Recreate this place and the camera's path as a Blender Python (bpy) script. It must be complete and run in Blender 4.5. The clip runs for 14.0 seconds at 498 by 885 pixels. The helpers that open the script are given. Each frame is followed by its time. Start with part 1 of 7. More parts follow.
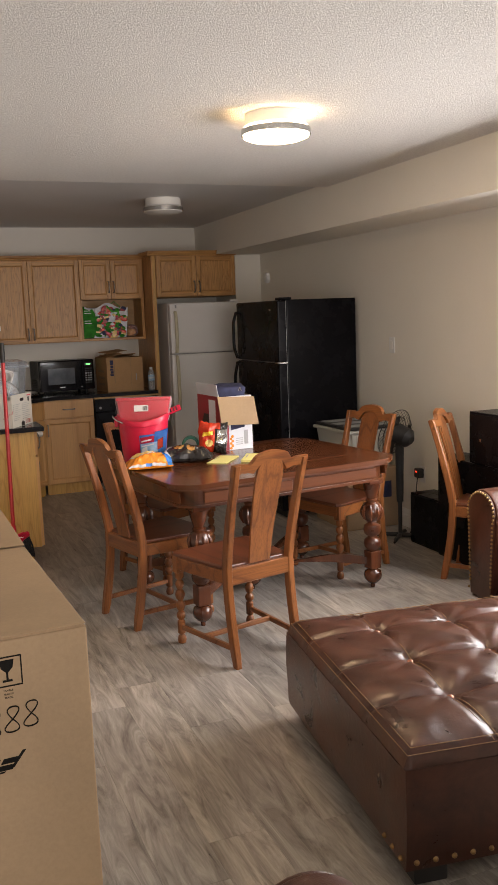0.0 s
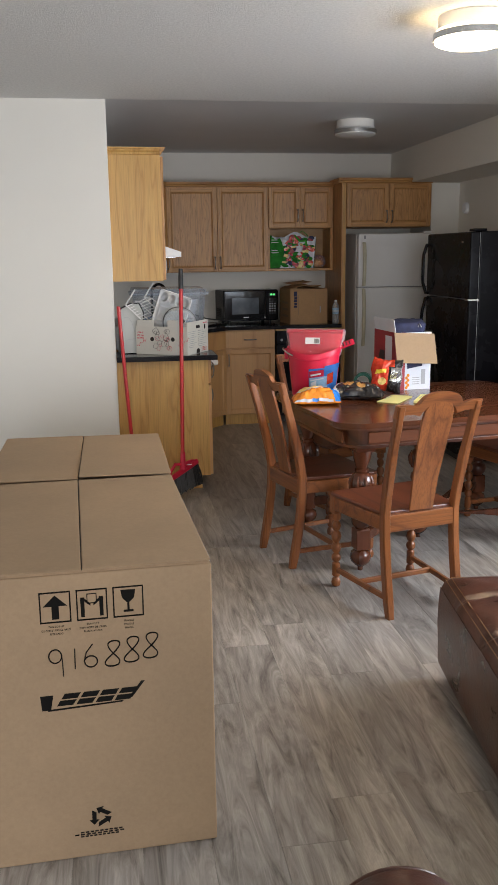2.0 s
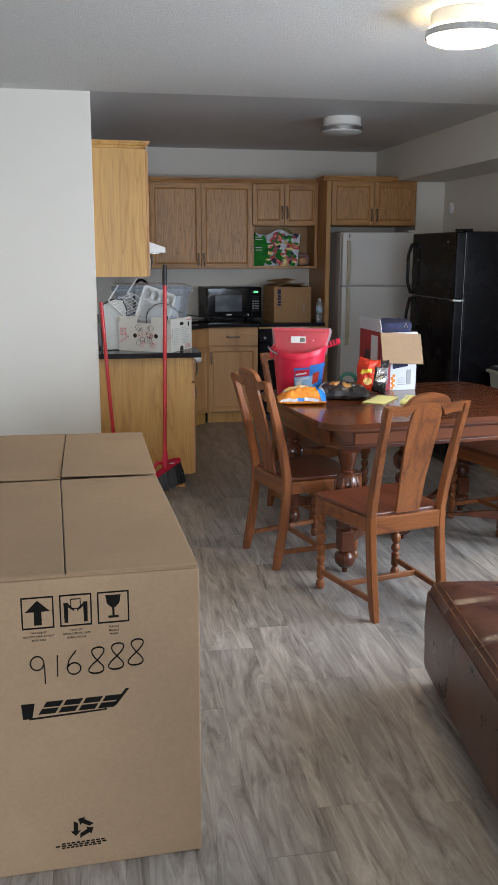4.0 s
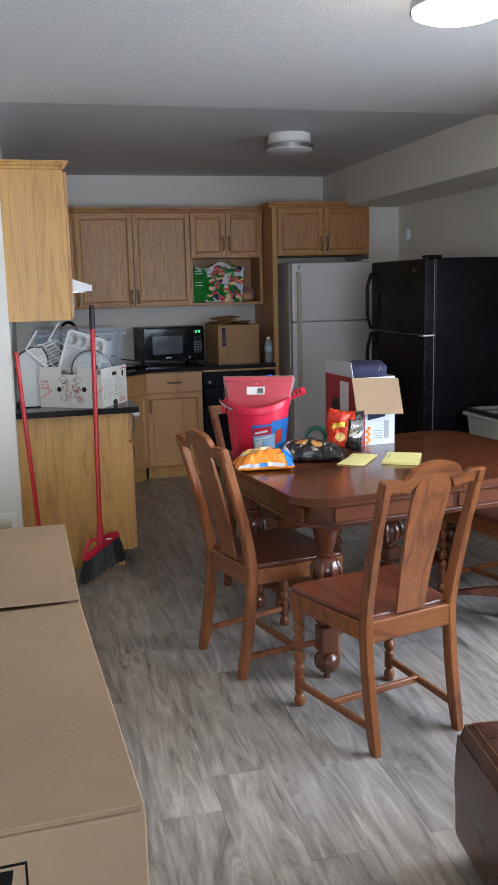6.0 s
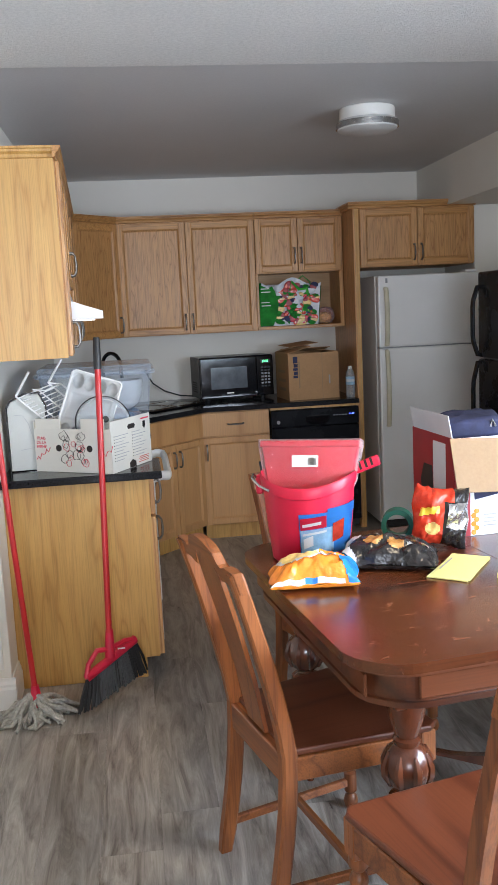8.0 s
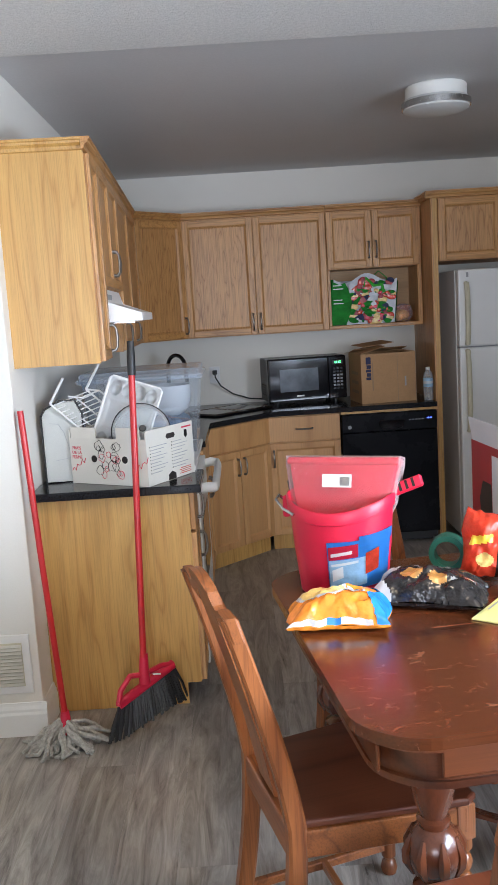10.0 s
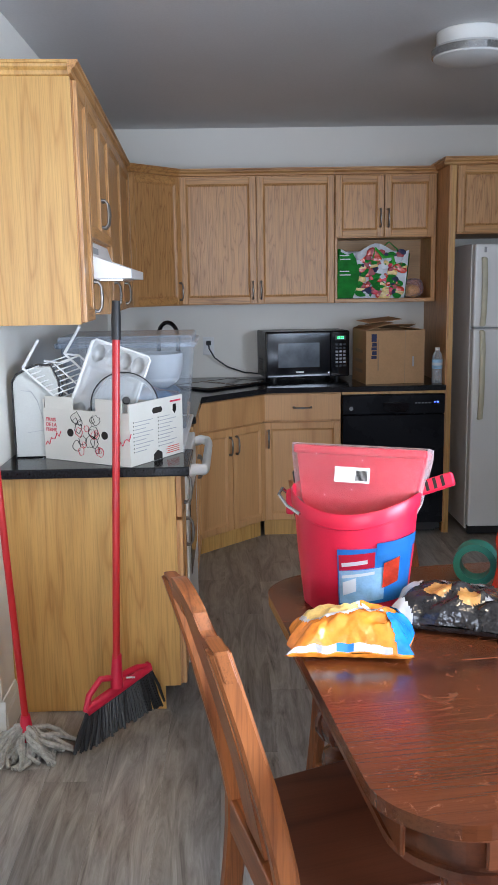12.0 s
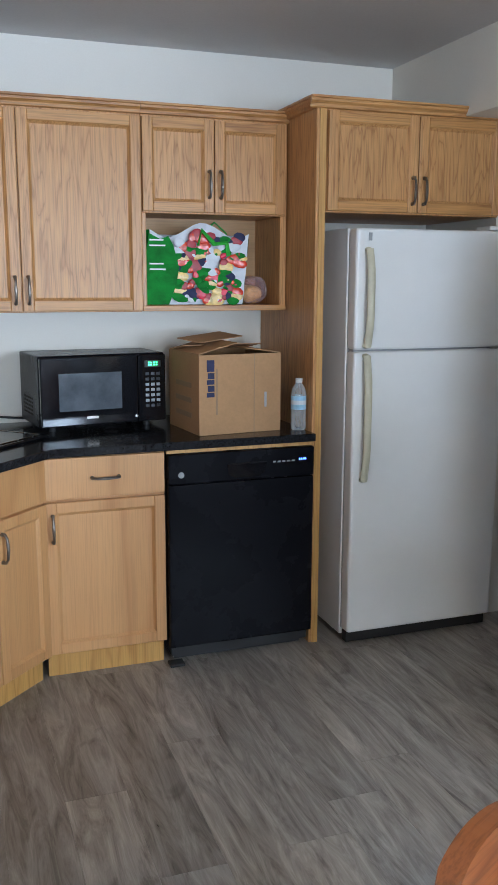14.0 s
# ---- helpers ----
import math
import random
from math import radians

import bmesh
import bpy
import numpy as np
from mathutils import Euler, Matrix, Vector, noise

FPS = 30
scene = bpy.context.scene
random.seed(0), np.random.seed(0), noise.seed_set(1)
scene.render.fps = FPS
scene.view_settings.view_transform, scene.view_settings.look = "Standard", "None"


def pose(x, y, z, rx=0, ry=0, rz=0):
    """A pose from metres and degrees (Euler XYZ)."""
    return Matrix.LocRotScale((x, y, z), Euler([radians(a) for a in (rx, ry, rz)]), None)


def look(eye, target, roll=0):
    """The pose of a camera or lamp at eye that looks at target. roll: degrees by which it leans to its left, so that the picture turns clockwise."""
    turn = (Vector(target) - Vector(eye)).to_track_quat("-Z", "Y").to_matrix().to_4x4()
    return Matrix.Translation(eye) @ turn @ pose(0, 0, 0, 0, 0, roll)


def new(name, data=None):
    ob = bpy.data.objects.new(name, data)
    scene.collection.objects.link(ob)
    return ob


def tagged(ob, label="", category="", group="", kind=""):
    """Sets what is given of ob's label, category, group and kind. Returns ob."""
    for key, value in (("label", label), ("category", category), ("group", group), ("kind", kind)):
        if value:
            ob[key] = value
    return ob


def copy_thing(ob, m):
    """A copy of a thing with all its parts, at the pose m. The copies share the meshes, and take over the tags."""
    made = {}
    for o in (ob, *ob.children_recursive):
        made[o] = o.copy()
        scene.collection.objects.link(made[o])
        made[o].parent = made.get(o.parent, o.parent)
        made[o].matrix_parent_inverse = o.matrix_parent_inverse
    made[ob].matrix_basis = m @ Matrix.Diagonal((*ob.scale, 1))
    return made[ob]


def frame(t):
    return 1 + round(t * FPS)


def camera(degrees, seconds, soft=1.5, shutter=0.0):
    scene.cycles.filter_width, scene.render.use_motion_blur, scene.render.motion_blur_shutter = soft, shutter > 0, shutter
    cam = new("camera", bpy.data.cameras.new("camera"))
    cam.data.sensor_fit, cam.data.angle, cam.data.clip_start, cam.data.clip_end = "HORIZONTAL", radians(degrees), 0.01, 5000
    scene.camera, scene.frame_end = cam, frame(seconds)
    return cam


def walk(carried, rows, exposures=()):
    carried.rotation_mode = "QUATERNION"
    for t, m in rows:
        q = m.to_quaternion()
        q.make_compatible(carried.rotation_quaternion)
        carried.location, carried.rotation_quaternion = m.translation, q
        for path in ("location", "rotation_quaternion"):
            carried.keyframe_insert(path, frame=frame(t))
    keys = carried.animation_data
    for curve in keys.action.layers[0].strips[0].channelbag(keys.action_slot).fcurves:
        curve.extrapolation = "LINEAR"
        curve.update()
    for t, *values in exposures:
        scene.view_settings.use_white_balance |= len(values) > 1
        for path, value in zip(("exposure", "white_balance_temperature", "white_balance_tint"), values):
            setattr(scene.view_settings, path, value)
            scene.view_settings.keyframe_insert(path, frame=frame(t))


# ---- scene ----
cam = camera(31.83, 14.0, soft=1.2)
PATH = [
    (0, (0.3, 0.136, 1.575), (1.025, 1.977, 1.286), -2.1),
    (0.5, (0.365, 0.212, 1.569), (0.91, 2.116, 1.289), -1.3),
    (1, (0.434, 0.246, 1.563), (0.824, 2.185, 1.263), -0.3),
    (1.5, (0.472, 0.267, 1.55), (0.795, 2.209, 1.194), -0.5),
    (2, (0.479, 0.278, 1.538), (0.772, 2.211, 1.117), -0.7),
    (2.5, (0.466, 0.284, 1.535), (0.757, 2.21, 1.078), -0.8),
    (3, (0.449, 0.285, 1.536), (0.775, 2.201, 1.067), 0.1),
    (5.5, (0.527, 0.854, 1.54), (0.908, 2.787, 1.195), -0.6),
    (6, (0.571, 1.177, 1.536), (1.046, 3.087, 1.183), -1.4),
    (6.5, (0.67, 1.444, 1.519), (1.197, 3.338, 1.154), -2.2),
    (7, (0.837, 1.755, 1.537), (1.293, 3.668, 1.17), -2.3),
    (7.5, (0.946, 2.095, 1.54), (1.339, 4.028, 1.21), -2.5),
    (8, (1.053, 2.371, 1.541), (1.299, 4.332, 1.237), -2.8),
    (10.5, (1.314, 2.66, 1.535), (1.321, 4.638, 1.237), -3.5),
    (11, (1.315, 2.685, 1.532), (1.31, 4.661, 1.225), -3.0),
    (11.5, (1.297, 2.756, 1.522), (1.251, 4.727, 1.187), -2.5),
    (12, (1.277, 3.023, 1.499), (1.314, 4.991, 1.144), -0.9),
    (12.5, (1.189, 3.444, 1.496), (1.32, 5.404, 1.124), -0.0),
    (13, (1.148, 3.949, 1.52), (1.338, 5.913, 1.189), 1.0),
    (13.5, (1.087, 4.459, 1.521), (1.564, 6.37, 1.175), 0.2),
    (14, (1.13, 4.934, 1.514), (1.788, 6.787, 1.145), 0.2),
]
EXPOSURES = [(0.0, 0.02, 7950, 23), (1.0, 0.0, 7350, 22), (3.0, 0.0, 6450, 14), (5.5, 0.1, 6050, 16), (6.0, 0.1, 6000, 15), (6.5, 0.45, 6000, 15), (7.0, 0.65, 6100, 16), (7.5, 0.78, 6100, 15), (11.0, 0.78, 5950, 16), (12.5, 0.87, 5750, 14), (13.0, 0.95, 5700, 12), (13.5, 1.32, 5600, 10), (14.0, 1.60, 5550, 10)]
walk(cam, [(t, look(eye, target, roll)) for t, eye, target, roll in PATH], EXPOSURES)

# ---- world and light ----
world = bpy.data.worlds.new("world")
scene.world = world
world.use_nodes = True
wn = world.node_tree.nodes
sky = wn.new("ShaderNodeTexSky")
sky.sky_type, sky.sun_disc, sky.sun_elevation, sky.sun_rotation = "NISHITA", False, radians(40), radians(150)
world.node_tree.links.new(sky.outputs["Color"], wn["Background"].inputs["Color"])
wn["Background"].inputs["Strength"].default_value = 0.12


def area(name, eye, target, sx, sy, power, color):
    data = bpy.data.lights.new(name, "AREA")
    data.shape, data.size, data.size_y, data.energy, data.color = "RECTANGLE", sx, sy, power, color
    data.spread = radians(168)
    ob = new(name, data)
    ob.matrix_world = look(eye, target)
    return ob


# daylight in the two window openings
area("skylight_patio", (0.75, -2.78, 1.15), (0.95, 0.5, 0.7), 2.3, 1.9, 128, (0.84, 0.93, 1.0))
area("skylight_side", (3.72, 3.0, 1.18), (0.5, 3.3, -0.2), 2.0, 1.35, 145, (0.78, 0.90, 1.0))

# ---- materials ----


def nodes_of(name):
    m = bpy.data.materials.new(name)
    m.use_nodes = True
    nt = m.node_tree
    return m, nt, nt.nodes["Principled BSDF"]


def ramp_node(nt, stops):
    r = nt.nodes.new("ShaderNodeValToRGB")
    el = r.color_ramp.elements
    while len(el) < len(stops):
        el.new(0.5)
    for e, (p, c) in zip(el, stops):
        e.position, e.color = p, (*c, 1)
    return r


def coords(nt, scale=(1, 1, 1), shift=True):
    """Object coordinates, moved by each object's random number, and stretched."""
    tc, mp = nt.nodes.new("ShaderNodeTexCoord"), nt.nodes.new("ShaderNodeMapping")
    mp.inputs["Scale"].default_value = scale
    src = tc.outputs["Object"]
    if shift:
        info, mul, add = nt.nodes.new("ShaderNodeObjectInfo"), nt.nodes.new("ShaderNodeMath"), nt.nodes.new("ShaderNodeVectorMath")
        mul.operation, mul.inputs[1].default_value = "MULTIPLY", 17.3
        nt.links.new(info.outputs["Random"], mul.inputs[0])
        nt.links.new(src, add.inputs[0])
        nt.links.new(mul.outputs[0], add.inputs[1])
        src = add.outputs[0]
    nt.links.new(src, mp.inputs["Vector"])
    return mp.outputs["Vector"]


def noise_node(nt, vec, scale, detail=4.0, rough=0.6, distort=0.0):
    n = nt.nodes.new("ShaderNodeTexNoise")
    n.inputs["Scale"].default_value, n.inputs["Detail"].default_value = scale, detail
    n.inputs["Roughness"].default_value, n.inputs["Distortion"].default_value = rough, distort
    nt.links.new(vec, n.inputs["Vector"])
    return n.outputs["Fac"]


def mix_rgb(nt, kind, fac, a, b):
    m = nt.nodes.new("ShaderNodeMix")
    m.data_type, m.blend_type = "RGBA", kind
    for sock, v in ((m.inputs["Factor"], fac), (m.inputs["A"], a), (m.inputs["B"], b)):
        if isinstance(v, (int, float)):
            sock.default_value = v
        elif isinstance(v, tuple):
            sock.default_value = (*v, 1)
        else:
            nt.links.new(v, sock)
    return m.outputs["Result"]


def bump_node(nt, p, height, strength, dist=0.002):
    b = nt.nodes.new("ShaderNodeBump")
    b.inputs["Strength"].default_value, b.inputs["Distance"].default_value = strength, dist
    nt.links.new(height, b.inputs["Height"])
    nt.links.new(b.outputs["Normal"], p.inputs["Normal"])


def span(nt, fac, lo, hi):
    r = nt.nodes.new("ShaderNodeMapRange")
    r.inputs["To Min"].default_value, r.inputs["To Max"].default_value = lo, hi
    nt.links.new(fac, r.inputs["Value"])
    return r.outputs["Result"]


def plain(name, color, rough=0.5, metal=0.0, var=0.12, scale=5.0, bump=0.0, bscale=220.0, spec=0.5, dist=0.002, coat=0.0, rvar=0.08):
    """Paint, plastic, metal, card: colour with blotches and grain, uneven gloss and fine relief."""
    m, nt, p = nodes_of(name)
    v = coords(nt)
    big = noise_node(nt, v, scale, 5)
    fine = noise_node(nt, v, bscale, 3)
    lo, hi = tuple(max(0, c * (1 - var)) for c in color), tuple(min(1, c * (1 + var)) for c in color)
    r = ramp_node(nt, [(0.3, lo), (0.7, hi)])
    nt.links.new(big, r.inputs["Fac"])
    nt.links.new(mix_rgb(nt, "OVERLAY", 0.12, r.outputs["Color"], fine), p.inputs["Base Color"])
    nt.links.new(span(nt, big, max(0.02, rough - rvar), min(1, rough + rvar)), p.inputs["Roughness"])
    p.inputs["Metallic"].default_value, p.inputs["Specular IOR Level"].default_value = metal, spec
    p.inputs["Coat Weight"].default_value = coat
    if bump:
        bump_node(nt, p, fine, bump, dist)
    return m


def wood(name, dark, light, axis="z", rough=0.4, rings=9.0, grain=0.5, coat=0.0, worn=None, fig=4.5):
    """Wood with cathedral figure and fine pores that run along one axis."""
    m, nt, p = nodes_of(name)
    k = {"x": (0.1, 1, 1), "y": (1, 0.1, 1), "z": (1, 1, 0.1)}[axis]
    f = {"x": (0.02, 1, 1), "y": (1, 0.02, 1), "z": (1, 1, 0.02)}[axis]
    v, vf = coords(nt, k), coords(nt, f)
    figure = nt.nodes.new("ShaderNodeMath")
    figure.operation = "PINGPONG"
    mul = nt.nodes.new("ShaderNodeMath")
    mul.operation, mul.inputs[1].default_value = "MULTIPLY", rings
    nt.links.new(noise_node(nt, v, fig, 2, 0.45, 0.3), mul.inputs[0])
    nt.links.new(mul.outputs[0], figure.inputs[0])
    figure.inputs[1].default_value = 1.0
    pores = noise_node(nt, vf, 190, 3, 0.7)
    broad = noise_node(nt, v, 2.0, 3)
    r = ramp_node(nt, [(0.0, dark), (0.22, tuple((a + 2 * b) / 3 for a, b in zip(dark, light))), (1.0, light)])
    nt.links.new(figure.outputs[0], r.inputs["Fac"])
    pr = ramp_node(nt, [(0.36, tuple(0.62 for _ in dark)), (0.54, (1, 1, 1))])
    nt.links.new(pores, pr.inputs["Fac"])
    col = mix_rgb(nt, "MULTIPLY", grain, r.outputs["Color"], pr.outputs["Color"])
    br = ramp_node(nt, [(0.3, (0.8, 0.78, 0.76)), (0.7, (1.0, 1.0, 1.0))])
    nt.links.new(broad, br.inputs["Fac"])
    col = mix_rgb(nt, "MULTIPLY", 0.8, col, br.outputs["Color"])
    if worn:
        wr = ramp_node(nt, [(0.585, (0, 0, 0)), (0.66, (1, 1, 1))])
        nt.links.new(noise_node(nt, coords(nt, (0.9, 1.1, 1)), 30, 8, 0.8, 0.8), wr.inputs["Fac"])
        sc = ramp_node(nt, [(0.695, (0, 0, 0)), (0.735, (1, 1, 1))])
        nt.links.new(noise_node(nt, coords(nt, (0.07, 1, 1)), 75, 2, 0.5, 0.6), sc.inputs["Fac"])
        wear = mix_rgb(nt, "LIGHTEN", 1.0, wr.outputs["Color"], sc.outputs["Color"])
        col = mix_rgb(nt, "MIX", mix_rgb(nt, "MULTIPLY", 1.0, wear, (0.5, 0.5, 0.5)), col, worn)
    nt.links.new(col, p.inputs["Base Color"])
    nt.links.new(span(nt, broad, rough - 0.1, rough + 0.12), p.inputs["Roughness"])
    p.inputs["Coat Weight"].default_value = coat
    p.inputs["Coat Roughness"].default_value = 0.15
    bump_node(nt, p, pores, 0.12, 0.001)
    return m


def plank_floor(name, per_island):
    m, nt, p = nodes_of(name)
    if per_island:
        rnd = nt.nodes.new("ShaderNodeNewGeometry").outputs["Random Per Island"]
        tc, add, mul = nt.nodes.new("ShaderNodeTexCoord"), nt.nodes.new("ShaderNodeVectorMath"), nt.nodes.new("ShaderNodeMath")
        mul.operation, mul.inputs[1].default_value = "MULTIPLY", 31.0
        nt.links.new(rnd, mul.inputs[0])
        nt.links.new(tc.outputs["Object"], add.inputs[0])
        nt.links.new(mul.outputs[0], add.inputs[1])
        base = add.outputs[0]

        def stretched(s):
            mp = nt.nodes.new("ShaderNodeMapping")
            mp.inputs["Scale"].default_value = s
            nt.links.new(base, mp.inputs["Vector"])
            return mp.outputs["Vector"]
    else:
        rnd = nt.nodes.new("ShaderNodeObjectInfo").outputs["Random"]

        def stretched(s):
            return coords(nt, s)
    streak = noise_node(nt, stretched((1, 0.13, 1)), 17, 8, 0.68, 1.6)
    r = ramp_node(nt, [(0.28, (0.105, 0.092, 0.081)), (0.44, (0.275, 0.250, 0.224)), (0.58, (0.40, 0.372, 0.341)), (0.76, (0.56, 0.528, 0.490))])
    nt.links.new(streak, r.inputs["Fac"])
    knots = ramp_node(nt, [(0.62, (1, 1, 1)), (0.74, (0.34, 0.31, 0.29))])
    nt.links.new(noise_node(nt, stretched((1, 0.35, 1)), 5.5, 4, 0.6, 1.2), knots.inputs["Fac"])
    tone = ramp_node(nt, [(0.0, (0.78, 0.77, 0.76)), (0.5, (0.92, 0.91, 0.90)), (1.0, (1.08, 1.05, 1.01))])
    nt.links.new(rnd, tone.inputs["Fac"])
    col = mix_rgb(nt, "MULTIPLY", 0.75, r.outputs["Color"], knots.outputs["Color"])
    col = mix_rgb(nt, "MULTIPLY", 1.0, col, tone.outputs["Color"])
    fine = noise_node(nt, stretched((1, 0.03, 1)), 160, 3, 0.7)
    col = mix_rgb(nt, "OVERLAY", 0.25, col, fine)
    nt.links.new(col, p.inputs["Base Color"])
    nt.links.new(span(nt, streak, 0.22, 0.40), p.inputs["Roughness"])
    bump_node(nt, p, fine, 0.1, 0.001)
    return m


def leather(name, lo, hi, rough=0.30):
    m, nt, p = nodes_of(name)
    v = coords(nt)
    big = noise_node(nt, v, 6, 6, 0.65, 0.6)
    r = ramp_node(nt, [(0.3, lo), (0.72, hi)])
    nt.links.new(big, r.inputs["Fac"])
    vor = nt.nodes.new("ShaderNodeTexVoronoi")
    vor.inputs["Scale"].default_value = 260
    nt.links.new(v, vor.inputs["Vector"])
    wr = noise_node(nt, v, 28, 5, 0.7, 1.5)
    nt.links.new(r.outputs["Color"], p.inputs["Base Color"])
    nt.links.new(span(nt, big, rough - 0.08, rough + 0.14), p.inputs["Roughness"])
    b1 = nt.nodes.new("ShaderNodeBump")
    b1.inputs["Strength"].default_value, b1.inputs["Distance"].default_value = 0.16, 0.007
    nt.links.new(wr, b1.inputs["Height"])
    b2 = nt.nodes.new("ShaderNodeBump")
    b2.inputs["Strength"].default_value, b2.inputs["Distance"].default_value = 0.15, 0.001
    nt.links.new(vor.outputs["Distance"], b2.inputs["Height"])
    nt.links.new(b1.outputs["Normal"], b2.inputs["Normal"])
    nt.links.new(b2.outputs["Normal"], p.inputs["Normal"])
    return m


def popcorn(name, color):
    m, nt, p = nodes_of(name)
    v = coords(nt, shift=False)
    a, b = noise_node(nt, v, 75, 4, 0.7), noise_node(nt, v, 190, 2, 0.6)
    r = ramp_node(nt, [(0.35, tuple(c * 0.86 for c in color)), (0.62, color)])
    nt.links.new(a, r.inputs["Fac"])
    nt.links.new(r.outputs["Color"], p.inputs["Base Color"])
    p.inputs["Roughness"].default_value = 0.95
    add = nt.nodes.new("ShaderNodeMath")
    add.operation = "ADD"
    nt.links.new(a, add.inputs[0])
    nt.links.new(b, add.inputs[1])
    bump_node(nt, p, add.outputs[0], 0.7, 0.012)
    return m


def clear(name, tint, rough=0.08, keep=0.75, crinkle=0.0):
    """Thin clear plastic or glass: mostly let through, with a gloss."""
    m, nt, p = nodes_of(name)
    nt.nodes.remove(p)
    out = nt.nodes["Material Output"]
    t, g, mx, lw = (nt.nodes.new("ShaderNode" + s) for s in ("BsdfTransparent", "BsdfPrincipled", "MixShader", "LayerWeight"))
    t.inputs["Color"].default_value = (*tint, 1)
    g.inputs["Base Color"].default_value, g.inputs["Roughness"].default_value = (*tint, 1), rough
    lw.inputs["Blend"].default_value = 0.25
    if crinkle:
        bump_node(nt, g, noise_node(nt, coords(nt), 38, 5, 0.65, 1.2), crinkle, 0.02)
    nt.links.new(span(nt, lw.outputs["Facing"], 1 - keep, 0.8), mx.inputs["Fac"])
    nt.links.new(t.outputs[0], mx.inputs[1])
    nt.links.new(g.outputs[0], mx.inputs[2])
    nt.links.new(mx.outputs[0], out.inputs["Surface"])
    return m


def glow(name, color, strength):
    m, nt, p = nodes_of(name)
    p.inputs["Base Color"].default_value = (*color, 1)
    p.inputs["Emission Color"].default_value, p.inputs["Emission Strength"].default_value = (*color, 1), strength
    return m


M_WALL = plain("wall_paint", (0.79, 0.76, 0.69), 0.75, var=0.02, scale=1.5, bump=0.12, bscale=160, rvar=0.03)
M_CEIL = popcorn("popcorn_ceiling", (0.77, 0.755, 0.72))
# grey holds the dimness that grazing light leaves on the smooth kitchen ceiling
M_KCEIL = plain("grazing_dimmed_ceiling", (0.60, 0.60, 0.60), 0.55, var=0.03, scale=1.2, bump=0.05, bscale=120, rvar=0.04)
M_TRIM = plain("trim_paint", (0.82, 0.81, 0.78), 0.4, var=0.03)
M_PLANK = plank_floor("vinyl_plank", False)
M_PLANK_FAR = plank_floor("vinyl_plank_far", True)
M_SUB = plain("floor_joint", (0.20, 0.175, 0.15), 0.8)
M_OAK = wood("oak_door", (0.44, 0.20, 0.064), (0.655, 0.345, 0.126), "z", 0.38, 16.0, 0.75, fig=20.0)
M_OAKX = wood("oak_rail", (0.42, 0.185, 0.055), (0.64, 0.33, 0.108), "x", 0.4, 7.0, 0.8, fig=20.0)
M_PINE = wood("maple_side_panel", (0.55, 0.285, 0.072), (0.69, 0.40, 0.118), "z", 0.42, 12.0, 0.5, fig=9.0)
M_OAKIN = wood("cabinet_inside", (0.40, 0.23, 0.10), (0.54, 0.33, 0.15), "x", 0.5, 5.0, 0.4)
M_BASEDOOR = wood("maple_base_door", (0.55, 0.275, 0.10), (0.69, 0.38, 0.155), "z", 0.42, 5.0, 0.3)
M_PULL = plain("pewter_pull", (0.22, 0.20, 0.18), 0.32, 0.9, 0.2, 30)
M_COUNTER = plain("black_laminate", (0.014, 0.014, 0.016), 0.14, var=0.9, scale=140, spec=0.3)
M_BLACK = plain("black_enamel", (0.005, 0.005, 0.007), 0.27, var=0.25, bump=0.05, bscale=300, spec=0.12)
M_BLACKGLOSS = plain("black_glass", (0.008, 0.008, 0.01), 0.07, var=0.2)
M_BLACKMAT = plain("black_plastic", (0.02, 0.02, 0.021), 0.45, var=0.2)
M_WINDOWGLASS = plain("oven_window", (0.10, 0.115, 0.135), 0.12, var=0.3, scale=9)
M_WHITEAPP = plain("white_enamel", (0.86, 0.86, 0.85), 0.36, var=0.02, bump=0.08, bscale=260)
M_YELLOWED = plain("yellowed_plastic", (0.62, 0.58, 0.43), 0.42, var=0.12, scale=12)
M_WHITE = plain("white_plastic", (0.78, 0.78, 0.77), 0.35, var=0.04)
M_STEEL = plain("brushed_steel", (0.55, 0.55, 0.54), 0.25, 1.0, 0.12, 60)
M_CHERRY = wood("cherry_chair", (0.165, 0.047, 0.013), (0.32, 0.105, 0.028), "z", 0.38, 8.0, 0.8, 0.15, fig=9.0)
M_CHERRYX = wood("cherry_rail", (0.165, 0.047, 0.013), (0.32, 0.105, 0.028), "x", 0.38, 8.0, 0.8, 0.15, fig=9.0)
M_SEAT = wood("worn_seat", (0.085, 0.022, 0.010), (0.17, 0.05, 0.022), "y", 0.36, 4.0, 0.4, 0.2)
M_TABLE = wood("mahogany_top", (0.048, 0.013, 0.006), (0.125, 0.036, 0.012), "x", 0.23, 6.0, 0.6, 0.3, worn=(0.36, 0.16, 0.09))
M_TABLEV = wood("mahogany_apron", (0.05, 0.013, 0.005), (0.16, 0.046, 0.015), "x", 0.32, 5.0, 0.5, 0.35)
M_TLEG = wood("mahogany_leg", (0.07, 0.018, 0.008), (0.17, 0.05, 0.02), "z", 0.25, 4.0, 0.4, 0.45)
M_LEATHER = leather("brown_leather", (0.028, 0.0090, 0.0055), (0.112, 0.037, 0.021), 0.27)
M_THREAD = plain("tan_thread", (0.30, 0.17, 0.08), 0.6)
M_BRASS = plain("antique_brass", (0.42, 0.27, 0.12), 0.35, 0.9, 0.25, 60)
M_COPPER = plain("copper_button", (0.40, 0.15, 0.09), 0.3, 0.7, 0.2, 60)
M_CARD = plain("kraft_cardboard", (0.338, 0.228, 0.134), 0.8, var=0.09, scale=3, bump=0.12, bscale=90)
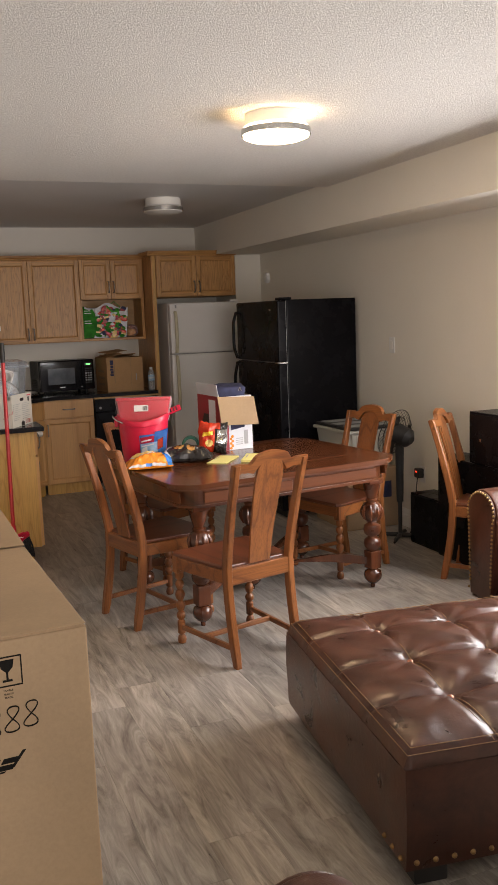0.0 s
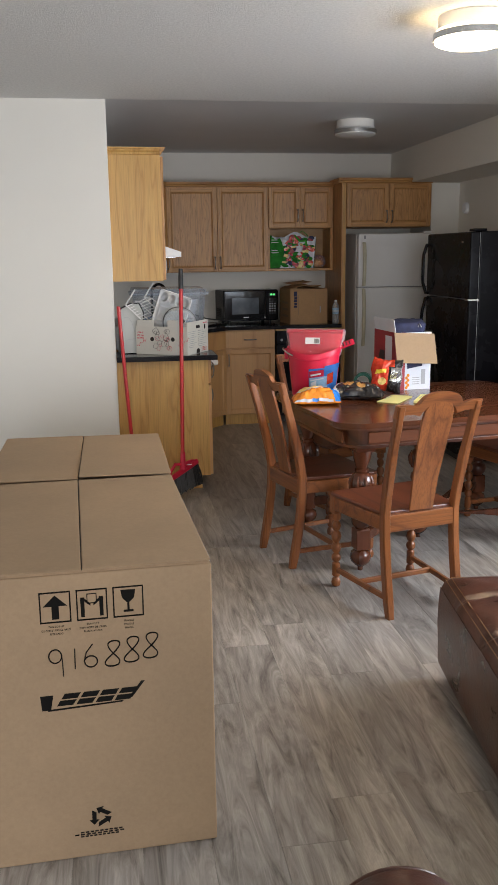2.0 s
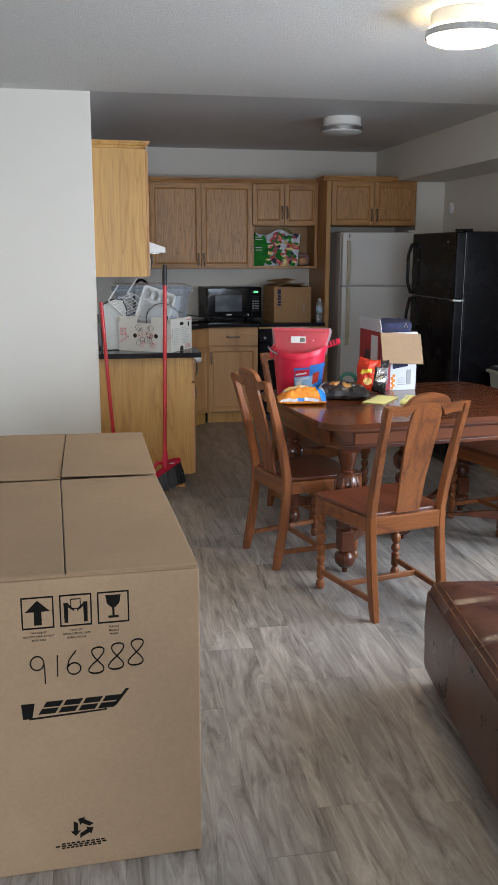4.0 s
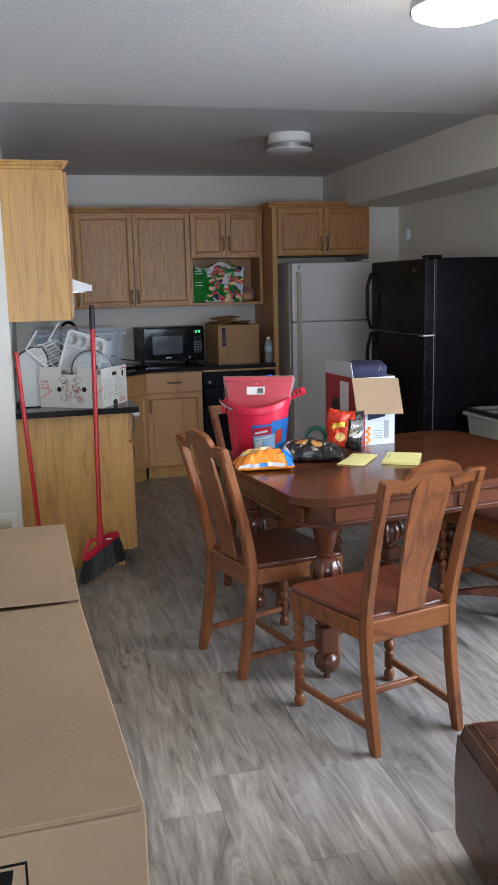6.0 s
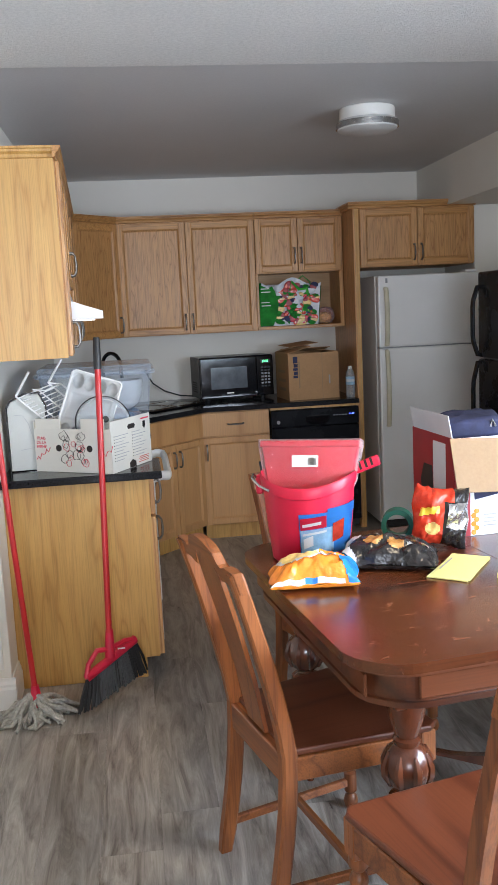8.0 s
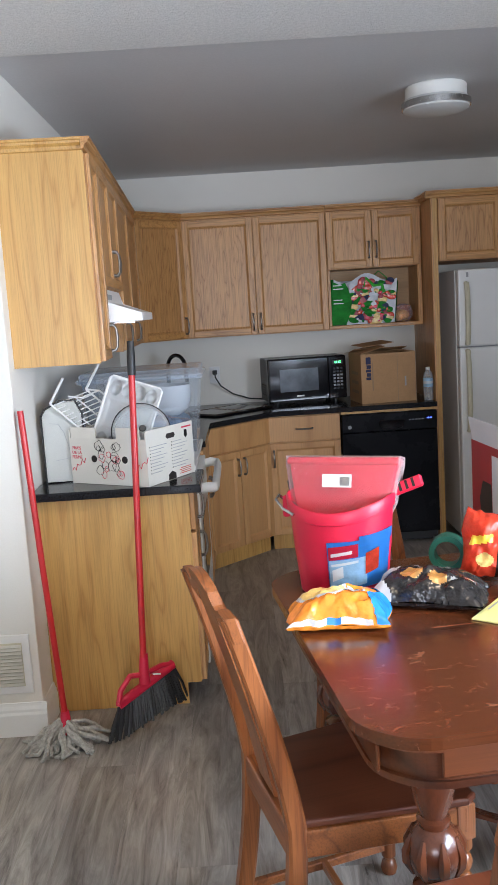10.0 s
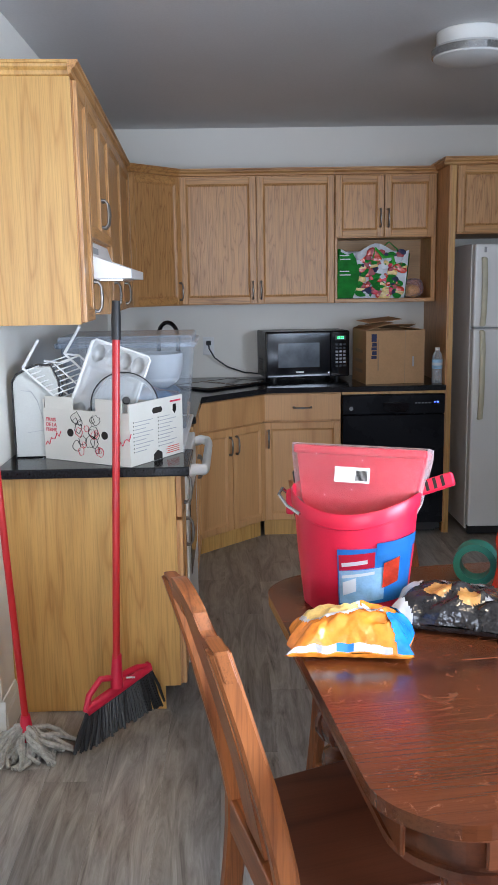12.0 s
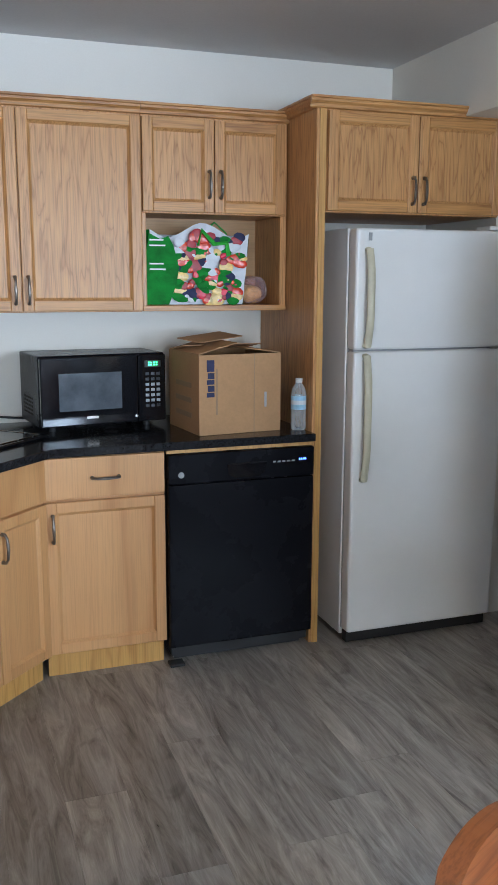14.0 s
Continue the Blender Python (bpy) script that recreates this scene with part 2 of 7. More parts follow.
M_CARDWARM = plain("warm_brown_card", (0.43, 0.245, 0.115), 0.8, var=0.08, scale=4, bump=0.12, bscale=90)
M_CARDEDGE = plain("cardboard_edge", (0.33, 0.22, 0.13), 0.85)
M_INK = plain("black_ink", (0.010, 0.009, 0.008), 0.9, spec=0.1)
M_DARKGAP = plain("dark_gap", (0.02, 0.015, 0.012), 0.9)
M_RED = plain("red_plastic", (0.64, 0.013, 0.05), 0.36, var=0.08)
M_REDPOLE = plain("red_painted_steel", (0.55, 0.02, 0.022), 0.3, var=0.1)
M_BRISTLE = plain("black_bristle", (0.018, 0.018, 0.02), 0.6)
M_BRISTLEG = plain("grey_bristle", (0.075, 0.08, 0.085), 0.6)
M_STRING = plain("mop_cotton", (0.42, 0.41, 0.37), 0.9, var=0.3, scale=60, bump=0.5, bscale=400)
M_CLEAR = clear("clear_bin_plastic", (0.86, 0.90, 0.95), 0.12, 0.90)
M_GLASS = clear("clear_glass", (0.95, 0.97, 0.98), 0.04, 0.9)
M_BOTTLE = clear("bottle_plastic", (0.93, 0.95, 0.96), 0.06, 0.78)
M_FILM = clear("clear_film", (0.99, 0.82, 0.84), 0.14, 0.89, 1.0)
M_LAMP = glow("lit_diffuser", (1.0, 0.80, 0.50), 60.0)
M_LAMPSIDE = glow("lit_shade_side", (1.0, 0.80, 0.48), 26.0)
M_LAMPOFF = plain("unlit_diffuser", (0.62, 0.62, 0.60), 0.4, var=0.03)
M_LAMPBASE = plain("white_lamp_base", (0.80, 0.79, 0.75), 0.4, var=0.03)
M_BLUE = plain("blue_print", (0.03, 0.22, 0.62), 0.35, var=0.15)
M_LBLUE = plain("pale_blue_print", (0.33, 0.55, 0.72), 0.4, var=0.2, scale=30)
M_GREEN = plain("green_print", (0.014, 0.20, 0.022), 0.7, var=0.4, scale=20, spec=0.2)
M_LIME = plain("bright_green_strap", (0.05, 0.42, 0.04), 0.6, var=0.15, scale=30)
M_ORANGE = plain("orange_foil", (0.84, 0.26, 0.025), 0.24, var=0.25, scale=26, bump=0.22, bscale=20, dist=0.03)
M_CREAM = plain("cream_print", (0.80, 0.55, 0.19), 0.3, var=0.3, scale=45, bump=0.22, bscale=20, dist=0.03)
M_WRAP = plain("white_foil_print", (0.56, 0.56, 0.58), 0.25, var=0.06, bump=0.22, bscale=20, dist=0.03)
M_FOIL = plain("silver_foil", (0.62, 0.62, 0.63), 0.2, 0.85, 0.3, 40, bump=0.3, bscale=22, dist=0.03)
M_BLUEFOIL = plain("blue_foil", (0.02, 0.20, 0.62), 0.22, 0.0, 0.25, 40, bump=0.25, bscale=22, dist=0.03)
M_BLACKFOIL = plain("black_foil", (0.02, 0.018, 0.018), 0.16, 0.0, 0.4, 40, bump=0.3, bscale=22, dist=0.03)
M_REDFOIL = plain("red_foil", (0.62, 0.05, 0.02), 0.22, 0.0, 0.35, 30)
M_YELLOWPRINT = plain("yellow_print", (0.82, 0.62, 0.05), 0.4)
M_GOLD = plain("dull_gold_print", (0.42, 0.20, 0.05), 0.3, var=0.4, scale=40)
M_NOTE = plain("yellow_paper", (0.80, 0.76, 0.30), 0.8, var=0.04)
M_BOXWHITE = plain("printed_white_card", (0.66, 0.68, 0.72), 0.5, var=0.06)
M_BOXRED = plain("printed_red_card", (0.34, 0.02, 0.03), 0.45, var=0.15)
M_NAVY = plain("navy_cloth", (0.03, 0.035, 0.085), 0.85, var=0.3, scale=25)
M_TEAL = plain("green_tape", (0.02, 0.16, 0.12), 0.4)
M_WAXBOX = plain("waxed_white_card", (0.70, 0.68, 0.61), 0.5, var=0.05)
M_TOTE = plain("grey_tote_plastic", (0.50, 0.51, 0.48), 0.45, var=0.05)
M_CLOTHBLUE = plain("blue_cloth", (0.16, 0.24, 0.36), 0.85, var=0.4, scale=18)
M_GREYPLASTIC = plain("grey_plastic", (0.35, 0.36, 0.37), 0.5)
M_DISPLAYG = glow("green_display", (0.1, 1.0, 0.25), 2.5)
M_DISPLAYB = glow("blue_display", (0.08, 0.15, 1.0), 3.0)
M_LEDRED = glow("red_indicator", (1.0, 0.05, 0.02), 4.0)
M_VENT = plain("cream_vent_paint", (0.66, 0.63, 0.54), 0.5, var=0.06)
M_GRASS = plain("lawn", (0.06, 0.10, 0.03), 0.9, var=0.4)

# ---- mesh helpers ----


def part(name, bm, material, parent=None, label="", smooth=False):
    me = bpy.data.meshes.new(name)
    bmesh.ops.recalc_face_normals(bm, faces=bm.faces)
    if smooth:
        for f in bm.faces:
            f.smooth = True
        for e in bm.edges:
            if len(e.link_faces) == 2 and e.calc_face_angle(0) > 0.7:
                e.smooth = False
    bm.to_mesh(me)
    bm.free()
    me.materials.append(material)
    ob = new(name, me)
    if parent is not None:
        ob.parent = parent
    if label:
        ob["label"] = label
    return ob


def thing(name, label, category, m=None, group="", kind=""):
    ob = new(name)
    ob.empty_display_size = 0.1
    if m is not None:
        ob.matrix_world = m
    return tagged(ob, label, category, group, kind)


def add_box(bm, x0, x1, y0, y1, z0, z1, bev=0.0, seg=1):
    r = bmesh.ops.create_cube(bm, size=1.0, matrix=Matrix.LocRotScale(((x0 + x1) / 2, (y0 + y1) / 2, (z0 + z1) / 2), None, (x1 - x0, y1 - y0, z1 - z0)))
    if bev:
        edges = list({e for v in r["verts"] for e in v.link_edges})
        bmesh.ops.bevel(bm, geom=edges, offset=bev, segments=seg, affect="EDGES", profile=0.5)
    return bm


def box(x0, x1, y0, y1, z0, z1, bev=0.002, seg=1):
    return add_box(bmesh.new(), x0, x1, y0, y1, z0, z1, bev, seg)


def add_lathe(bm, prof, n=20, c=(0, 0, 0), axis="z"):
    rings = []
    for r, h in prof:
        ring = []
        for i in range(n):
            a = 2 * math.pi * i / n
            p = (r * math.cos(a), r * math.sin(a), h)
            if axis == "x":
                p = (p[2], p[0], p[1])
            elif axis == "y":
                p = (p[0], p[2], p[1])
            ring.append(bm.verts.new((p[0] + c[0], p[1] + c[1], p[2] + c[2])))
        rings.append(ring)
    for a, b in zip(rings, rings[1:]):
        for i in range(n):
            bm.faces.new((a[i], a[(i + 1) % n], b[(i + 1) % n], b[i]))
    bm.faces.new(rings[0])
    bm.faces.new(rings[-1])
    return bm


def lathe(prof, n=20, c=(0, 0, 0), axis="z"):
    return add_lathe(bmesh.new(), prof, n, c, axis)


def add_tube(bm, pts, r, n=8, flat=None):
    """A round bar along a line of points; r is one radius or one for each point."""
    pts = [Vector(p) for p in pts]
    rs = r if isinstance(r, (list, tuple)) else [r] * len(pts)
    up, rings = None, []
    for i, p in enumerate(pts):
        d = (pts[min(i + 1, len(pts) - 1)] - pts[max(i - 1, 0)]).normalized()
        if up is None:
            up = Vector((0, 0, 1)) if abs(d.z) < 0.9 else Vector((1, 0, 0))
        side = d.cross(up).normalized()
        up = side.cross(d).normalized()
        ring = []
        for k in range(n):
            a = 2 * math.pi * (k + 0.5) / n
            ring.append(bm.verts.new(p + side * (rs[i] * math.cos(a)) + up * (rs[i] * math.sin(a) * (flat or 1))))
        rings.append(ring)
    for a, b in zip(rings, rings[1:]):
        for k in range(n):
            bm.faces.new((a[k], a[(k + 1) % n], b[(k + 1) % n], b[k]))
    bm.faces.new(rings[0])
    bm.faces.new(rings[-1])
    return bm


def tube(pts, r, n=8, flat=None):
    return add_tube(bmesh.new(), pts, r, n, flat)


def add_prism(bm, poly, a, b, axis="z", bev=0.0):
    """A polygon drawn out from a to b along an axis (poly in the two others: z: x,y; y: x,z; x: y,z)."""
    def at(p, h):
        return {"z": (p[0], p[1], h), "y": (p[0], h, p[1]), "x": (h, p[0], p[1])}[axis]
    lo, hi = [bm.verts.new(at(p, a)) for p in poly], [bm.verts.new(at(p, b)) for p in poly]
    n = len(poly)
    top, bottom = bm.faces.new(lo), bm.faces.new(hi)
    for i in range(n):
        bm.faces.new((lo[i], lo[(i + 1) % n], hi[(i + 1) % n], hi[i]))
    if bev:
        edges = [e for f in (top, bottom) for e in f.edges]
        bmesh.ops.bevel(bm, geom=edges, offset=bev, segments=2, affect="EDGES", profile=0.5)
    return bm


def prism(poly, a, b, axis="z", bev=0.0):
    return add_prism(bmesh.new(), poly, a, b, axis, bev)


def moved(bm, m):
    bmesh.ops.transform(bm, matrix=m, verts=bm.verts)
    return bm


def lettering(name, text, size, m, material, parent, thick=0.0004, shear=0.0, label=""):
    """Words as a mesh, flat on the plane that m sets."""
    cu = bpy.data.curves.new(name, "FONT")
    cu.body, cu.size, cu.extrude, cu.shear, cu.align_x = text, size, thick, shear, "CENTER"
    tmp = new(name, cu)
    bpy.context.view_layer.update()
    me = bpy.data.meshes.new_from_object(tmp)
    bpy.data.objects.remove(tmp)
    bpy.data.curves.remove(cu)
    me.transform(m)
    me.materials.clear()
    me.materials.append(material)
    ob = new(name, me)
    ob.parent = parent
    if label:
        ob["label"] = label
    return ob

# ---- structure ----
XR, XL, YB, YF, H = 3.65, -2.6, 8.74, -2.7, 2.44  # right wall, far left wall, kitchen back wall, wall behind the start, ceiling
HK = 2.465  # kitchen ceiling
XK, YK = 0.483, 5.78  # corner of the wall that closes the kitchen


def shell(name, bm, material, label, cat):
    return tagged(part(name, bm, material), label, cat, kind="structure")


floor = shell("floor", box(XL - 0.2, XR + 0.2, YF - 0.2, YB + 0.2, -0.12, -0.004, 0), M_SUB, "grey-brown wood-look vinyl plank floor", "floor")
shell("ceiling", box(XL - 0.2, XR + 0.2, YF - 0.2, YK, H, H + 0.15, 0), M_CEIL, "white textured popcorn ceiling", "ceiling")
shell("ceiling_kitchen", box(XL - 0.2, XR + 0.2, YK, YB + 0.2, HK, H + 0.15, 0), M_KCEIL, "smooth flat-painted kitchen ceiling, grazing-light dimness put into its grey", "ceiling")
shell("wall_north", box(XK - 0.15, XR + 0.2, YB, YB + 0.15, 0, H + 0.1, 0), M_WALL, "cream-painted kitchen wall behind the cabinets", "wall")
shell("wall_kitchen", box(XL - 0.1, XK, YK, YB, 0, H + 0.08, 0.003), M_WALL, "cream-painted wall with a sharp outer corner", "wall")
shell("wall_recess", box(3.385, XR, 8.17, YB, 0, 2.155, 0), M_WALL, "short cream wall beside the fridge recess", "wall")
shell("wall_west", box(XL - 0.15, XL, YF - 0.15, YK, 0, H, 0), M_WALL, "plain cream wall", "wall")

# right wall and wall behind, each with a window opening
bm = bmesh.new()
add_box(bm, XR, XR + 0.15, YF - 0.15, 1.95, 0, H + 0.08)
add_box(bm, XR, XR + 0.15, 4.05, YB, 0, H + 0.08)
add_box(bm, XR, XR + 0.15, 1.95, 4.05, 0, 0.45)
add_box(bm, XR, XR + 0.15, 1.95, 4.05, 2.05, H)
shell("wall_east", bm, M_WALL, "long cream-painted wall with a window", "wall")
bm = bmesh.new()
add_box(bm, XL, -0.45, YF - 0.15, YF, 0, H)
add_box(bm, 1.95, XR, YF - 0.15, YF, 0, H)
add_box(bm, -0.45, 1.95, YF - 0.15, YF, 2.13, H)
add_box(bm, -0.45, 1.95, YF - 0.15, YF, 0, 0.12)
shell("wall_south", bm, M_WALL, "cream-painted wall with a patio window", "wall")
shell("bulkhead", box(3.177, XR, YF, 8.738, 2.157, H + 0.08, 0.002), M_WALL, "boxed-in cream bulkhead under the ceiling", "bulkhead")
shell("ground", box(-60, 60, -60, 60, -0.5, -0.2, 0), M_GRASS, "dull green lawn outside the windows", "ground")


def window(name, x0, x1, y0, y1, z0, z1, along, label):
    w = thing(name, label, "window", kind="structure")
    t = 0.045
    if along == "x":
        for a, b, c, d in ((x0, x1, z0, z0 + t), (x0, x1, z1 - t, z1)):
            part("window_frame", box(a, b, y0, y1, c, d), M_TRIM, w)
        for a in (x0, (x0 + x1 - t) / 2, x1 - t):
            part("window_frame", box(a, a + t, y0, y1, z0 + t, z1 - t), M_TRIM, w)
        ps = [box(x0 + t, (x0 + x1 - t) / 2, y0 + 0.03, y0 + 0.034, z0 + t, z1 - t, 0), box((x0 + x1 + t) / 2, x1 - t, y0 + 0.03, y0 + 0.034, z0 + t, z1 - t, 0)]
    else:
        for c, d in ((z0, z0 + t), (z1 - t, z1)):
            part("window_frame", box(x0, x1, y0, y1, c, d), M_TRIM, w)
        for a in (y0, (y0 + y1 - t) / 2, y1 - t):
            part("window_frame", box(x0, x1, a, a + t, z0 + t, z1 - t), M_TRIM, w)
        ps = [box(x1 - 0.034, x1 - 0.03, y0 + t, (y0 + y1 - t) / 2, z0 + t, z1 - t, 0), box(x1 - 0.034, x1 - 0.03, (y0 + y1 + t) / 2, y1 - t, z0 + t, z1 - t, 0)]
    for p in ps:
        part("pane", p, M_GLASS, w).visible_shadow = False


window("window_1", -0.45, 1.95, YF - 0.13, YF - 0.06, 0.12, 2.13, "x", "white-framed two-pane patio window")
window("window_2", XR + 0.08, XR + 0.14, 1.95, 4.05, 0.45, 2.05, "y", "white-framed two-pane side window")

# baseboards
BASE = [(0, 0), (0.016, 0), (0.016, 0.085), (0.012, 0.095), (0.012, 0.105), (0.007, 0.118), (0.005, 0.13), (0, 0.13)]
shell("baseboard_kitchen_wall", prism([(YK - d, z) for d, z in BASE], XL, XK + 0.014, "x"), M_TRIM, "white moulded baseboard", "baseboard")
shell("baseboard_end", prism([(XK + d, z) for d, z in BASE], YK, 5.955, "y"), M_TRIM, "short white moulded baseboard at the wall end", "baseboard")
shell("baseboard_east", prism([(XR - d, z) for d, z in BASE], YF, 8.17, "y"), M_TRIM, "white moulded baseboard along the wall", "baseboard")

# wall vent on the kitchen wall
vent = thing("wall_vent", "cream-painted metal return air grille low on the wall", "vent", kind="structure")
part("frame", prism([(0.10, 0.17), (0.455, 0.17), (0.455, 0.40), (0.10, 0.40)], YK - 0.012, YK - 0.001, "y", 0.003), M_TRIM, vent)
part("backing", box(0.128, 0.427, YK - 0.0145, YK - 0.0125, 0.20, 0.37, 0), M_YELLOWED, vent)
for i in range(12):
    z = 0.205 + i * 0.0136
    part("slat", moved(box(0.13, 0.425, -0.006, 0.006, -0.0012, 0.0012, 0), pose(0, YK - 0.02, z + 0.004, 38)), M_VENT, vent)

# light switch, outlets, round alarm
def plate(name, label, m, sockets):
    p = thing(name, label, name.replace("_", " "), m, kind="structure")
    part("cover_plate", box(-0.036, 0.036, -0.006, 0.0, -0.058, 0.058, 0.003, 2), M_WHITE, p)
    if sockets:
        for z in (-0.021, 0.021):
            part("socket", lathe([(0.016, -0.0085), (0.016, -0.006)], 14, (0, 0, z), "y"), M_TRIM, p)
    else:
        part("rocker", box(-0.016, 0.016, -0.010, -0.006, -0.033, 0.033, 0.002), M_TRIM, p)
    return p


plate("light_switch", "white rocker light switch on the cream wall", pose(XR - 0.001, 5.71, 1.32, 0, 0, -90), False)
side_outlet = plate("wall_outlet", "white wall outlet with a black plug adapter", pose(XR - 0.001, 5.32, 0.42, 0, 0, -90), True)
part("plug_adapter", box(-0.03, 0.03, -0.055, -0.009, -0.02, 0.045, 0.006, 2), M_BLACKMAT, side_outlet, "black plug adapter")
part("indicator", box(-0.006, 0.006, -0.058, -0.055, 0.02, 0.03, 0), M_LEDRED, side_outlet, "small red indicator light")
plate("wall_outlet", "white wall outlet above the kitchen counter", pose(1.131, YB - 0.001, 1.113, 0, 0, 0), True)
alarm = thing("smoke_alarm", "small round white alarm on the wall", "alarm", pose(XR - 0.001, 7.98, 1.92, 0, 0, -90))
part("case", lathe([(0.05, 0), (0.05, -0.018), (0.042, -0.03), (0.0, -0.03)][::-1], 20, axis="y"), M_WHITE, alarm, smooth=True)
part("grille", lathe([(0.02, -0.032), (0.02, -0.03)], 14, axis="y"), M_TRIM, alarm)


# ceiling lamps
def ceiling_lamp(x, y, z, lit):
    lamp = thing("ceiling_light", "round flush ceiling light with a brushed metal ring, " + ("switched on" if lit else "switched off"), "ceiling light", pose(x, y, z), "flush ceiling lights")
    part("base", lathe([(0.130, 0.0), (0.134, -0.004), (0.134, -0.046), (0.137, -0.054)], 40), M_LAMPBASE, lamp, smooth=True)
    part("upper_shade", lathe([(0.138, -0.054), (0.149, -0.066)], 40), M_LAMPSIDE if lit else M_LAMPOFF, lamp, smooth=True)
    bm = lathe([(0.146, -0.066), (0.152, -0.066), (0.152, -0.092), (0.146, -0.092)], 48)
    part("ring", bm, M_STEEL, lamp, "brushed metal ring", True)
    part("diffuser", lathe([(0.145, -0.088), (0.144, -0.098), (0.12, -0.108), (0.07, -0.114), (0.02, -0.116)], 40), M_LAMP if lit else M_LAMPOFF, lamp, "frosted diffuser", True)


ceiling_lamp(1.915, 3.78, H, True)
ceiling_lamp(2.245, 6.67, HK, False)

# ---- kitchen cabinets ----


def pull(parent, m):
    """An arched bar handle on two feet, 0.11 m long, standing out along -y."""
    bm = tube([(0, -0.002, -0.05), (0, -0.016, -0.05), (0, -0.026, -0.036), (0, -0.029, 0), (0, -0.026, 0.036), (0, -0.016, 0.05), (0, -0.002, 0.05)], [0.008, 0.006, 0.005, 0.0062, 0.005, 0.006, 0.008], 8)
    part("handle", moved(bm, m), M_PULL, parent, "curved pewter handle", True)


def door_leaf(parent, x0, x1, z0, z1, hx=None, hz=None, mat=None, rail=None, name="door", m=None, flat=False, level=False):
    """A framed door in the plane y = 0 that looks along -y: two stiles, two rails, a recessed panel with a bevel."""
    mat, rail, m = mat or M_OAK, rail or M_OAKX, m or Matrix()
    g, w = 0.0018, 0.041
    x0, x1, z0, z1 = x0 + g, x1 - g, z0 + g, z1 - g
    d = part(name, moved(box(x0, x1, -0.006, 0.0, z0, z1, 0) if not flat else box(x0, x1, -0.02, 0.0, z0, z1, 0.003, 2), m), mat, parent)
    if not flat:
        for a, b in ((x0, x0 + w), (x1 - w, x1)):
            part("stile", moved(box(a, b, -0.021, -0.006, z0, z1, 0.003, 2), m), mat, d)
        for a, b in ((z0, z0 + w), (z1 - w, z1)):
            part("rail", moved(box(x0 + w, x1 - w, -0.0205, -0.006, a, b, 0.0025), m), rail, d)
        bm = bmesh.new()
        o, i = 0.0, 0.010
        vs = [[bm.verts.new(p) for p in ((x0 + w + k, y, z0 + w + k), (x1 - w - k, y, z0 + w + k), (x1 - w - k, y, z1 - w - k), (x0 + w + k, y, z1 - w - k))] for k, y in ((o, -0.017), (i, -0.0085))]
        for k in range(4):
            bm.faces.new((vs[0][k], vs[0][(k + 1) % 4], vs[1][(k + 1) % 4], vs[1][k]))
        bm.faces.new(vs[1])
        part("panel", moved(bm, m), mat, d)
    if hx is not None:
        pull(d, m @ pose(hx, -0.02, hz) @ (pose(0, 0, 0, 0, 90, 0) if level else Matrix()))
    return d


CORNICE = [(0.0, -0.006), (-0.010, -0.002), (-0.013, 0.009), (-0.024, 0.018), (-0.026, 0.026), (-0.032, 0.029), (-0.032, 0.037), (0.0, 0.037)]
Z0, Z1, ZM = 1.382, 2.143, 1.768
UF = 8.42  # front of the wall units on the back wall


def wall_unit(label, x0, x1, z0, doors, m, depth=0.32, cornice=True, ends=(0, 0), body=None, open_below=None):
    u = thing("wall_cabinet", label, "cabinet", m, "kitchen wall cabinets")
    part("body", box(x0, x1, 0.001, depth, z0, Z1, 0.0015), body or M_OAK, u)
    for a, b, hx in doors:
        door_leaf(u, a, b, z0 + 0.004, Z1 - 0.012, hx, z0 + 0.085)
    if cornice:
        part("cornice", prism([(y, Z1 + z) for y, z in CORNICE], x0 - ends[0], x1 + ends[1], "x"), M_OAKX, u, "moulded oak cornice")
    return u


# back wall: two tall doors, then two short doors above an open shelf
wall_unit("oak wall cabinet with two tall framed doors", 0.983, 1.913, Z0, [(0.983, 1.443, 1.418), (1.443, 1.913, 1.468)], pose(0, UF, 0))
u = thing("wall_cabinet", "oak wall cabinet with two short doors above an open shelf", "cabinet", pose(0, UF, 0), "kitchen wall cabinets")
part("body", box(1.915, 2.53, 0.001, 0.32, ZM, Z1, 0.0015), M_OAK, u)
for a, b, hx in ((1.915, 2.211, 2.188), (2.211, 2.518, 2.236)):
    door_leaf(u, a, b, ZM + 0.004, Z1 - 0.012, hx, ZM + 0.115)
part("side_panel", box(1.915, 1.933, 0.001, 0.32, Z0 + 0.012, ZM), M_OAK, u)
part("side_panel", box(2.502, 2.53, 0.001, 0.32, Z0 + 0.012, ZM), M_OAK, u)
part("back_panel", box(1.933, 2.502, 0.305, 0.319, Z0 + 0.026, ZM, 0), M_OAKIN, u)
part("shelf_board", box(1.915, 2.53, -0.004, 0.32, Z0 + 0.001, Z0 + 0.024), M_OAKX, u)
part("cornice", prism([(y, Z1 + z) for y, z in CORNICE], 1.915, 2.555, "x"), M_OAKX, u, "moulded oak cornice")

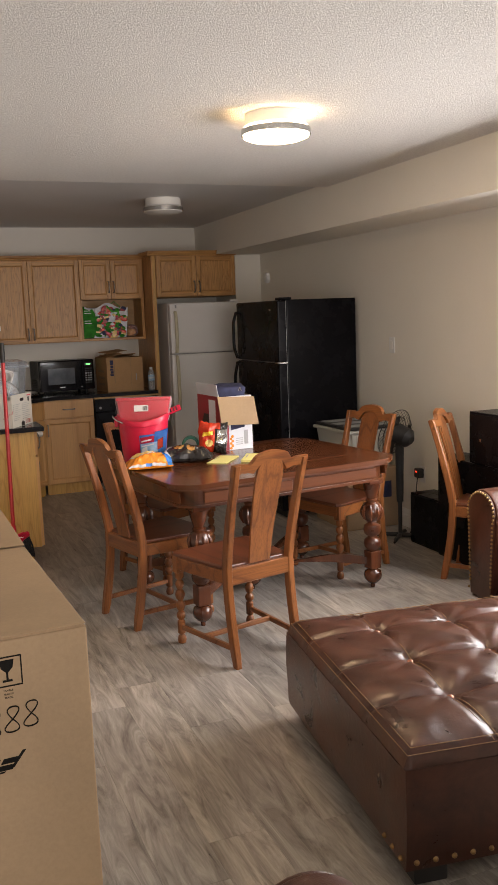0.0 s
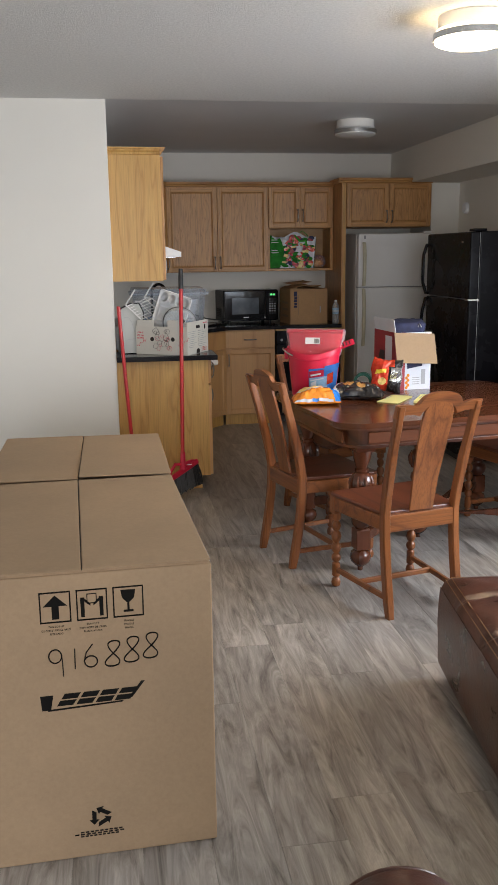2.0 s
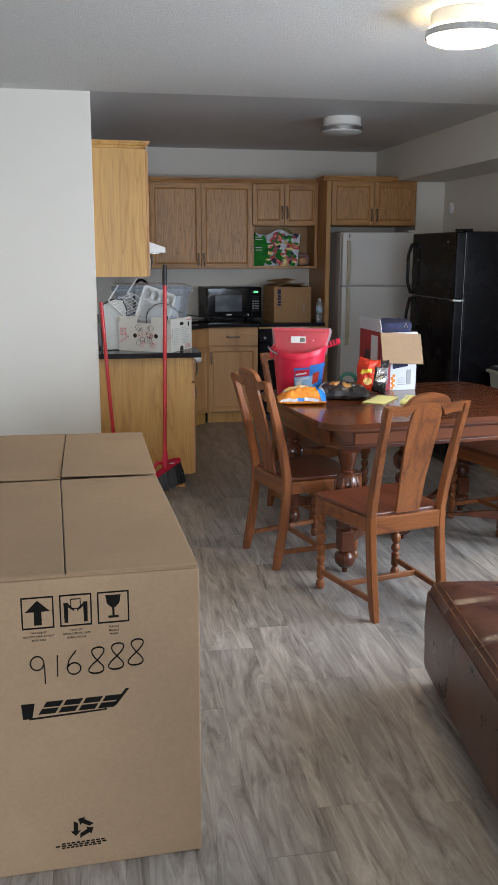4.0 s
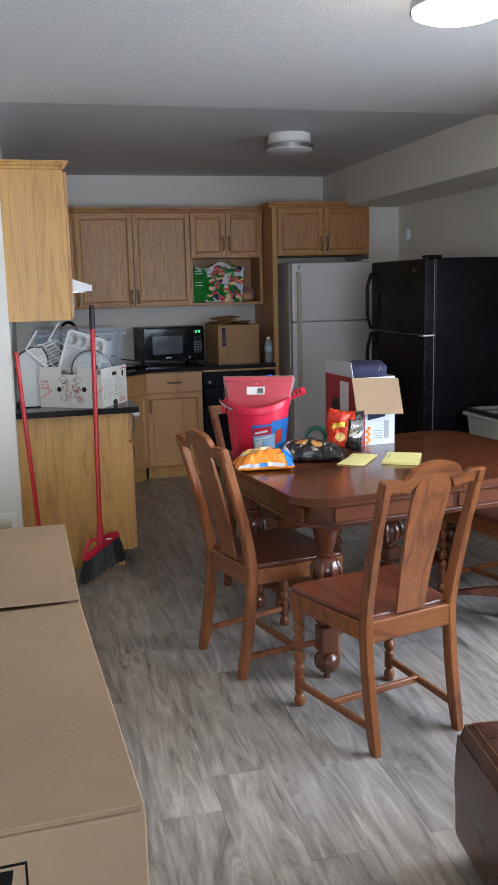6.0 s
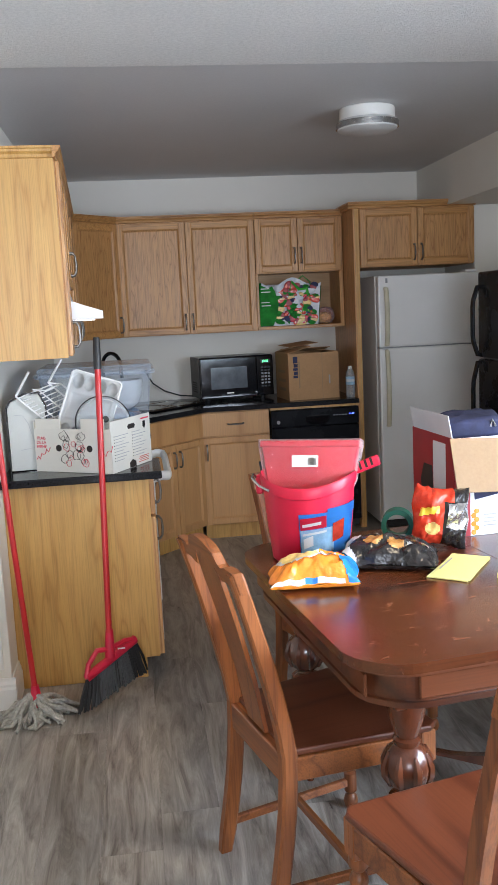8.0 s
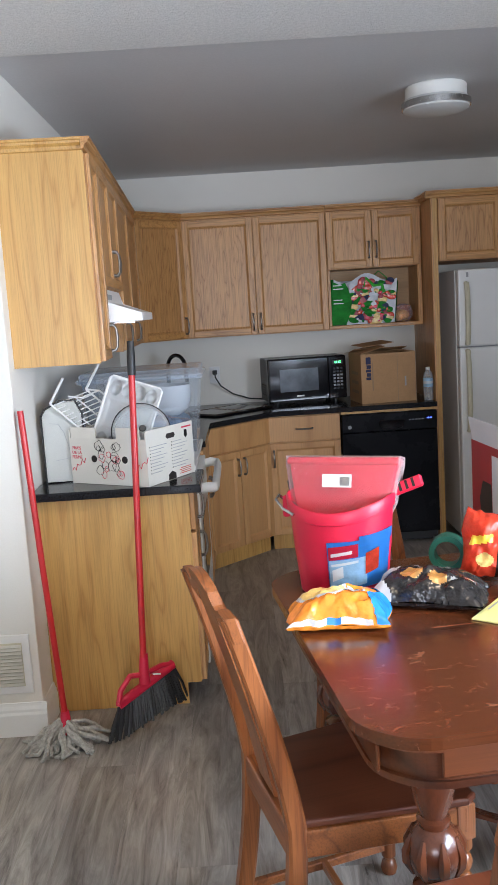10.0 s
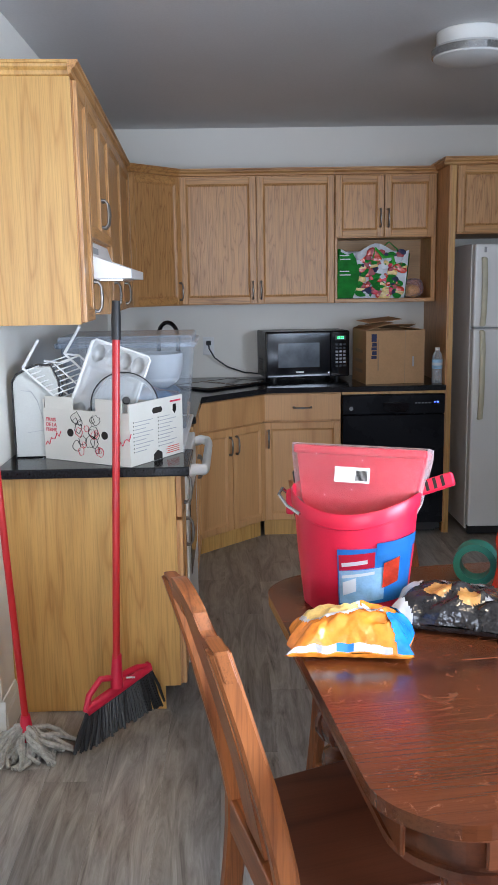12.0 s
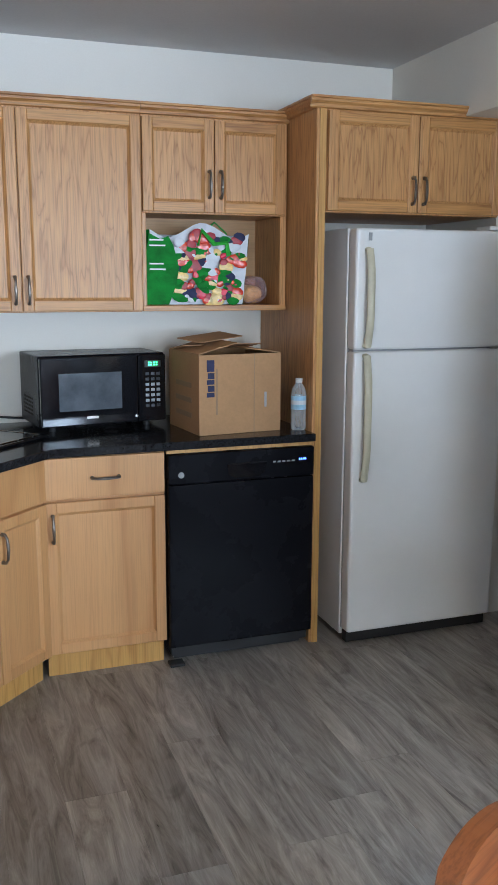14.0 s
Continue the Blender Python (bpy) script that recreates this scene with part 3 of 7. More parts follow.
# above the fridge, with the tall panel beside it
FF = 8.125
u = thing("wall_cabinet", "deep oak cabinet with two doors above the fridge", "cabinet", pose(0, FF, 0), "kitchen wall cabinets")
part("body", box(2.574, 3.36, 0.001, 0.6, ZM, Z1 + 0.012, 0.0015), M_OAK, u)
for a, b, hx in ((2.574, 2.966, 2.941), (2.966, 3.36, 2.991)):
    door_leaf(u, a, b, ZM + 0.004, Z1 + 0.002, hx, ZM + 0.09)
part("cornice", prism([(y, Z1 + 0.012 + z) for y, z in CORNICE], 2.50, 3.375, "x"), M_OAKX, u, "moulded oak cornice")
part("cornice_return", prism([(2.53 + y, Z1 + 0.012 + z) for y, z in CORNICE], 0.0, 0.32, "y"), M_OAK, u, "moulded oak cornice")
u = thing("tall_panel", "tall oak side panel between dishwasher and fridge", "panel", pose(0, FF, 0))
part("panel", box(2.534, 2.572, 0.004, 0.61, 0, Z1 + 0.012), M_OAK, u)
part("edge_strip", box(2.546, 2.572, -0.001, 0.0035, 0, Z1 + 0.012, 0), M_PINE, u, "pale edge strip")

# left wall: end unit, two short doors above the hood, one narrow unit (they look along +x)
SKEW = Matrix.Translation((0.795, 5.87, 0)) @ pose(0, 0, 0, 0, 0, 2.4) @ Matrix.Translation((-0.795, -5.87, 0))  # the run stands a little out of square
WL = SKEW @ Matrix.Translation((0.795, 0, 0)) @ pose(0, 0, 0, 0, 0, 90)
u = wall_unit("wall cabinet with a pale wood end panel", 5.872, 6.13, Z0, [(5.876, 6.13, 6.104)], WL, cornice=False)
part("end_panel", box(5.868, 5.871, -0.002, 0.318, Z0, Z1, 0), M_PINE, u, "pale maple end panel")
part("cornice", prism([(y, Z1 + z) for y, z in CORNICE], 5.84, 6.13, "x"), M_OAKX, u, "moulded oak cornice")
part("cornice_return", prism([(5.87 + y, Z1 + z) for y, z in CORNICE], 0.0, 0.318, "y"), M_PINE, u, "moulded maple cornice")
u = thing("wall_cabinet", "short wall cabinet with two doors above the range hood", "cabinet", WL, "kitchen wall cabinets")
part("body", box(6.132, 6.89, 0.001, 0.318, 1.665, Z1, 0.0015), M_OAK, u)
for a, b, hx in ((6.132, 6.511, 6.486), (6.511, 6.89, 6.536)):
    door_leaf(u, a, b, 1.669, Z1 - 0.012, hx, 1.775)
part("cornice", prism([(y, Z1 + z) for y, z in CORNICE], 6.132, 6.89, "x"), M_OAKX, u, "moulded oak cornice")
wall_unit("oak wall cabinet with two narrow doors", 6.892, 8.11, Z0, [(6.892, 7.5, 6.92), (7.5, 8.11, 7.53)], WL)

# diagonal corner unit
u = thing("wall_cabinet", "oak corner wall cabinet with one diagonal door", "cabinet", None, "kitchen wall cabinets")
part("body", prism([(0.40, 8.13), (0.702, 8.118), (0.981, 8.42), (0.981, 8.738), (0.40, 8.738)], Z0, Z1), M_OAK, u)
ang = math.degrees(math.atan2(8.42 - 8.118, 0.981 - 0.702))
leng = math.hypot(8.42 - 8.118, 0.981 - 0.702)
DM = Matrix.Translation((0.702, 8.118, 0)) @ pose(0, 0, 0, 0, 0, ang)
door_leaf(u, 0.004, leng - 0.002, Z0 + 0.004, Z1 - 0.012, leng - 0.03, Z0 + 0.085, m=DM)
part("cornice", moved(prism([(y, Z1 + z) for y, z in CORNICE], -0.005, leng + 0.005, "x"), DM), M_OAKX, u, "moulded oak cornice")

# base cabinets
BF = 8.13
u = thing("base_cabinet", "maple base cabinet with one drawer over one door", "cabinet", pose(0, BF, 0), "kitchen base cabinets")
part("body", box(1.46, 1.92, 0.001, 0.6, 0.1, 0.874, 0.0015), M_BASEDOOR, u)
part("kick_board", box(1.46, 1.915, 0.03, 0.05, 0, 0.1, 0), M_PINE, u, "pale kick board")
door_leaf(u, 1.462, 1.918, 0.708, 0.866, 1.69, 0.785, M_BASEDOOR, name="drawer", flat=True, level=True)
door_leaf(u, 1.462, 1.918, 0.104, 0.700, 1.490, 0.60, M_BASEDOOR, M_BASEDOOR)

u = thing("base_cabinet", "diagonal maple corner base cabinet with two doors", "cabinet", None, "kitchen base cabinets")
part("body", prism([(0.484, 7.728), (1.064, 7.728), (1.458, 8.122), (1.458, 8.738), (0.482, 8.738)], 0.1, 0.874), M_BASEDOOR, u)
CM = Matrix.Translation((1.064, 7.728, 0)) @ pose(0, 0, 0, 0, 0, 45)
part("kick_board", moved(box(0.01, 0.555, 0.03, 0.05, 0, 0.1, 0), CM), M_PINE, u, "pale kick board")
door_leaf(u, 0.004, 0.555, 0.708, 0.866, mat=M_BASEDOOR, name="false_front", m=CM, flat=True)
door_leaf(u, 0.004, 0.279, 0.104, 0.700, 0.253, 0.60, M_BASEDOOR, M_BASEDOOR, m=CM)
door_leaf(u, 0.281, 0.555, 0.104, 0.700, 0.307, 0.60, M_BASEDOOR, M_BASEDOOR, m=CM)

u = thing("base_cabinet", "base cabinet with a pale maple end panel and a drawer", "cabinet", None, "kitchen base cabinets")
part("body", box(0.484, 1.074, 5.962, 6.20, 0.1, 0.874, 0.0015), M_BASEDOOR, u)
part("kick_board", box(0.484, 1.0, 5.962, 6.20, 0, 0.1, 0), M_DARKGAP, u, "dark recessed kick board")
part("end_panel", prism([(0.484, 0.002), (1.020, 0.002), (1.020, 0.09), (1.076, 0.09), (1.076, 0.874), (0.484, 0.874)], 5.955, 5.961, "y"), M_PINE, u, "pale maple end panel")
LM = Matrix.Translation((1.076, 0, 0)) @ pose(0, 0, 0, 0, 0, 90)
door_leaf(u, 5.964, 6.198, 0.708, 0.862, 6.08, 0.785, M_BASEDOOR, name="drawer", m=LM, flat=True, level=False)
door_leaf(u, 5.964, 6.198, 0.092, 0.700, 6.17, 0.60, M_BASEDOOR, M_BASEDOOR, m=LM)
u = thing("base_cabinet", "maple base cabinet beside the stove", "cabinet", None, "kitchen base cabinets")
part("body", box(0.484, 1.058, 6.985, 7.72, 0.1, 0.874, 0.0015), M_BASEDOOR, u)
part("kick_board", box(0.482, 1.0, 6.985, 7.72, 0, 0.1, 0), M_PINE, u)
door_leaf(u, 6.99, 7.35, 0.708, 0.862, mat=M_BASEDOOR, name="drawer", m=LM, flat=True)
door_leaf(u, 7.35, 7.718, 0.708, 0.862, mat=M_BASEDOOR, name="drawer", m=LM, flat=True)
door_leaf(u, 6.99, 7.35, 0.104, 0.700, 7.32, 0.60, M_BASEDOOR, M_BASEDOOR, m=LM)
door_leaf(u, 7.35, 7.718, 0.104, 0.700, 7.38, 0.60, M_BASEDOOR, M_BASEDOOR, m=LM)

# worktops: a short one at the end, a long one with the corner sink
ZT = 0.907
t = thing("worktop", "short glossy black worktop on the end cabinet", "worktop")
part("slab", box(0.484, 1.130, 5.868, 6.198, 0.875, ZT, 0.006, 3), M_COUNTER, t)
t = thing("worktop", "long glossy black worktop with a diagonal corner", "worktop")
part("slab", prism([(0.484, 6.986), (1.11, 6.986), (1.11, 7.705), (1.485, 8.08), (2.53, 8.08), (2.53, 8.737), (0.484, 8.737)], 0.875, ZT, "z", 0.004), M_COUNTER, t)
part("front_strip", box(1.922, 2.53, 8.10, 8.12, 0.858, 0.874, 0), M_PINE, t, "pale wooden strip above the dishwasher")
sink = thing("sink", "small stainless steel corner sink with a black rim", "sink", pose(1.21, 8.26, ZT, 0, 0, 45))
part("rim", box(-0.26, 0.26, -0.17, 0.2, 0.001, 0.012, 0.005, 2), M_BLACKGLOSS, sink)
for x0, x1 in ((-0.235, -0.01), (0.01, 0.235)):
    bowl = part("bowl", box(x0, x1, -0.14, 0.15, 0.0122, 0.0135, 0.0005), M_BLACKGLOSS, sink, "dark sunken bowl")
    for a, b, c, d in ((x0, x1, -0.146, -0.14), (x0, x1, 0.15, 0.156), (x0 - 0.006, x0, -0.14, 0.15), (x1, x1 + 0.006, -0.14, 0.15)):
        part("bowl_edge", box(a, b, c, d, 0.0122, 0.016, 0.001), M_STEEL, bowl, "bright steel edge")
faucet = thing("faucet", "tall curved black kitchen faucet behind the sink", "faucet", pose(0.83, 8.465, ZT, 0, 0, 45))
part("base", lathe([(0.028, 0), (0.028, 0.01), (0.02, 0.03), (0.018, 0.05)], 16), M_BLACKGLOSS, faucet, smooth=True)
part("spout", tube([(0, 0, 0.04), (0, 0, 0.285)] + [(0, -0.09 + 0.09 * math.cos(a), 0.285 + 0.09 * math.sin(a)) for a in [i * math.pi / 10 for i in range(1, 11)]] + [(0, -0.18, 0.2)], 0.013, 10), M_BLACKGLOSS, faucet, smooth=True)
part("lever", tube([(0.02, 0, 0.05), (0.07, 0, 0.08)], 0.007, 8), M_BLACKGLOSS, faucet)

# ---- kitchen appliances ----
stove = thing("stove", "white electric stove with a thick white oven handle", "stove")
part("body", box(0.50, 1.075, 6.203, 6.982, 0.03, 0.905, 0.004), M_WHITEAPP, stove)
part("cooktop", box(0.50, 1.10, 6.203, 6.982, 0.906, 0.922, 0.005, 2), M_WHITEAPP, stove)
part("oven_door", box(1.076, 1.105, 6.207, 6.978, 0.25, 0.84, 0.006, 2), M_WHITEAPP, stove)
part("oven_window", box(1.106, 1.108, 6.33, 6.85, 0.38, 0.66, 0), M_BLACKGLOSS, stove)
part("drawer", box(1.076, 1.102, 6.207, 6.978, 0.06, 0.24, 0.006, 2), M_WHITEAPP, stove)
part("oven_handle", tube([(1.10, 6.265, 0.805), (1.135, 6.265, 0.815), (1.165, 6.28, 0.81), (1.17, 6.33, 0.805), (1.17, 6.85, 0.805), (1.165, 6.90, 0.81), (1.135, 6.915, 0.815), (1.10, 6.915, 0.805)], 0.017, 10, 1.3), M_WHITEAPP, stove, "thick white handle", True)
part("backguard", box(0.485, 0.535, 6.203, 6.982, 0.923, 1.08, 0.008, 2), M_WHITEAPP, stove)
for yy in (6.38, 6.80):
    for xx in (0.68, 0.94):
        part("burner", lathe([(0.08, 0.923), (0.08, 0.93), (0.075, 0.934)], 24, (xx, yy, 0)), M_BLACKMAT, stove)

hood = thing("range_hood", "white range hood under the short cabinet", "range hood", SKEW)
part("body", prism([(0.482, 1.662), (0.795, 1.662), (0.81, 1.605), (0.945, 1.56), (0.945, 1.528), (0.482, 1.528)], 6.135, 6.887, "y", 0.003), M_WHITEAPP, hood)
part("grille", box(0.797, 0.8065, 6.2, 6.4, 1.618, 1.64, 0), M_GREYPLASTIC, hood)
part("filter", box(0.52, 0.91, 6.18, 6.84, 1.522, 1.5275, 0), M_STEEL, hood)

dw = thing("dishwasher", "black built-in dishwasher with a blue display", "dishwasher", pose(-0.01, 8.10, 0))
part("tub", box(1.948, 2.528, 0.02, 0.6, 0.03, 0.856, 0), M_BLACKMAT, dw)
part("door", box(1.935, 2.538, -0.012, 0.019, 0.075, 0.735, 0.006, 2), M_BLACK, dw, "smooth black door")
part("control_panel", box(1.935, 2.538, -0.014, 0.019, 0.737, 0.855, 0.006, 2), M_BLACK, dw)
part("toe_panel", box(1.96, 2.50, 0.03, 0.04, 0.015, 0.075, 0), M_BLACKMAT, dw)
part("handle_pocket", prism([(2.17, 0.80), (2.33, 0.80), (2.325, 0.765), (2.30, 0.75), (2.20, 0.75), (2.175, 0.765)], -0.0165, -0.0135, "y"), M_BLACKGLOSS, dw)
part("handle_lip", tube([(2.17, -0.018, 0.803), (2.25, -0.022, 0.806), (2.33, -0.018, 0.803)], 0.006, 8), M_BLACKGLOSS, dw, "glossy black lip", True)
part("display", box(2.465, 2.505, -0.0155, -0.0135, 0.80, 0.815, 0), M_BLACKGLOSS, dw)
for i, xx in enumerate((2.472, 2.480, 2.490, 2.497)):
    part("digit", box(xx, xx + (0.004 if i else 0.003), -0.017, -0.0155, 0.804, 0.812, 0), M_DISPLAYB, dw, "glowing blue digit")
for i in range(5):
    part("button", box(2.36 + i * 0.02, 2.372 + i * 0.02, -0.0155, -0.0138, 0.80, 0.806, 0), M_GREYPLASTIC, dw)
part("badge", lathe([(0.012, -0.0165), (0.012, -0.0138)], 16, (1.985, 0, 0.775), "y"), M_GREYPLASTIC, dw, "round grey badge")
part("vent_foot", box(1.93, 1.99, -0.03, 0.02, 0.002, 0.016, 0.003), M_BLACKMAT, dw)


def fridge_handle(parent, x, z0, z1, mat, bow=0.035):
    zs = [z0 + (z1 - z0) * i / 10 for i in range(11)]
    pts = [(x, -0.002, zs[0])] + [(x, -bow * min(1, 2.4 * min(i, 10 - i) / 10 + 0.45), z) for i, z in enumerate(zs)] + [(x, -0.002, zs[-1])]
    return part("handle", tube(pts, [0.015] + [0.016] * 11 + [0.015], 10, 0.75), mat, parent, "", True)


def fridge(label, m, w, depth, h, seam, mat, hmat, hinge, bow, group):
    """A top-freezer fridge that looks along -y; the handles stand on the side away from the hinge."""
    f = thing("fridge", label, "fridge", m, group)
    part("body", box(0, w, 0.075, depth, 0.03, h - 0.012, 0.006, 2), mat, f)
    part("fridge_door", box(0.002, w - 0.002, 0, 0.07, 0.06, seam - 0.004, 0.012, 3), mat, f)
    part("freezer_door", box(0.002, w - 0.002, 0, 0.07, seam + 0.004, h - 0.015, 0.012, 3), mat, f)
    part("gasket", box(0.012, w - 0.012, 0.03, 0.074, 0.065, h - 0.02, 0), M_GREYPLASTIC, f)
    part("toe_grille", box(0.01, w - 0.01, 0.03, 0.07, 0.008, 0.055, 0.003), M_BLACKMAT, f)
    hx = 0.05 if hinge == "right" else w - 0.05
    fridge_handle(f, hx, seam + 0.02, seam + 0.39, hmat, bow)
    fridge_handle(f, hx, seam - 0.52, seam - 0.02, hmat, bow)
    ex = w - 0.09 if hinge == "right" else 0.01
    part("hinge_cover", box(ex, ex + 0.08, 0.02, 0.12, h - 0.012, h + 0.006, 0.005, 2), mat, f)
    part("hinge", box(ex + 0.02, ex + 0.05, -0.004, 0.03, seam - 0.004, seam + 0.004, 0), M_STEEL, f)
    for fx in (0.05, w - 0.09):
        part("foot", lathe([(0.018, 0.0), (0.018, 0.03)], 12, (fx + 0.02, 0.12, 0)), M_BLACKMAT, f)
    return f


wf = fridge("white top-freezer fridge with yellowed handles", pose(2.664, 8.03, 0), 0.70, 0.66, 1.722, 1.235, M_WHITEAPP, M_YELLOWED, "right", 0.038, "fridges")
part("badge", box(0.052, 0.066, -0.0025, 0, 1.66, 1.69, 0), M_GREYPLASTIC, wf)
part("trim_strip", box(0.006, 0.03, 0.071, 0.0745, 0.06, 1.69, 0), M_GREYPLASTIC, wf, "thin grey trim line")
bf = fridge("large black top-freezer fridge against the wall", pose(2.952, 7.055, 0, 0, 0, -90), 0.865, 0.66, 1.69, 1.205, M_BLACK, M_BLACKGLOSS, "right", 0.05, "fridges")
part("badge", box(0.70, 0.735, -0.0025, 0, 1.60, 1.612, 0), M_STEEL, bf, "small silver badge")
part("hinge_plate", box(0.80, 0.862, -0.006, 0.075, 1.198, 1.212, 0.002), M_STEEL, bf, "bright metal hinge")

mw = thing("microwave", "black countertop microwave with a lit green clock", "microwave", pose(1.493, 8.395, ZT, 0, 0, 8))
part("case", box(0, 0.53, 0.022, 0.325, 0.02, 0.305, 0.006, 2), M_BLACK, mw)
part("door", box(0.003, 0.405, 0.0, 0.021, 0.024, 0.30, 0.005, 2), M_BLACKGLOSS, mw, "glossy black door")
part("window", box(0.075, 0.335, -0.0015, -0.0002, 0.085, 0.235, 0), M_WINDOWGLASS, mw, "grey see-through window")
part("control_panel", box(0.408, 0.527, 0.0, 0.021, 0.024, 0.30, 0.004), M_BLACKGLOSS, mw)
part("display", box(0.435, 0.505, -0.0015, -0.0002, 0.248, 0.275, 0), M_BLACKMAT, mw)
for i, xx in enumerate((0.450, 0.460, 0.474, 0.484)):
    for dz in (0.254, 0.263):
        part("digit", box(xx, xx + 0.006, -0.0025, -0.0015, dz, dz + 0.006, 0), M_DISPLAYG, mw, "glowing green digit")
for r in range(7):
    for c in range(3):
        part("button", box(0.438 + c * 0.024, 0.454 + c * 0.024, -0.0012, -0.0002, 0.082 + r * 0.022, 0.094 + r * 0.022, 0), M_GREYPLASTIC if r in (1, 2, 3, 4) else M_BLACKMAT, mw)
part("badge", box(0.185, 0.235, -0.0012, -0.0002, 0.05, 0.06, 0), M_TRIM, mw, "small white maker's mark")
part("latch_button", lathe([(0.006, -0.004), (0.006, 0.0)], 12, (0.396, 0, 0.05), "y"), M_STEEL, mw)
for r in range(5):
    for c in range(6):
        part("vent_slot", box(-0.0012, -0.0002, 0.12 + c * 0.026, 0.138 + c * 0.026, 0.06 + r * 0.016, 0.068 + r * 0.016, 0), M_DARKGAP, mw)
for xx, yy in ((0.06, 0.06), (0.46, 0.06), (0.06, 0.28), (0.46, 0.28)):
    part("foot", lathe([(0.014, 0.0), (0.016, 0.02)], 12, (xx, yy, 0)), M_BLACKMAT, mw)
cord = thing("power_cord", "black power cord from the outlet to the microwave", "cord")
part("plug", box(1.116, 1.148, YB - 0.045, YB - 0.01, 1.118, 1.148, 0.005, 2), M_BLACKMAT, cord)
part("cable", tube([(1.132, YB - 0.045, 1.133), (1.136, YB - 0.075, 1.10), (1.17, YB - 0.075, 1.04), (1.25, YB - 0.06, 0.98), (1.36, YB - 0.05, 0.94), (1.49, YB - 0.04, 0.925)], 0.005, 6), M_BLACKMAT, cord, "", True)


# ---- cardboard helpers ----
def carton(parent, w, d, h, mat, t=0.004, drop=0.0):
    """Four walls and a floor, each a panel of its own; drop lowers the two walls across x."""
    for x0, x1, y0, y1, z0, z1 in ((0, w, 0, t, 0, h), (0, w, d - t, d, 0, h), (0, t, t, d - t, 0, h - drop), (w - t, w, t, d - t, 0, h - drop), (t, w - t, t, d - t, 0, t)):
        part("panel", box(x0, x1, y0, y1, z0, z1, 0), mat, parent)


cb = thing("cardboard_box", "opened brown cardboard carton with loose flaps", "box", pose(2.072, 8.165, ZT + 0.001, 0, 0, 6))
carton(cb, 0.355, 0.33, 0.315, M_CARDWARM)
part("flap", moved(box(0.0, 0.355, 0, 0.16, 0, 0.003, 0), pose(0, 0.33, 0.315, 170)), M_CARDWARM, cb)
part("flap", moved(box(0.0, 0.17, 0.005, 0.32, 0, 0.003, 0), pose(0, 0, 0.316, 0, -14, 0)), M_CARDWARM, cb)
part("flap", moved(box(-0.15, 0.0, 0.01, 0.325, 0, 0.003, 0), pose(0.355, 0, 0.314, 0, 8, 0)), M_CARDWARM, cb)
part("flap", moved(box(0.02, 0.26, 0, 0.14, 0, 0.003, 0), pose(0.03, 0.10, 0.352, 5, -4, 20)), M_CARDWARM, cb, "torn loose flap")
part("tape", box(0.235, 0.238, -0.0012, -0.0002, 0.0, 0.315, 0), M_CARDEDGE, cb)
for i, (a, b) in enumerate(((0.25, 0.295), (0.222, 0.245), (0.20, 0.218), (0.172, 0.195), (0.15, 0.168))):
    part("print", box(0.032 + 0.004 * (i % 2), 0.064, -0.0012, -0.0002, a, b, 0), M_NAVY, cb, "faded blue print block")
part("print", box(0.282, 0.292, -0.0012, -0.0002, 0.10, 0.16, 0), M_GREYPLASTIC, cb, "small grey print line")
part("print", box(0.07, 0.078, -0.0012, -0.0002, 0.08, 0.26, 0), M_CARDEDGE, cb, "faint brown print line")
for z in (0.06, 0.12, 0.18):
    part("print", box(-0.0012, -0.0002, 0.08, 0.25, z, z + 0.02, 0), M_CARDEDGE, cb, "dark print line on the side")

bottle = thing("water_bottle", "clear plastic water bottle with a red and blue label", "bottle", pose(2.500, 8.19, ZT + 0.001))
part("body", lathe([(0.026, 0), (0.031, 0.006), (0.031, 0.03), (0.029, 0.04), (0.031, 0.05), (0.031, 0.145), (0.026, 0.17), (0.013, 0.19), (0.0125, 0.2)], 20), M_BOTTLE, bottle, smooth=True)
part("label", lathe([(0.0316, 0.085), (0.0316, 0.14)], 20), M_LBLUE, bottle, "pale blue label")
part("label_stripe", lathe([(0.0319, 0.105), (0.0319, 0.122)], 20), M_BOXWHITE, bottle, "white and red band")
part("cap", lathe([(0.0145, 0.193), (0.0145, 0.21)], 16), M_WHITE, bottle, "white cap")


def crumpled(w, d, h, seed, n=18, amp=0.03, power=0.45, fold=9.0):
    """A puffed, creased bag: a flattened ellipsoid with ridges, its low side flat."""
    bm = bmesh.new()
    bmesh.ops.create_uvsphere(bm, u_segments=n * 2, v_segments=n, radius=1.0)
    for v in bm.verts:
        x, y, z = v.co
        sx, sy, sz = (math.copysign(abs(c) ** power, c) for c in (x, y, z))
        p = Vector((sx * w / 2, sy * d / 2, sz * h / 2))
        q = Vector((p.x, p.y, p.z)) * fold + Vector((seed * 3.7, seed, 0))
        k = 1.0 * noise.noise(q) + 0.55 * (abs(noise.noise(q * 1.7)) * 2 - 0.5) + 0.16 * (abs(noise.noise(q * 3.9)) * 2 - 0.5)
        p += Vector((x, y, z)).normalized() * amp * k
        p.z = max(p.z + h / 2, 0.001)
        v.co = p
    return bm


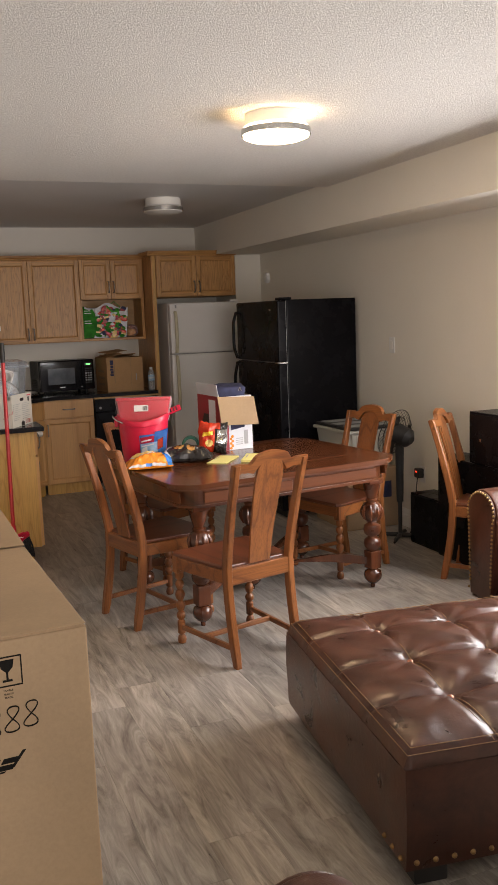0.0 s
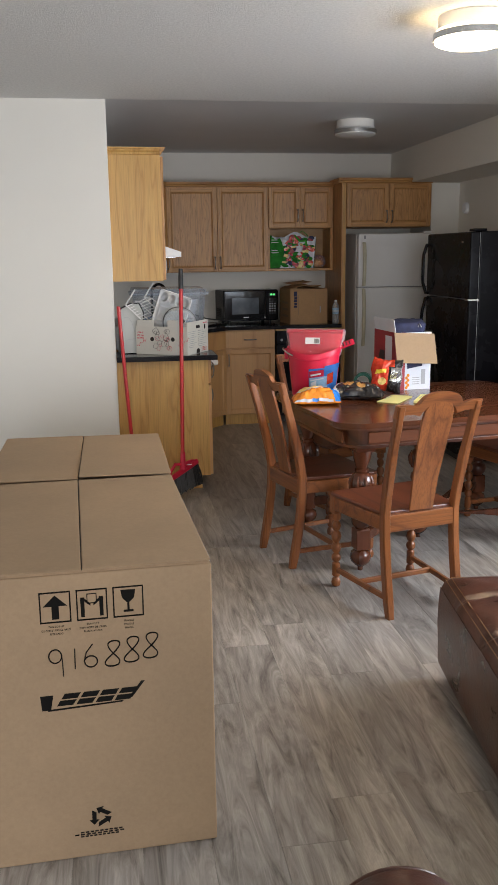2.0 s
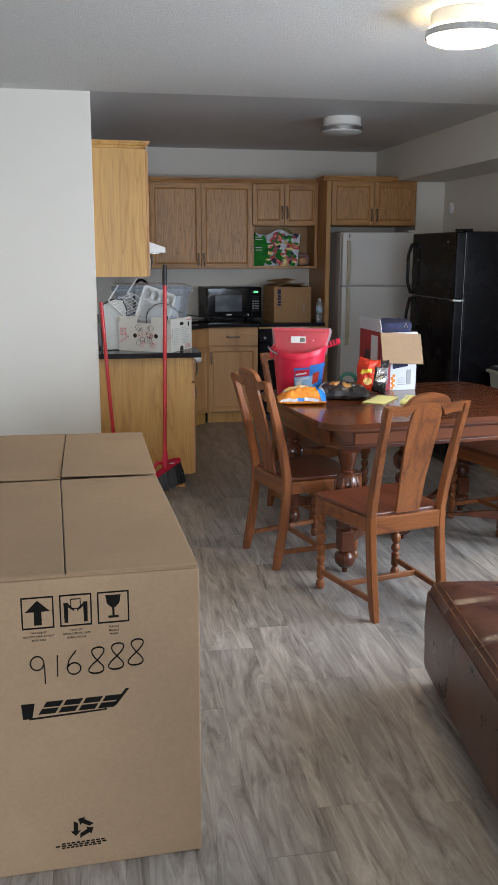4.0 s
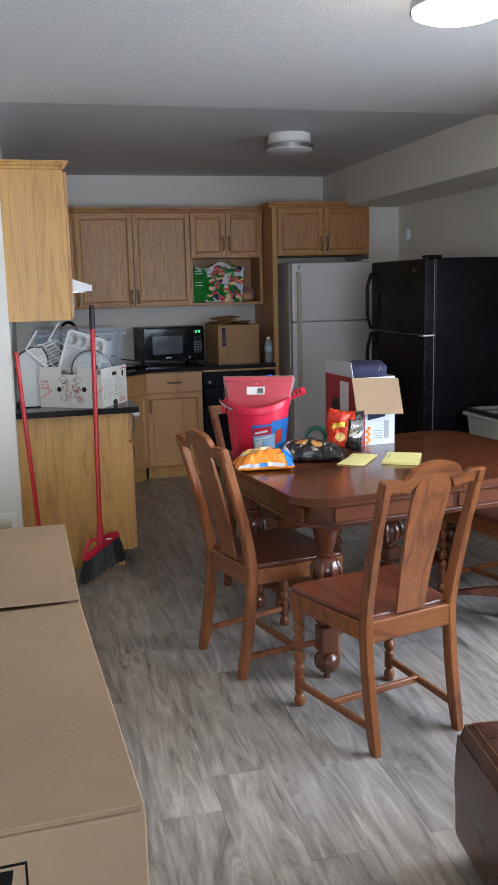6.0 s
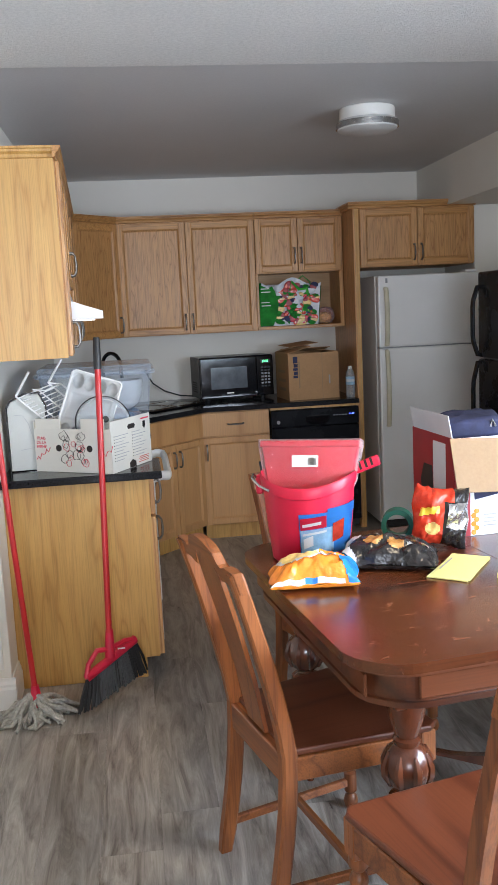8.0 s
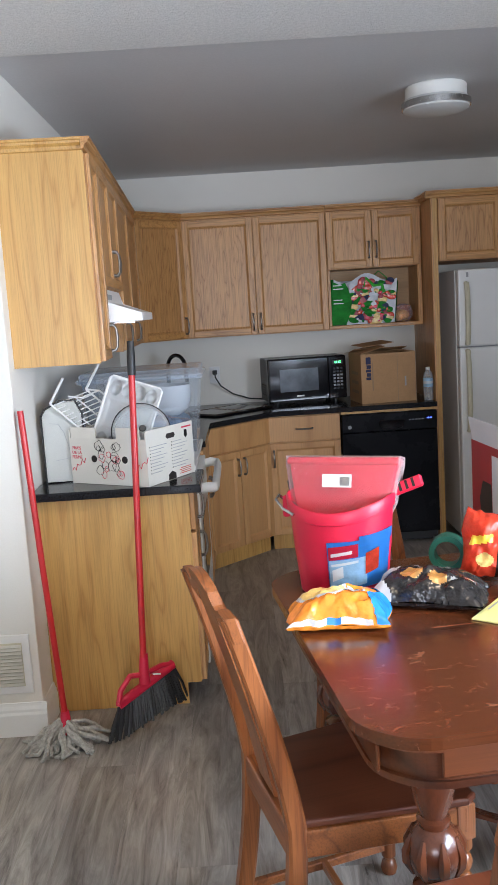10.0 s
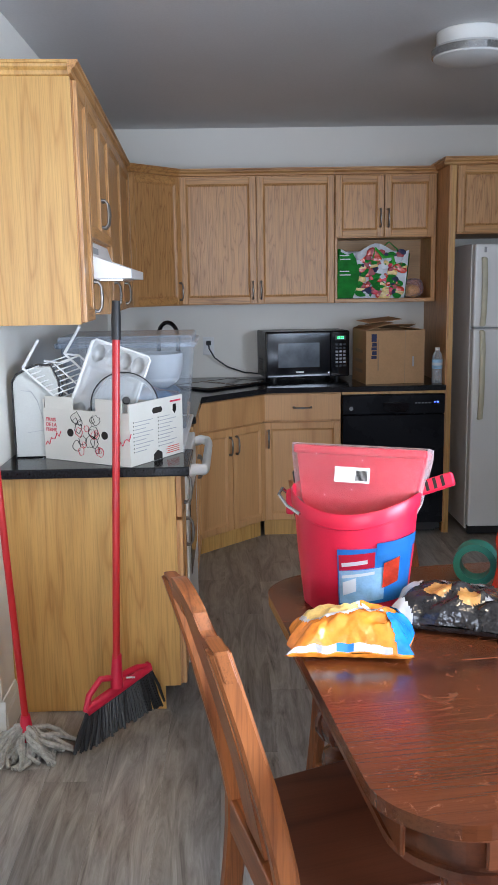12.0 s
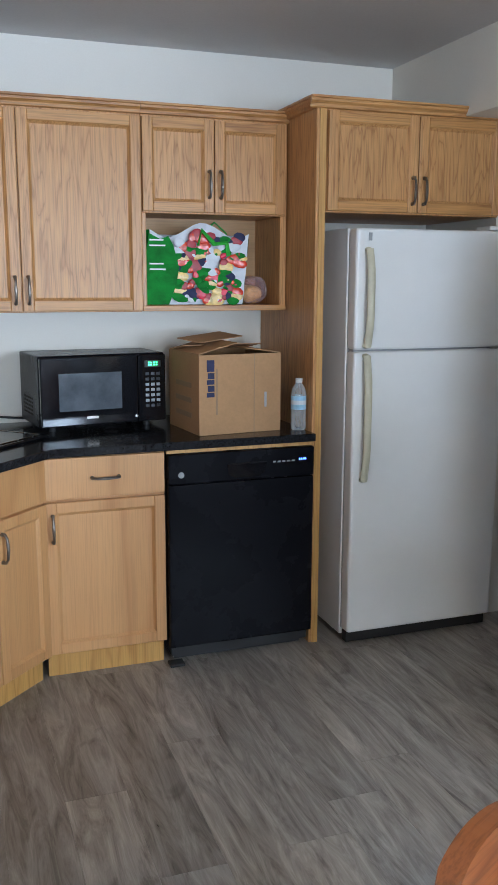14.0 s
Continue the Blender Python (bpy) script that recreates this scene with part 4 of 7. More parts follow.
# grocery bag in the open shelf
SH = Z0 + 0.025
bag = thing("grocery_bag", "green and white shopping bag printed with vegetables", "bag", pose(2.135, UF + 0.15, SH, 0, 0, -4) @ Matrix.Diagonal((1.3, 1, 1.0, 1)))
bm = bmesh.new()
nu, nv = 14, 10
front = [[bm.verts.new((-0.13 + 0.30 * i / nu + 0.02 * (j / nv) * (i / nu), -0.105 + 0.022 * noise.noise((i * 0.55, j * 0.55, 1.0)), 0.30 * j / nv * (1 - 0.10 * math.sin(i / nu * 9) * (j / nv)) + 0.001)) for i in range(nu + 1)] for j in range(nv + 1)]
back = [[bm.verts.new((-0.11 + 0.30 * i / nu, 0.10 + 0.02 * noise.noise((i * 0.5, j * 0.5, 7.0)), 0.29 * j / nv + 0.001)) for i in range(nu + 1)] for j in range(nv + 1)]
for g in (front, back):
    for j in range(nv):
        for i in range(nu):
            bm.faces.new((g[j][i], g[j][i + 1], g[j + 1][i + 1], g[j + 1][i]))
part("printed_panel", bm, M_BOXWHITE, bag, "white panel with vegetable print", True)
for s, x0 in ((0, -0.13), (1, 0.17)):
    bm = bmesh.new()
    vs = [[bm.verts.new((x0 + (0.012 if s else -0.04) * math.sin(math.pi * i / 6) + (0.02 * j / nv if s else 0), -0.105 + 0.205 * i / 6, (0.30 - 0.012 * i / 6 - (0.03 if s else 0)) * j / nv + 0.001)) for i in range(7)] for j in range(nv + 1)]
    for j in range(nv):
        for i in range(6):
            bm.faces.new((vs[j][i], vs[j][i + 1], vs[j + 1][i + 1], vs[j + 1][i]))
    part("gusset", bm, M_GREEN, bag, "green side gusset", True)
part("border", prism([(-0.150, 0.002), (-0.075, 0.002), (-0.052, 0.08), (-0.042, 0.15), (-0.06, 0.24), (-0.075, 0.275), (-0.10, 0.262), (-0.135, 0.285), (-0.147, 0.20)], -0.135, -0.132, "y"), M_GREEN, bag, "green side border")
for i in range(4):
    part("print_line", box(-0.135, -0.085 - 0.006 * (i % 2), -0.1368, -0.1355, 0.19 + i * 0.022 - (0.05 if i < 2 else 0), 0.196 + i * 0.022 - (0.05 if i < 2 else 0), 0), M_WHITE, bag)
random.seed(11)
for i in range(120):
    px, pz, r = random.uniform(-0.045, 0.158), random.uniform(0.015, 0.280), random.uniform(0.012, 0.030)
    mm = random.choice((M_REDFOIL, M_BOXRED, M_GREEN, M_GREEN, M_RED, M_NAVY, M_CREAM, M_BOXWHITE))
    bm = bmesh.new()
    bmesh.ops.create_icosphere(bm, subdivisions=2, radius=1.0, matrix=Matrix.LocRotScale((px, -0.128, pz), Euler((0, random.random() * 3, 0)), (r, 0.003, r * random.uniform(0.5, 1.0))))
    part("vegetable_print", bm, mm, bag, "", True)
for x0, yy in ((0.02, -0.128), (0.06, 0.09)):
    part("strap", tube([(x0, yy, 0.24), (x0 + 0.01, yy - 0.01, 0.30), (x0 + 0.05, yy - 0.012, 0.345 - 0.10 * (yy < 0)), (x0 + 0.09, yy - 0.01, 0.30 - 0.05 * (yy < 0)), (x0 + 0.1, yy, 0.20)], 0.012, 8, 0.3), M_LIME, bag, "green carrying strap", True)
pb = thing("plastic_bag", "crumpled clear plastic bag with bread inside", "bag", pose(2.415, UF + 0.13, SH, 0, 0, 10))
part("film", crumpled(0.14, 0.15, 0.12, 3.1, 10, 0.02, 0.7), M_FILM, pb, smooth=True)
part("bread", crumpled(0.10, 0.10, 0.08, 5.1, 8, 0.01, 0.8), M_CREAM, pb, "pale bread rolls", True)

# ---- on the end worktop and the stove ----
vb = thing("produce_box", "white waxed produce carton with black and red print", "box", pose(0.937, 5.872, ZT + 0.001, 0, 0, 59))
VW, VD, VH = 0.312, 0.375, 0.21  # side with check boxes, side with drawings, height
t = 0.005
carton(vb, VW, VD, VH, M_WAXBOX, t, 0.03)
part("flap", box(0.0, t, 0.03, 0.14, VH - 0.03, VH + 0.012, 0), M_WAXBOX, vb)
part("flap", box(0.0, t, 0.24, VD - 0.01, VH - 0.03, VH + 0.012, 0), M_WAXBOX, vb)
FM = Matrix.Translation((0, VD, 0)) @ pose(0, 0, 0, 0, 0, -90)  # plane of the drawn side: x runs along it, looking out along -y
part("hand_hole", moved(lathe([(0.014, -0.0012), (0.014, -0.0002)], 16, (0.12, 0, 0.10), "y"), FM), M_DARKGAP, vb)
part("hand_hole", moved(lathe([(0.014, -0.0012), (0.014, -0.0002)], 16, (0.27, 0, 0.10), "y"), FM), M_DARKGAP, vb)
random.seed(4)
for i in range(22):
    cx, cz, r = 0.14 + random.uniform(0, 0.11), random.uniform(0.025, 0.155), random.uniform(0.008, 0.02)
    pts = [(cx + r * math.cos(a) * random.uniform(0.8, 1.2), -0.001, cz + r * math.sin(a) * random.uniform(0.8, 1.3)) for a in [k * 0.45 for k in range(15)]]
    part("ink_drawing", moved(tube(pts, 0.0010, 4), FM), M_INK if i % 3 else M_RED, vb)
for k, (cx, cz, s) in enumerate(((0.045, 0.05, 0.03), (0.35, 0.055, 0.03))):
    pts = [(cx - 0.04 + 0.009 * i, -0.001, cz + 0.35 * s * math.sin(i * 2.4 + k) + 0.006 * i) for i in range(9)]
    part("red_script", moved(tube(pts, 0.0016, 4), FM), M_RED, vb)
for i, word in enumerate(("FRAIS", "DE LA", "FERME")):
    lettering("red_lettering", word, 0.018, FM @ Matrix.Translation((0.035, -0.0008, 0.135 - i * 0.018)) @ pose(0, 0, 0, 90), M_RED, vb)
for c in range(2):
    for r in range(9):
        part("print_line", box(0.03 + c * 0.14, 0.03 + c * 0.14 + 0.06 + 0.02 * ((r * 7 + c) % 3), -0.001, -0.0002, 0.045 + r * 0.0125, 0.0475 + r * 0.0125, 0), M_GREYPLASTIC, vb)
        part("check_box", box(0.02 + c * 0.14, 0.024 + c * 0.14, -0.001, -0.0002, 0.0445 + r * 0.0125, 0.0485 + r * 0.0125, 0), M_INK, vb)
part("hand_slot", prism([(0.135, 0.163), (0.18, 0.163), (0.188, 0.173), (0.18, 0.183), (0.135, 0.183), (0.127, 0.173)], -0.0012, -0.0002, "y"), M_DARKGAP, vb)
part("vent_notch", prism([(0.13, 0.001), (0.18, 0.001), (0.18, 0.022), (0.155, 0.034), (0.13, 0.022)], -0.0012, -0.0002, "y"), M_DARKGAP, vb)
part("leaf_mark", prism([(0.25, 0.16), (0.262, 0.148), (0.272, 0.16), (0.27, 0.182), (0.252, 0.182)], -0.0012, -0.0002, "y"), M_INK, vb)
part("red_print", box(0.235, 0.30, -0.001, -0.0002, 0.190, 0.196, 0), M_RED, vb)
for i in range(4):
    part("red_print", box(0.205 + 0.008 * (i % 2), 0.285, -0.001, -0.0002, 0.012 + i * 0.007, 0.0145 + i * 0.007, 0), M_REDFOIL, vb)

rack = thing("dish_rack", "white coated wire rack tipped into the carton", "rack", pose(0.557, 6.05, 1.228))
RU, RV, RL = Vector((0.70, 0.10, -0.70)), Vector((0.125, 0.11, 0.040)), Vector((0.063, -0.02, 0.098))
for v in (0.0, 1.0):
    o = RV * v
    part("rail", tube([o, o + RU * 0.12, o + RU * 0.25], 0.0042, 8), M_WHITE, rack, "thick side wire", True)
    part("leg_wire", tube([o, o + RL * 0.1, o + RL], 0.0052, 8), M_WHITE, rack, "straight leg", True)
for i in range(11):
    part("wire", tube([RU * (0.012 + 0.021 * i), RV + RU * (0.012 + 0.021 * i)], 0.0026, 6), M_WHITE, rack)
for k, v in enumerate((0.30, 0.66)):
    part("frame_wire", tube([RV * v + RU * 0.012 - RL * 0.05, RV * v + RU * 0.235 - RL * 0.05], 0.003, 6), M_WHITE, rack)
part("side_wire", tube([RV, RV + RU * 0.05 + RL * 0.28, RV + RU * 0.13 + RL * 0.30, RV + RU * 0.17], 0.0038, 6), M_WHITE, rack)
part("side_wire", tube([RV * 0.5, RV * 0.5 + RU * 0.05 + RL * 0.28, RV + RU * 0.05 + RL * 0.28], 0.0036, 6), M_WHITE, rack)

# a tray tipped up behind the carton: long side rises to the right, hollows face the room
TX, TY = Vector((0.942, 0.0, -0.336)), Vector((0.42, 0.25, 0.85)).normalized()
TN = TX.cross(TY).normalized()
tray = thing("muffin_tray", "white plastic tray with round hollows tipped up behind the carton", "tray", Matrix.Translation((0.845, 6.075, 1.150)) @ Matrix((TX, TN.cross(TX), TN)).transposed().to_4x4())
bm = bmesh.new()
NI, NJ = 44, 56
grid = [[None] * (NJ + 1) for _ in range(NI + 1)]
for i in range(NI + 1):
    for j in range(NJ + 1):
        x, y = -0.105 + 0.21 * i / NI, -0.15 + 0.30 * j / NJ
        z = 0.0
        for cx in (-0.072, -0.024, 0.024, 0.072):
            for cy in (-0.108, 0.108):
                d = math.hypot((x - cx) / 0.021, (y - cy) / 0.030)
                if d < 1:
                    z = min(z, -0.026 * (1 - d ** 4))
        if abs(y) < 0.06 and abs(x) < 0.09:
            z = -0.008 * min(1, (0.06 - abs(y)) / 0.01, (0.09 - abs(x)) / 0.01)
        grid[i][j] = bm.verts.new((x, y, z))
for i in range(NI):
    for j in range(NJ):
        bm.faces.new((grid[i][j], grid[i + 1][j], grid[i + 1][j + 1], grid[i][j + 1]))
bmesh.ops.solidify(bm, geom=bm.faces, thickness=0.003)
part("sheet", bm, M_WHITE, tray, smooth=True)
part("rim", tube([(-0.105, -0.14, 0), (-0.095, -0.15, 0), (0.095, -0.15, 0), (0.105, -0.14, 0), (0.105, 0.14, 0), (0.095, 0.15, 0), (-0.095, 0.15, 0), (-0.105, 0.14, 0), (-0.105, -0.14, 0)], 0.006, 6), M_WHITE, tray)

lid = thing("glass_lid", "domed clear glass lid with a dark metal rim", "lid", pose(0.905, 6.035, ZT + 0.190, 70, 0, 12))
part("dome", lathe([(0.115, 0.0), (0.11, 0.014), (0.09, 0.032), (0.055, 0.045), (0.015, 0.05)], 32), M_GLASS, lid, smooth=True)
part("rim", tube([(0.115 * math.cos(a), 0.115 * math.sin(a), 0) for a in [i * math.pi / 18 for i in range(37)]], 0.0035, 6), M_BLACKMAT, lid, "dark rim", True)
part("knob", lathe([(0.008, 0.05), (0.014, 0.065), (0.012, 0.072)], 14), M_BLACKMAT, lid)

toaster = thing("toaster", "pale grey toaster with black edges and a steel top", "toaster", pose(0.580, 6.172, ZT + 0.001, 0, 0, 3))
END = [(-0.075, 0.0), (0.085, 0.0), (0.085, 0.27), (0.06, 0.325), (0.0, 0.325), (-0.06, 0.295), (-0.075, 0.27)]
part("case", prism(END, -0.085, 0.018, "y", 0.006), M_STEEL, toaster, "brushed steel case", True)
part("end_panel", prism([(x * 0.96, 0.004 + z * 0.975) for x, z in END], -0.094, -0.0855, "y", 0.003), M_TOTE, toaster, "pale plastic end panel")
part("black_edge", tube([(x * 1.01, -0.086, z * 1.005) for x, z in (END[1:] + END[:1])], 0.003, 6), M_BLACKMAT, toaster)
part("seam", tube([(-0.045, -0.0945, 0.24), (-0.01, -0.0945, 0.235), (0.01, -0.0945, 0.20), (0.035, -0.0945, 0.10), (-0.03, -0.0945, 0.09)], 0.0014, 4), M_GREYPLASTIC, toaster)
part("power_lead", tube([(0.06, -0.096, 0.10), (0.075, -0.115, 0.05), (0.08, -0.115, 0.01), (0.12, -0.10, 0.006)], 0.004, 6), M_BLACKMAT, toaster, "thin black lead", True)

ob_bin = thing("storage_bin", "large clear plastic storage bin with a lid, filled with dishes", "storage bin", pose(0.865, 6.66, 0.936))
bm = bmesh.new()
lo, hi = (0.225, 0.20), (0.255, 0.23)
ring = [[bm.verts.new((sx * a, sy * b, z)) for sx, sy in ((-1, -1), (1, -1), (1, 1), (-1, 1))] for (a, b), z in ((lo, 0.0), (hi, 0.34))]
bm.faces.new(ring[0])
for i in range(4):
    bm.faces.new((ring[0][i], ring[0][(i + 1) % 4], ring[1][(i + 1) % 4], ring[1][i]))
bmesh.ops.bevel(bm, geom=[e for e in bm.edges if abs(e.verts[0].co.z - e.verts[1].co.z) > 0.1], offset=0.03, segments=4, affect="EDGES")
part("tub", bm, M_CLEAR, ob_bin, "clear plastic tub", True)
part("rim", tube([(-0.255, -0.235, 0.34), (0.255, -0.235, 0.34), (0.265, -0.22, 0.34), (0.265, 0.22, 0.34), (0.255, 0.235, 0.34), (-0.255, 0.235, 0.34), (-0.265, 0.22, 0.34), (-0.265, -0.22, 0.34), (-0.255, -0.235, 0.34)], 0.011, 8), M_CLEAR, ob_bin)
part("lid", box(-0.26, 0.26, -0.235, 0.235, 0.346, 0.375, 0.012, 3), M_CLEAR, ob_bin, "clear lid")
bowl = thing("mixing_bowl", "white bowl inside the clear bin", "bowl", pose(0.97, 6.62, 1.09))
part("bowl", lathe([(0.05, 0.0), (0.08, 0.02), (0.105, 0.07), (0.11, 0.14), (0.102, 0.14), (0.09, 0.03)], 28), M_WHITE, bowl, smooth=True)
cl = thing("folded_cloth", "dark blue and grey cloth packed inside the clear bin", "cloth", pose(0.86, 6.66, 0.944))
part("cloth", crumpled(0.40, 0.34, 0.15, 8.3, 14, 0.03, 0.4), M_CLOTHBLUE, cl, smooth=True)
cl = thing("plastic_wrap", "crumpled translucent bag inside the clear bin", "bag", pose(0.99, 6.55, 0.99))
part("film", crumpled(0.17, 0.10, 0.11, 2.3, 10, 0.03, 0.7), M_FILM, cl, smooth=True)

# ---- mop and broom leaning at the cabinet end ----
mop = thing("mop", "string mop with a red handle leaning in the corner", "mop", pose(0.578, 5.705, 0))
part("handle", tube([(0.0, 0.0, 0.10), (-0.038, 0.035, 0.68), (-0.070, 0.068, 1.235)], 0.0115, 12), M_REDPOLE, mop, "red metal handle", True)
part("socket", tube([(0.004, -0.006, 0.035), (0.0, 0.0, 0.07), (0.0, 0.0, 0.12)], [0.034, 0.022, 0.015], 12), M_RED, mop, "red plastic socket", True)
random.seed(8)
for i in range(130):
    a = random.uniform(0, 2 * math.pi)
    ln, h0 = random.uniform(0.05, 0.175), random.uniform(0.04, 0.085)
    if math.sin(a) > 0.3:
        ln *= 0.55
    pts = [(0.0, 0.0, h0)]
    for k in range(1, 6):
        q = k / 5
        pts.append((ln * q * math.cos(a + 0.25 * math.sin(q * 4 + i)), ln * q * math.sin(a + 0.25 * math.sin(q * 4 + i)), max(0.009, h0 * (1 - q ** 1.4) + 0.012 * math.sin(q * 6 + i))))
    part("yarn", tube(pts, [0.008, 0.009, 0.008, 0.0095, 0.008, 0.006], 6), M_STRING, mop, "", True)

broom = thing("broom", "angled black-bristled broom with a red handle", "broom", pose(0.876, 5.75, 0))
part("handle", tube([(0.0, 0.0, 0.235), (0.014, 0.066, 0.80), (0.029, 0.133, 1.36)], 0.0125, 12), M_REDPOLE, broom, "red metal handle", True)
part("grip", tube([(0.0285, 0.131, 1.33), (0.030, 0.139, 1.40), (0.0315, 0.147, 1.455)], [0.0155, 0.0155, 0.013], 12), M_BLACKMAT, broom, "black hanging grip", True)
part("socket", tube([(0.0, -0.002, 0.19), (0.0, 0.0, 0.235), (0.003, 0.012, 0.30)], [0.022, 0.019, 0.0155], 12), M_RED, broom, "red plastic socket", True)
ax = Vector((0.70, 0.714, 0))
L, R = Vector((-0.095, -0.062, 0.135)), Vector((0.10, 0.10, 0.215))
part("bracket", tube([L, L.lerp(R, 0.25), L.lerp(R, 0.5), L.lerp(R, 0.75), R], 0.016, 8, 1.2), M_RED, broom, "red plastic bracket", True)
part("bracket_arch", tube([L, L + Vector((0.01, 0.01, 0.05)), L + Vector((0.045, 0.04, 0.093)), Vector((0.0, 0.0, 0.222)), Vector((0.06, 0.06, 0.228)), R], 0.011, 8), M_RED, broom, "red arched brace", True)
part("maker_mark", box(0.03, 0.06, 0.012, 0.014, 0.212, 0.218, 0), M_WHITE, broom, "small white maker's mark")
random.seed(3)
bl, br = Vector((-0.122, -0.112, 0.012)), Vector((0.137, 0.155, 0.055))
for i in range(130):
    q = i / 129
    top = L.lerp(R, q) + Vector((0, 0, -0.008))
    end = bl.lerp(br, q) + Vector((random.uniform(-0.012, 0.012), random.uniform(-0.014, 0.012), random.uniform(-0.006, 0.008)))
    end.z = max(0.004, end.z)
    part("bristle_tuft", tube([top, top.lerp(end, 0.5) + Vector((random.uniform(-0.006, 0.006), random.uniform(-0.008, 0.004), 0)), end], [0.005, 0.0058, 0.0042], 5), M_BRISTLEG if 0.18 < q < 0.8 and i % 4 else M_BRISTLE, broom)

# ---- dining chairs ----
def bar(a, b, w, h):
    """A straight square-edged rail from a to b, w across and h high, with eased edges."""
    a, b = Vector(a), Vector(b)
    d = b - a
    bm = box(-w / 2, w / 2, 0, d.length, -h / 2, h / 2, 0.003)
    side = d.cross(Vector((0, 0, 1))).normalized()
    up = side.cross(d.normalized())
    m = Matrix((side, d.normalized(), up)).transposed().to_4x4()
    return moved(bm, Matrix.Translation(a) @ m)


def square_post(pts, w, d):
    """A square post through points, each with its own scale; w across x, d along y."""
    bm = bmesh.new()
    rings = []
    for x, y, z, k in pts:
        rings.append([bm.verts.new((x + sx * w * k / 2, y + sy * d * k / 2, z)) for sx, sy in ((-1, -0.7), (-0.7, -1), (0.7, -1), (1, -0.7), (1, 0.7), (0.7, 1), (-0.7, 1), (-1, 0.7))])
    for r0, r1 in zip(rings, rings[1:]):
        for i in range(8):
            bm.faces.new((r0[i], r0[(i + 1) % 8], r1[(i + 1) % 8], r1[i]))
    bm.faces.new(rings[0])
    bm.faces.new(rings[-1])
    return bm


BOBBIN = [(0.010, 0.0), (0.019, 0.006), (0.0225, 0.022), (0.018, 0.04), (0.011, 0.047), (0.019, 0.056), (0.019, 0.115), (0.012, 0.122), (0.021, 0.134), (0.0225, 0.146), (0.019, 0.158), (0.011, 0.165),
          (0.019, 0.175), (0.0235, 0.192), (0.020, 0.21), (0.011, 0.218), (0.020, 0.23), (0.0245, 0.248), (0.020, 0.266), (0.011, 0.274), (0.018, 0.284), (0.022, 0.30), (0.018, 0.315), (0.011, 0.322), (0.022, 0.335), (0.022, 0.36)]


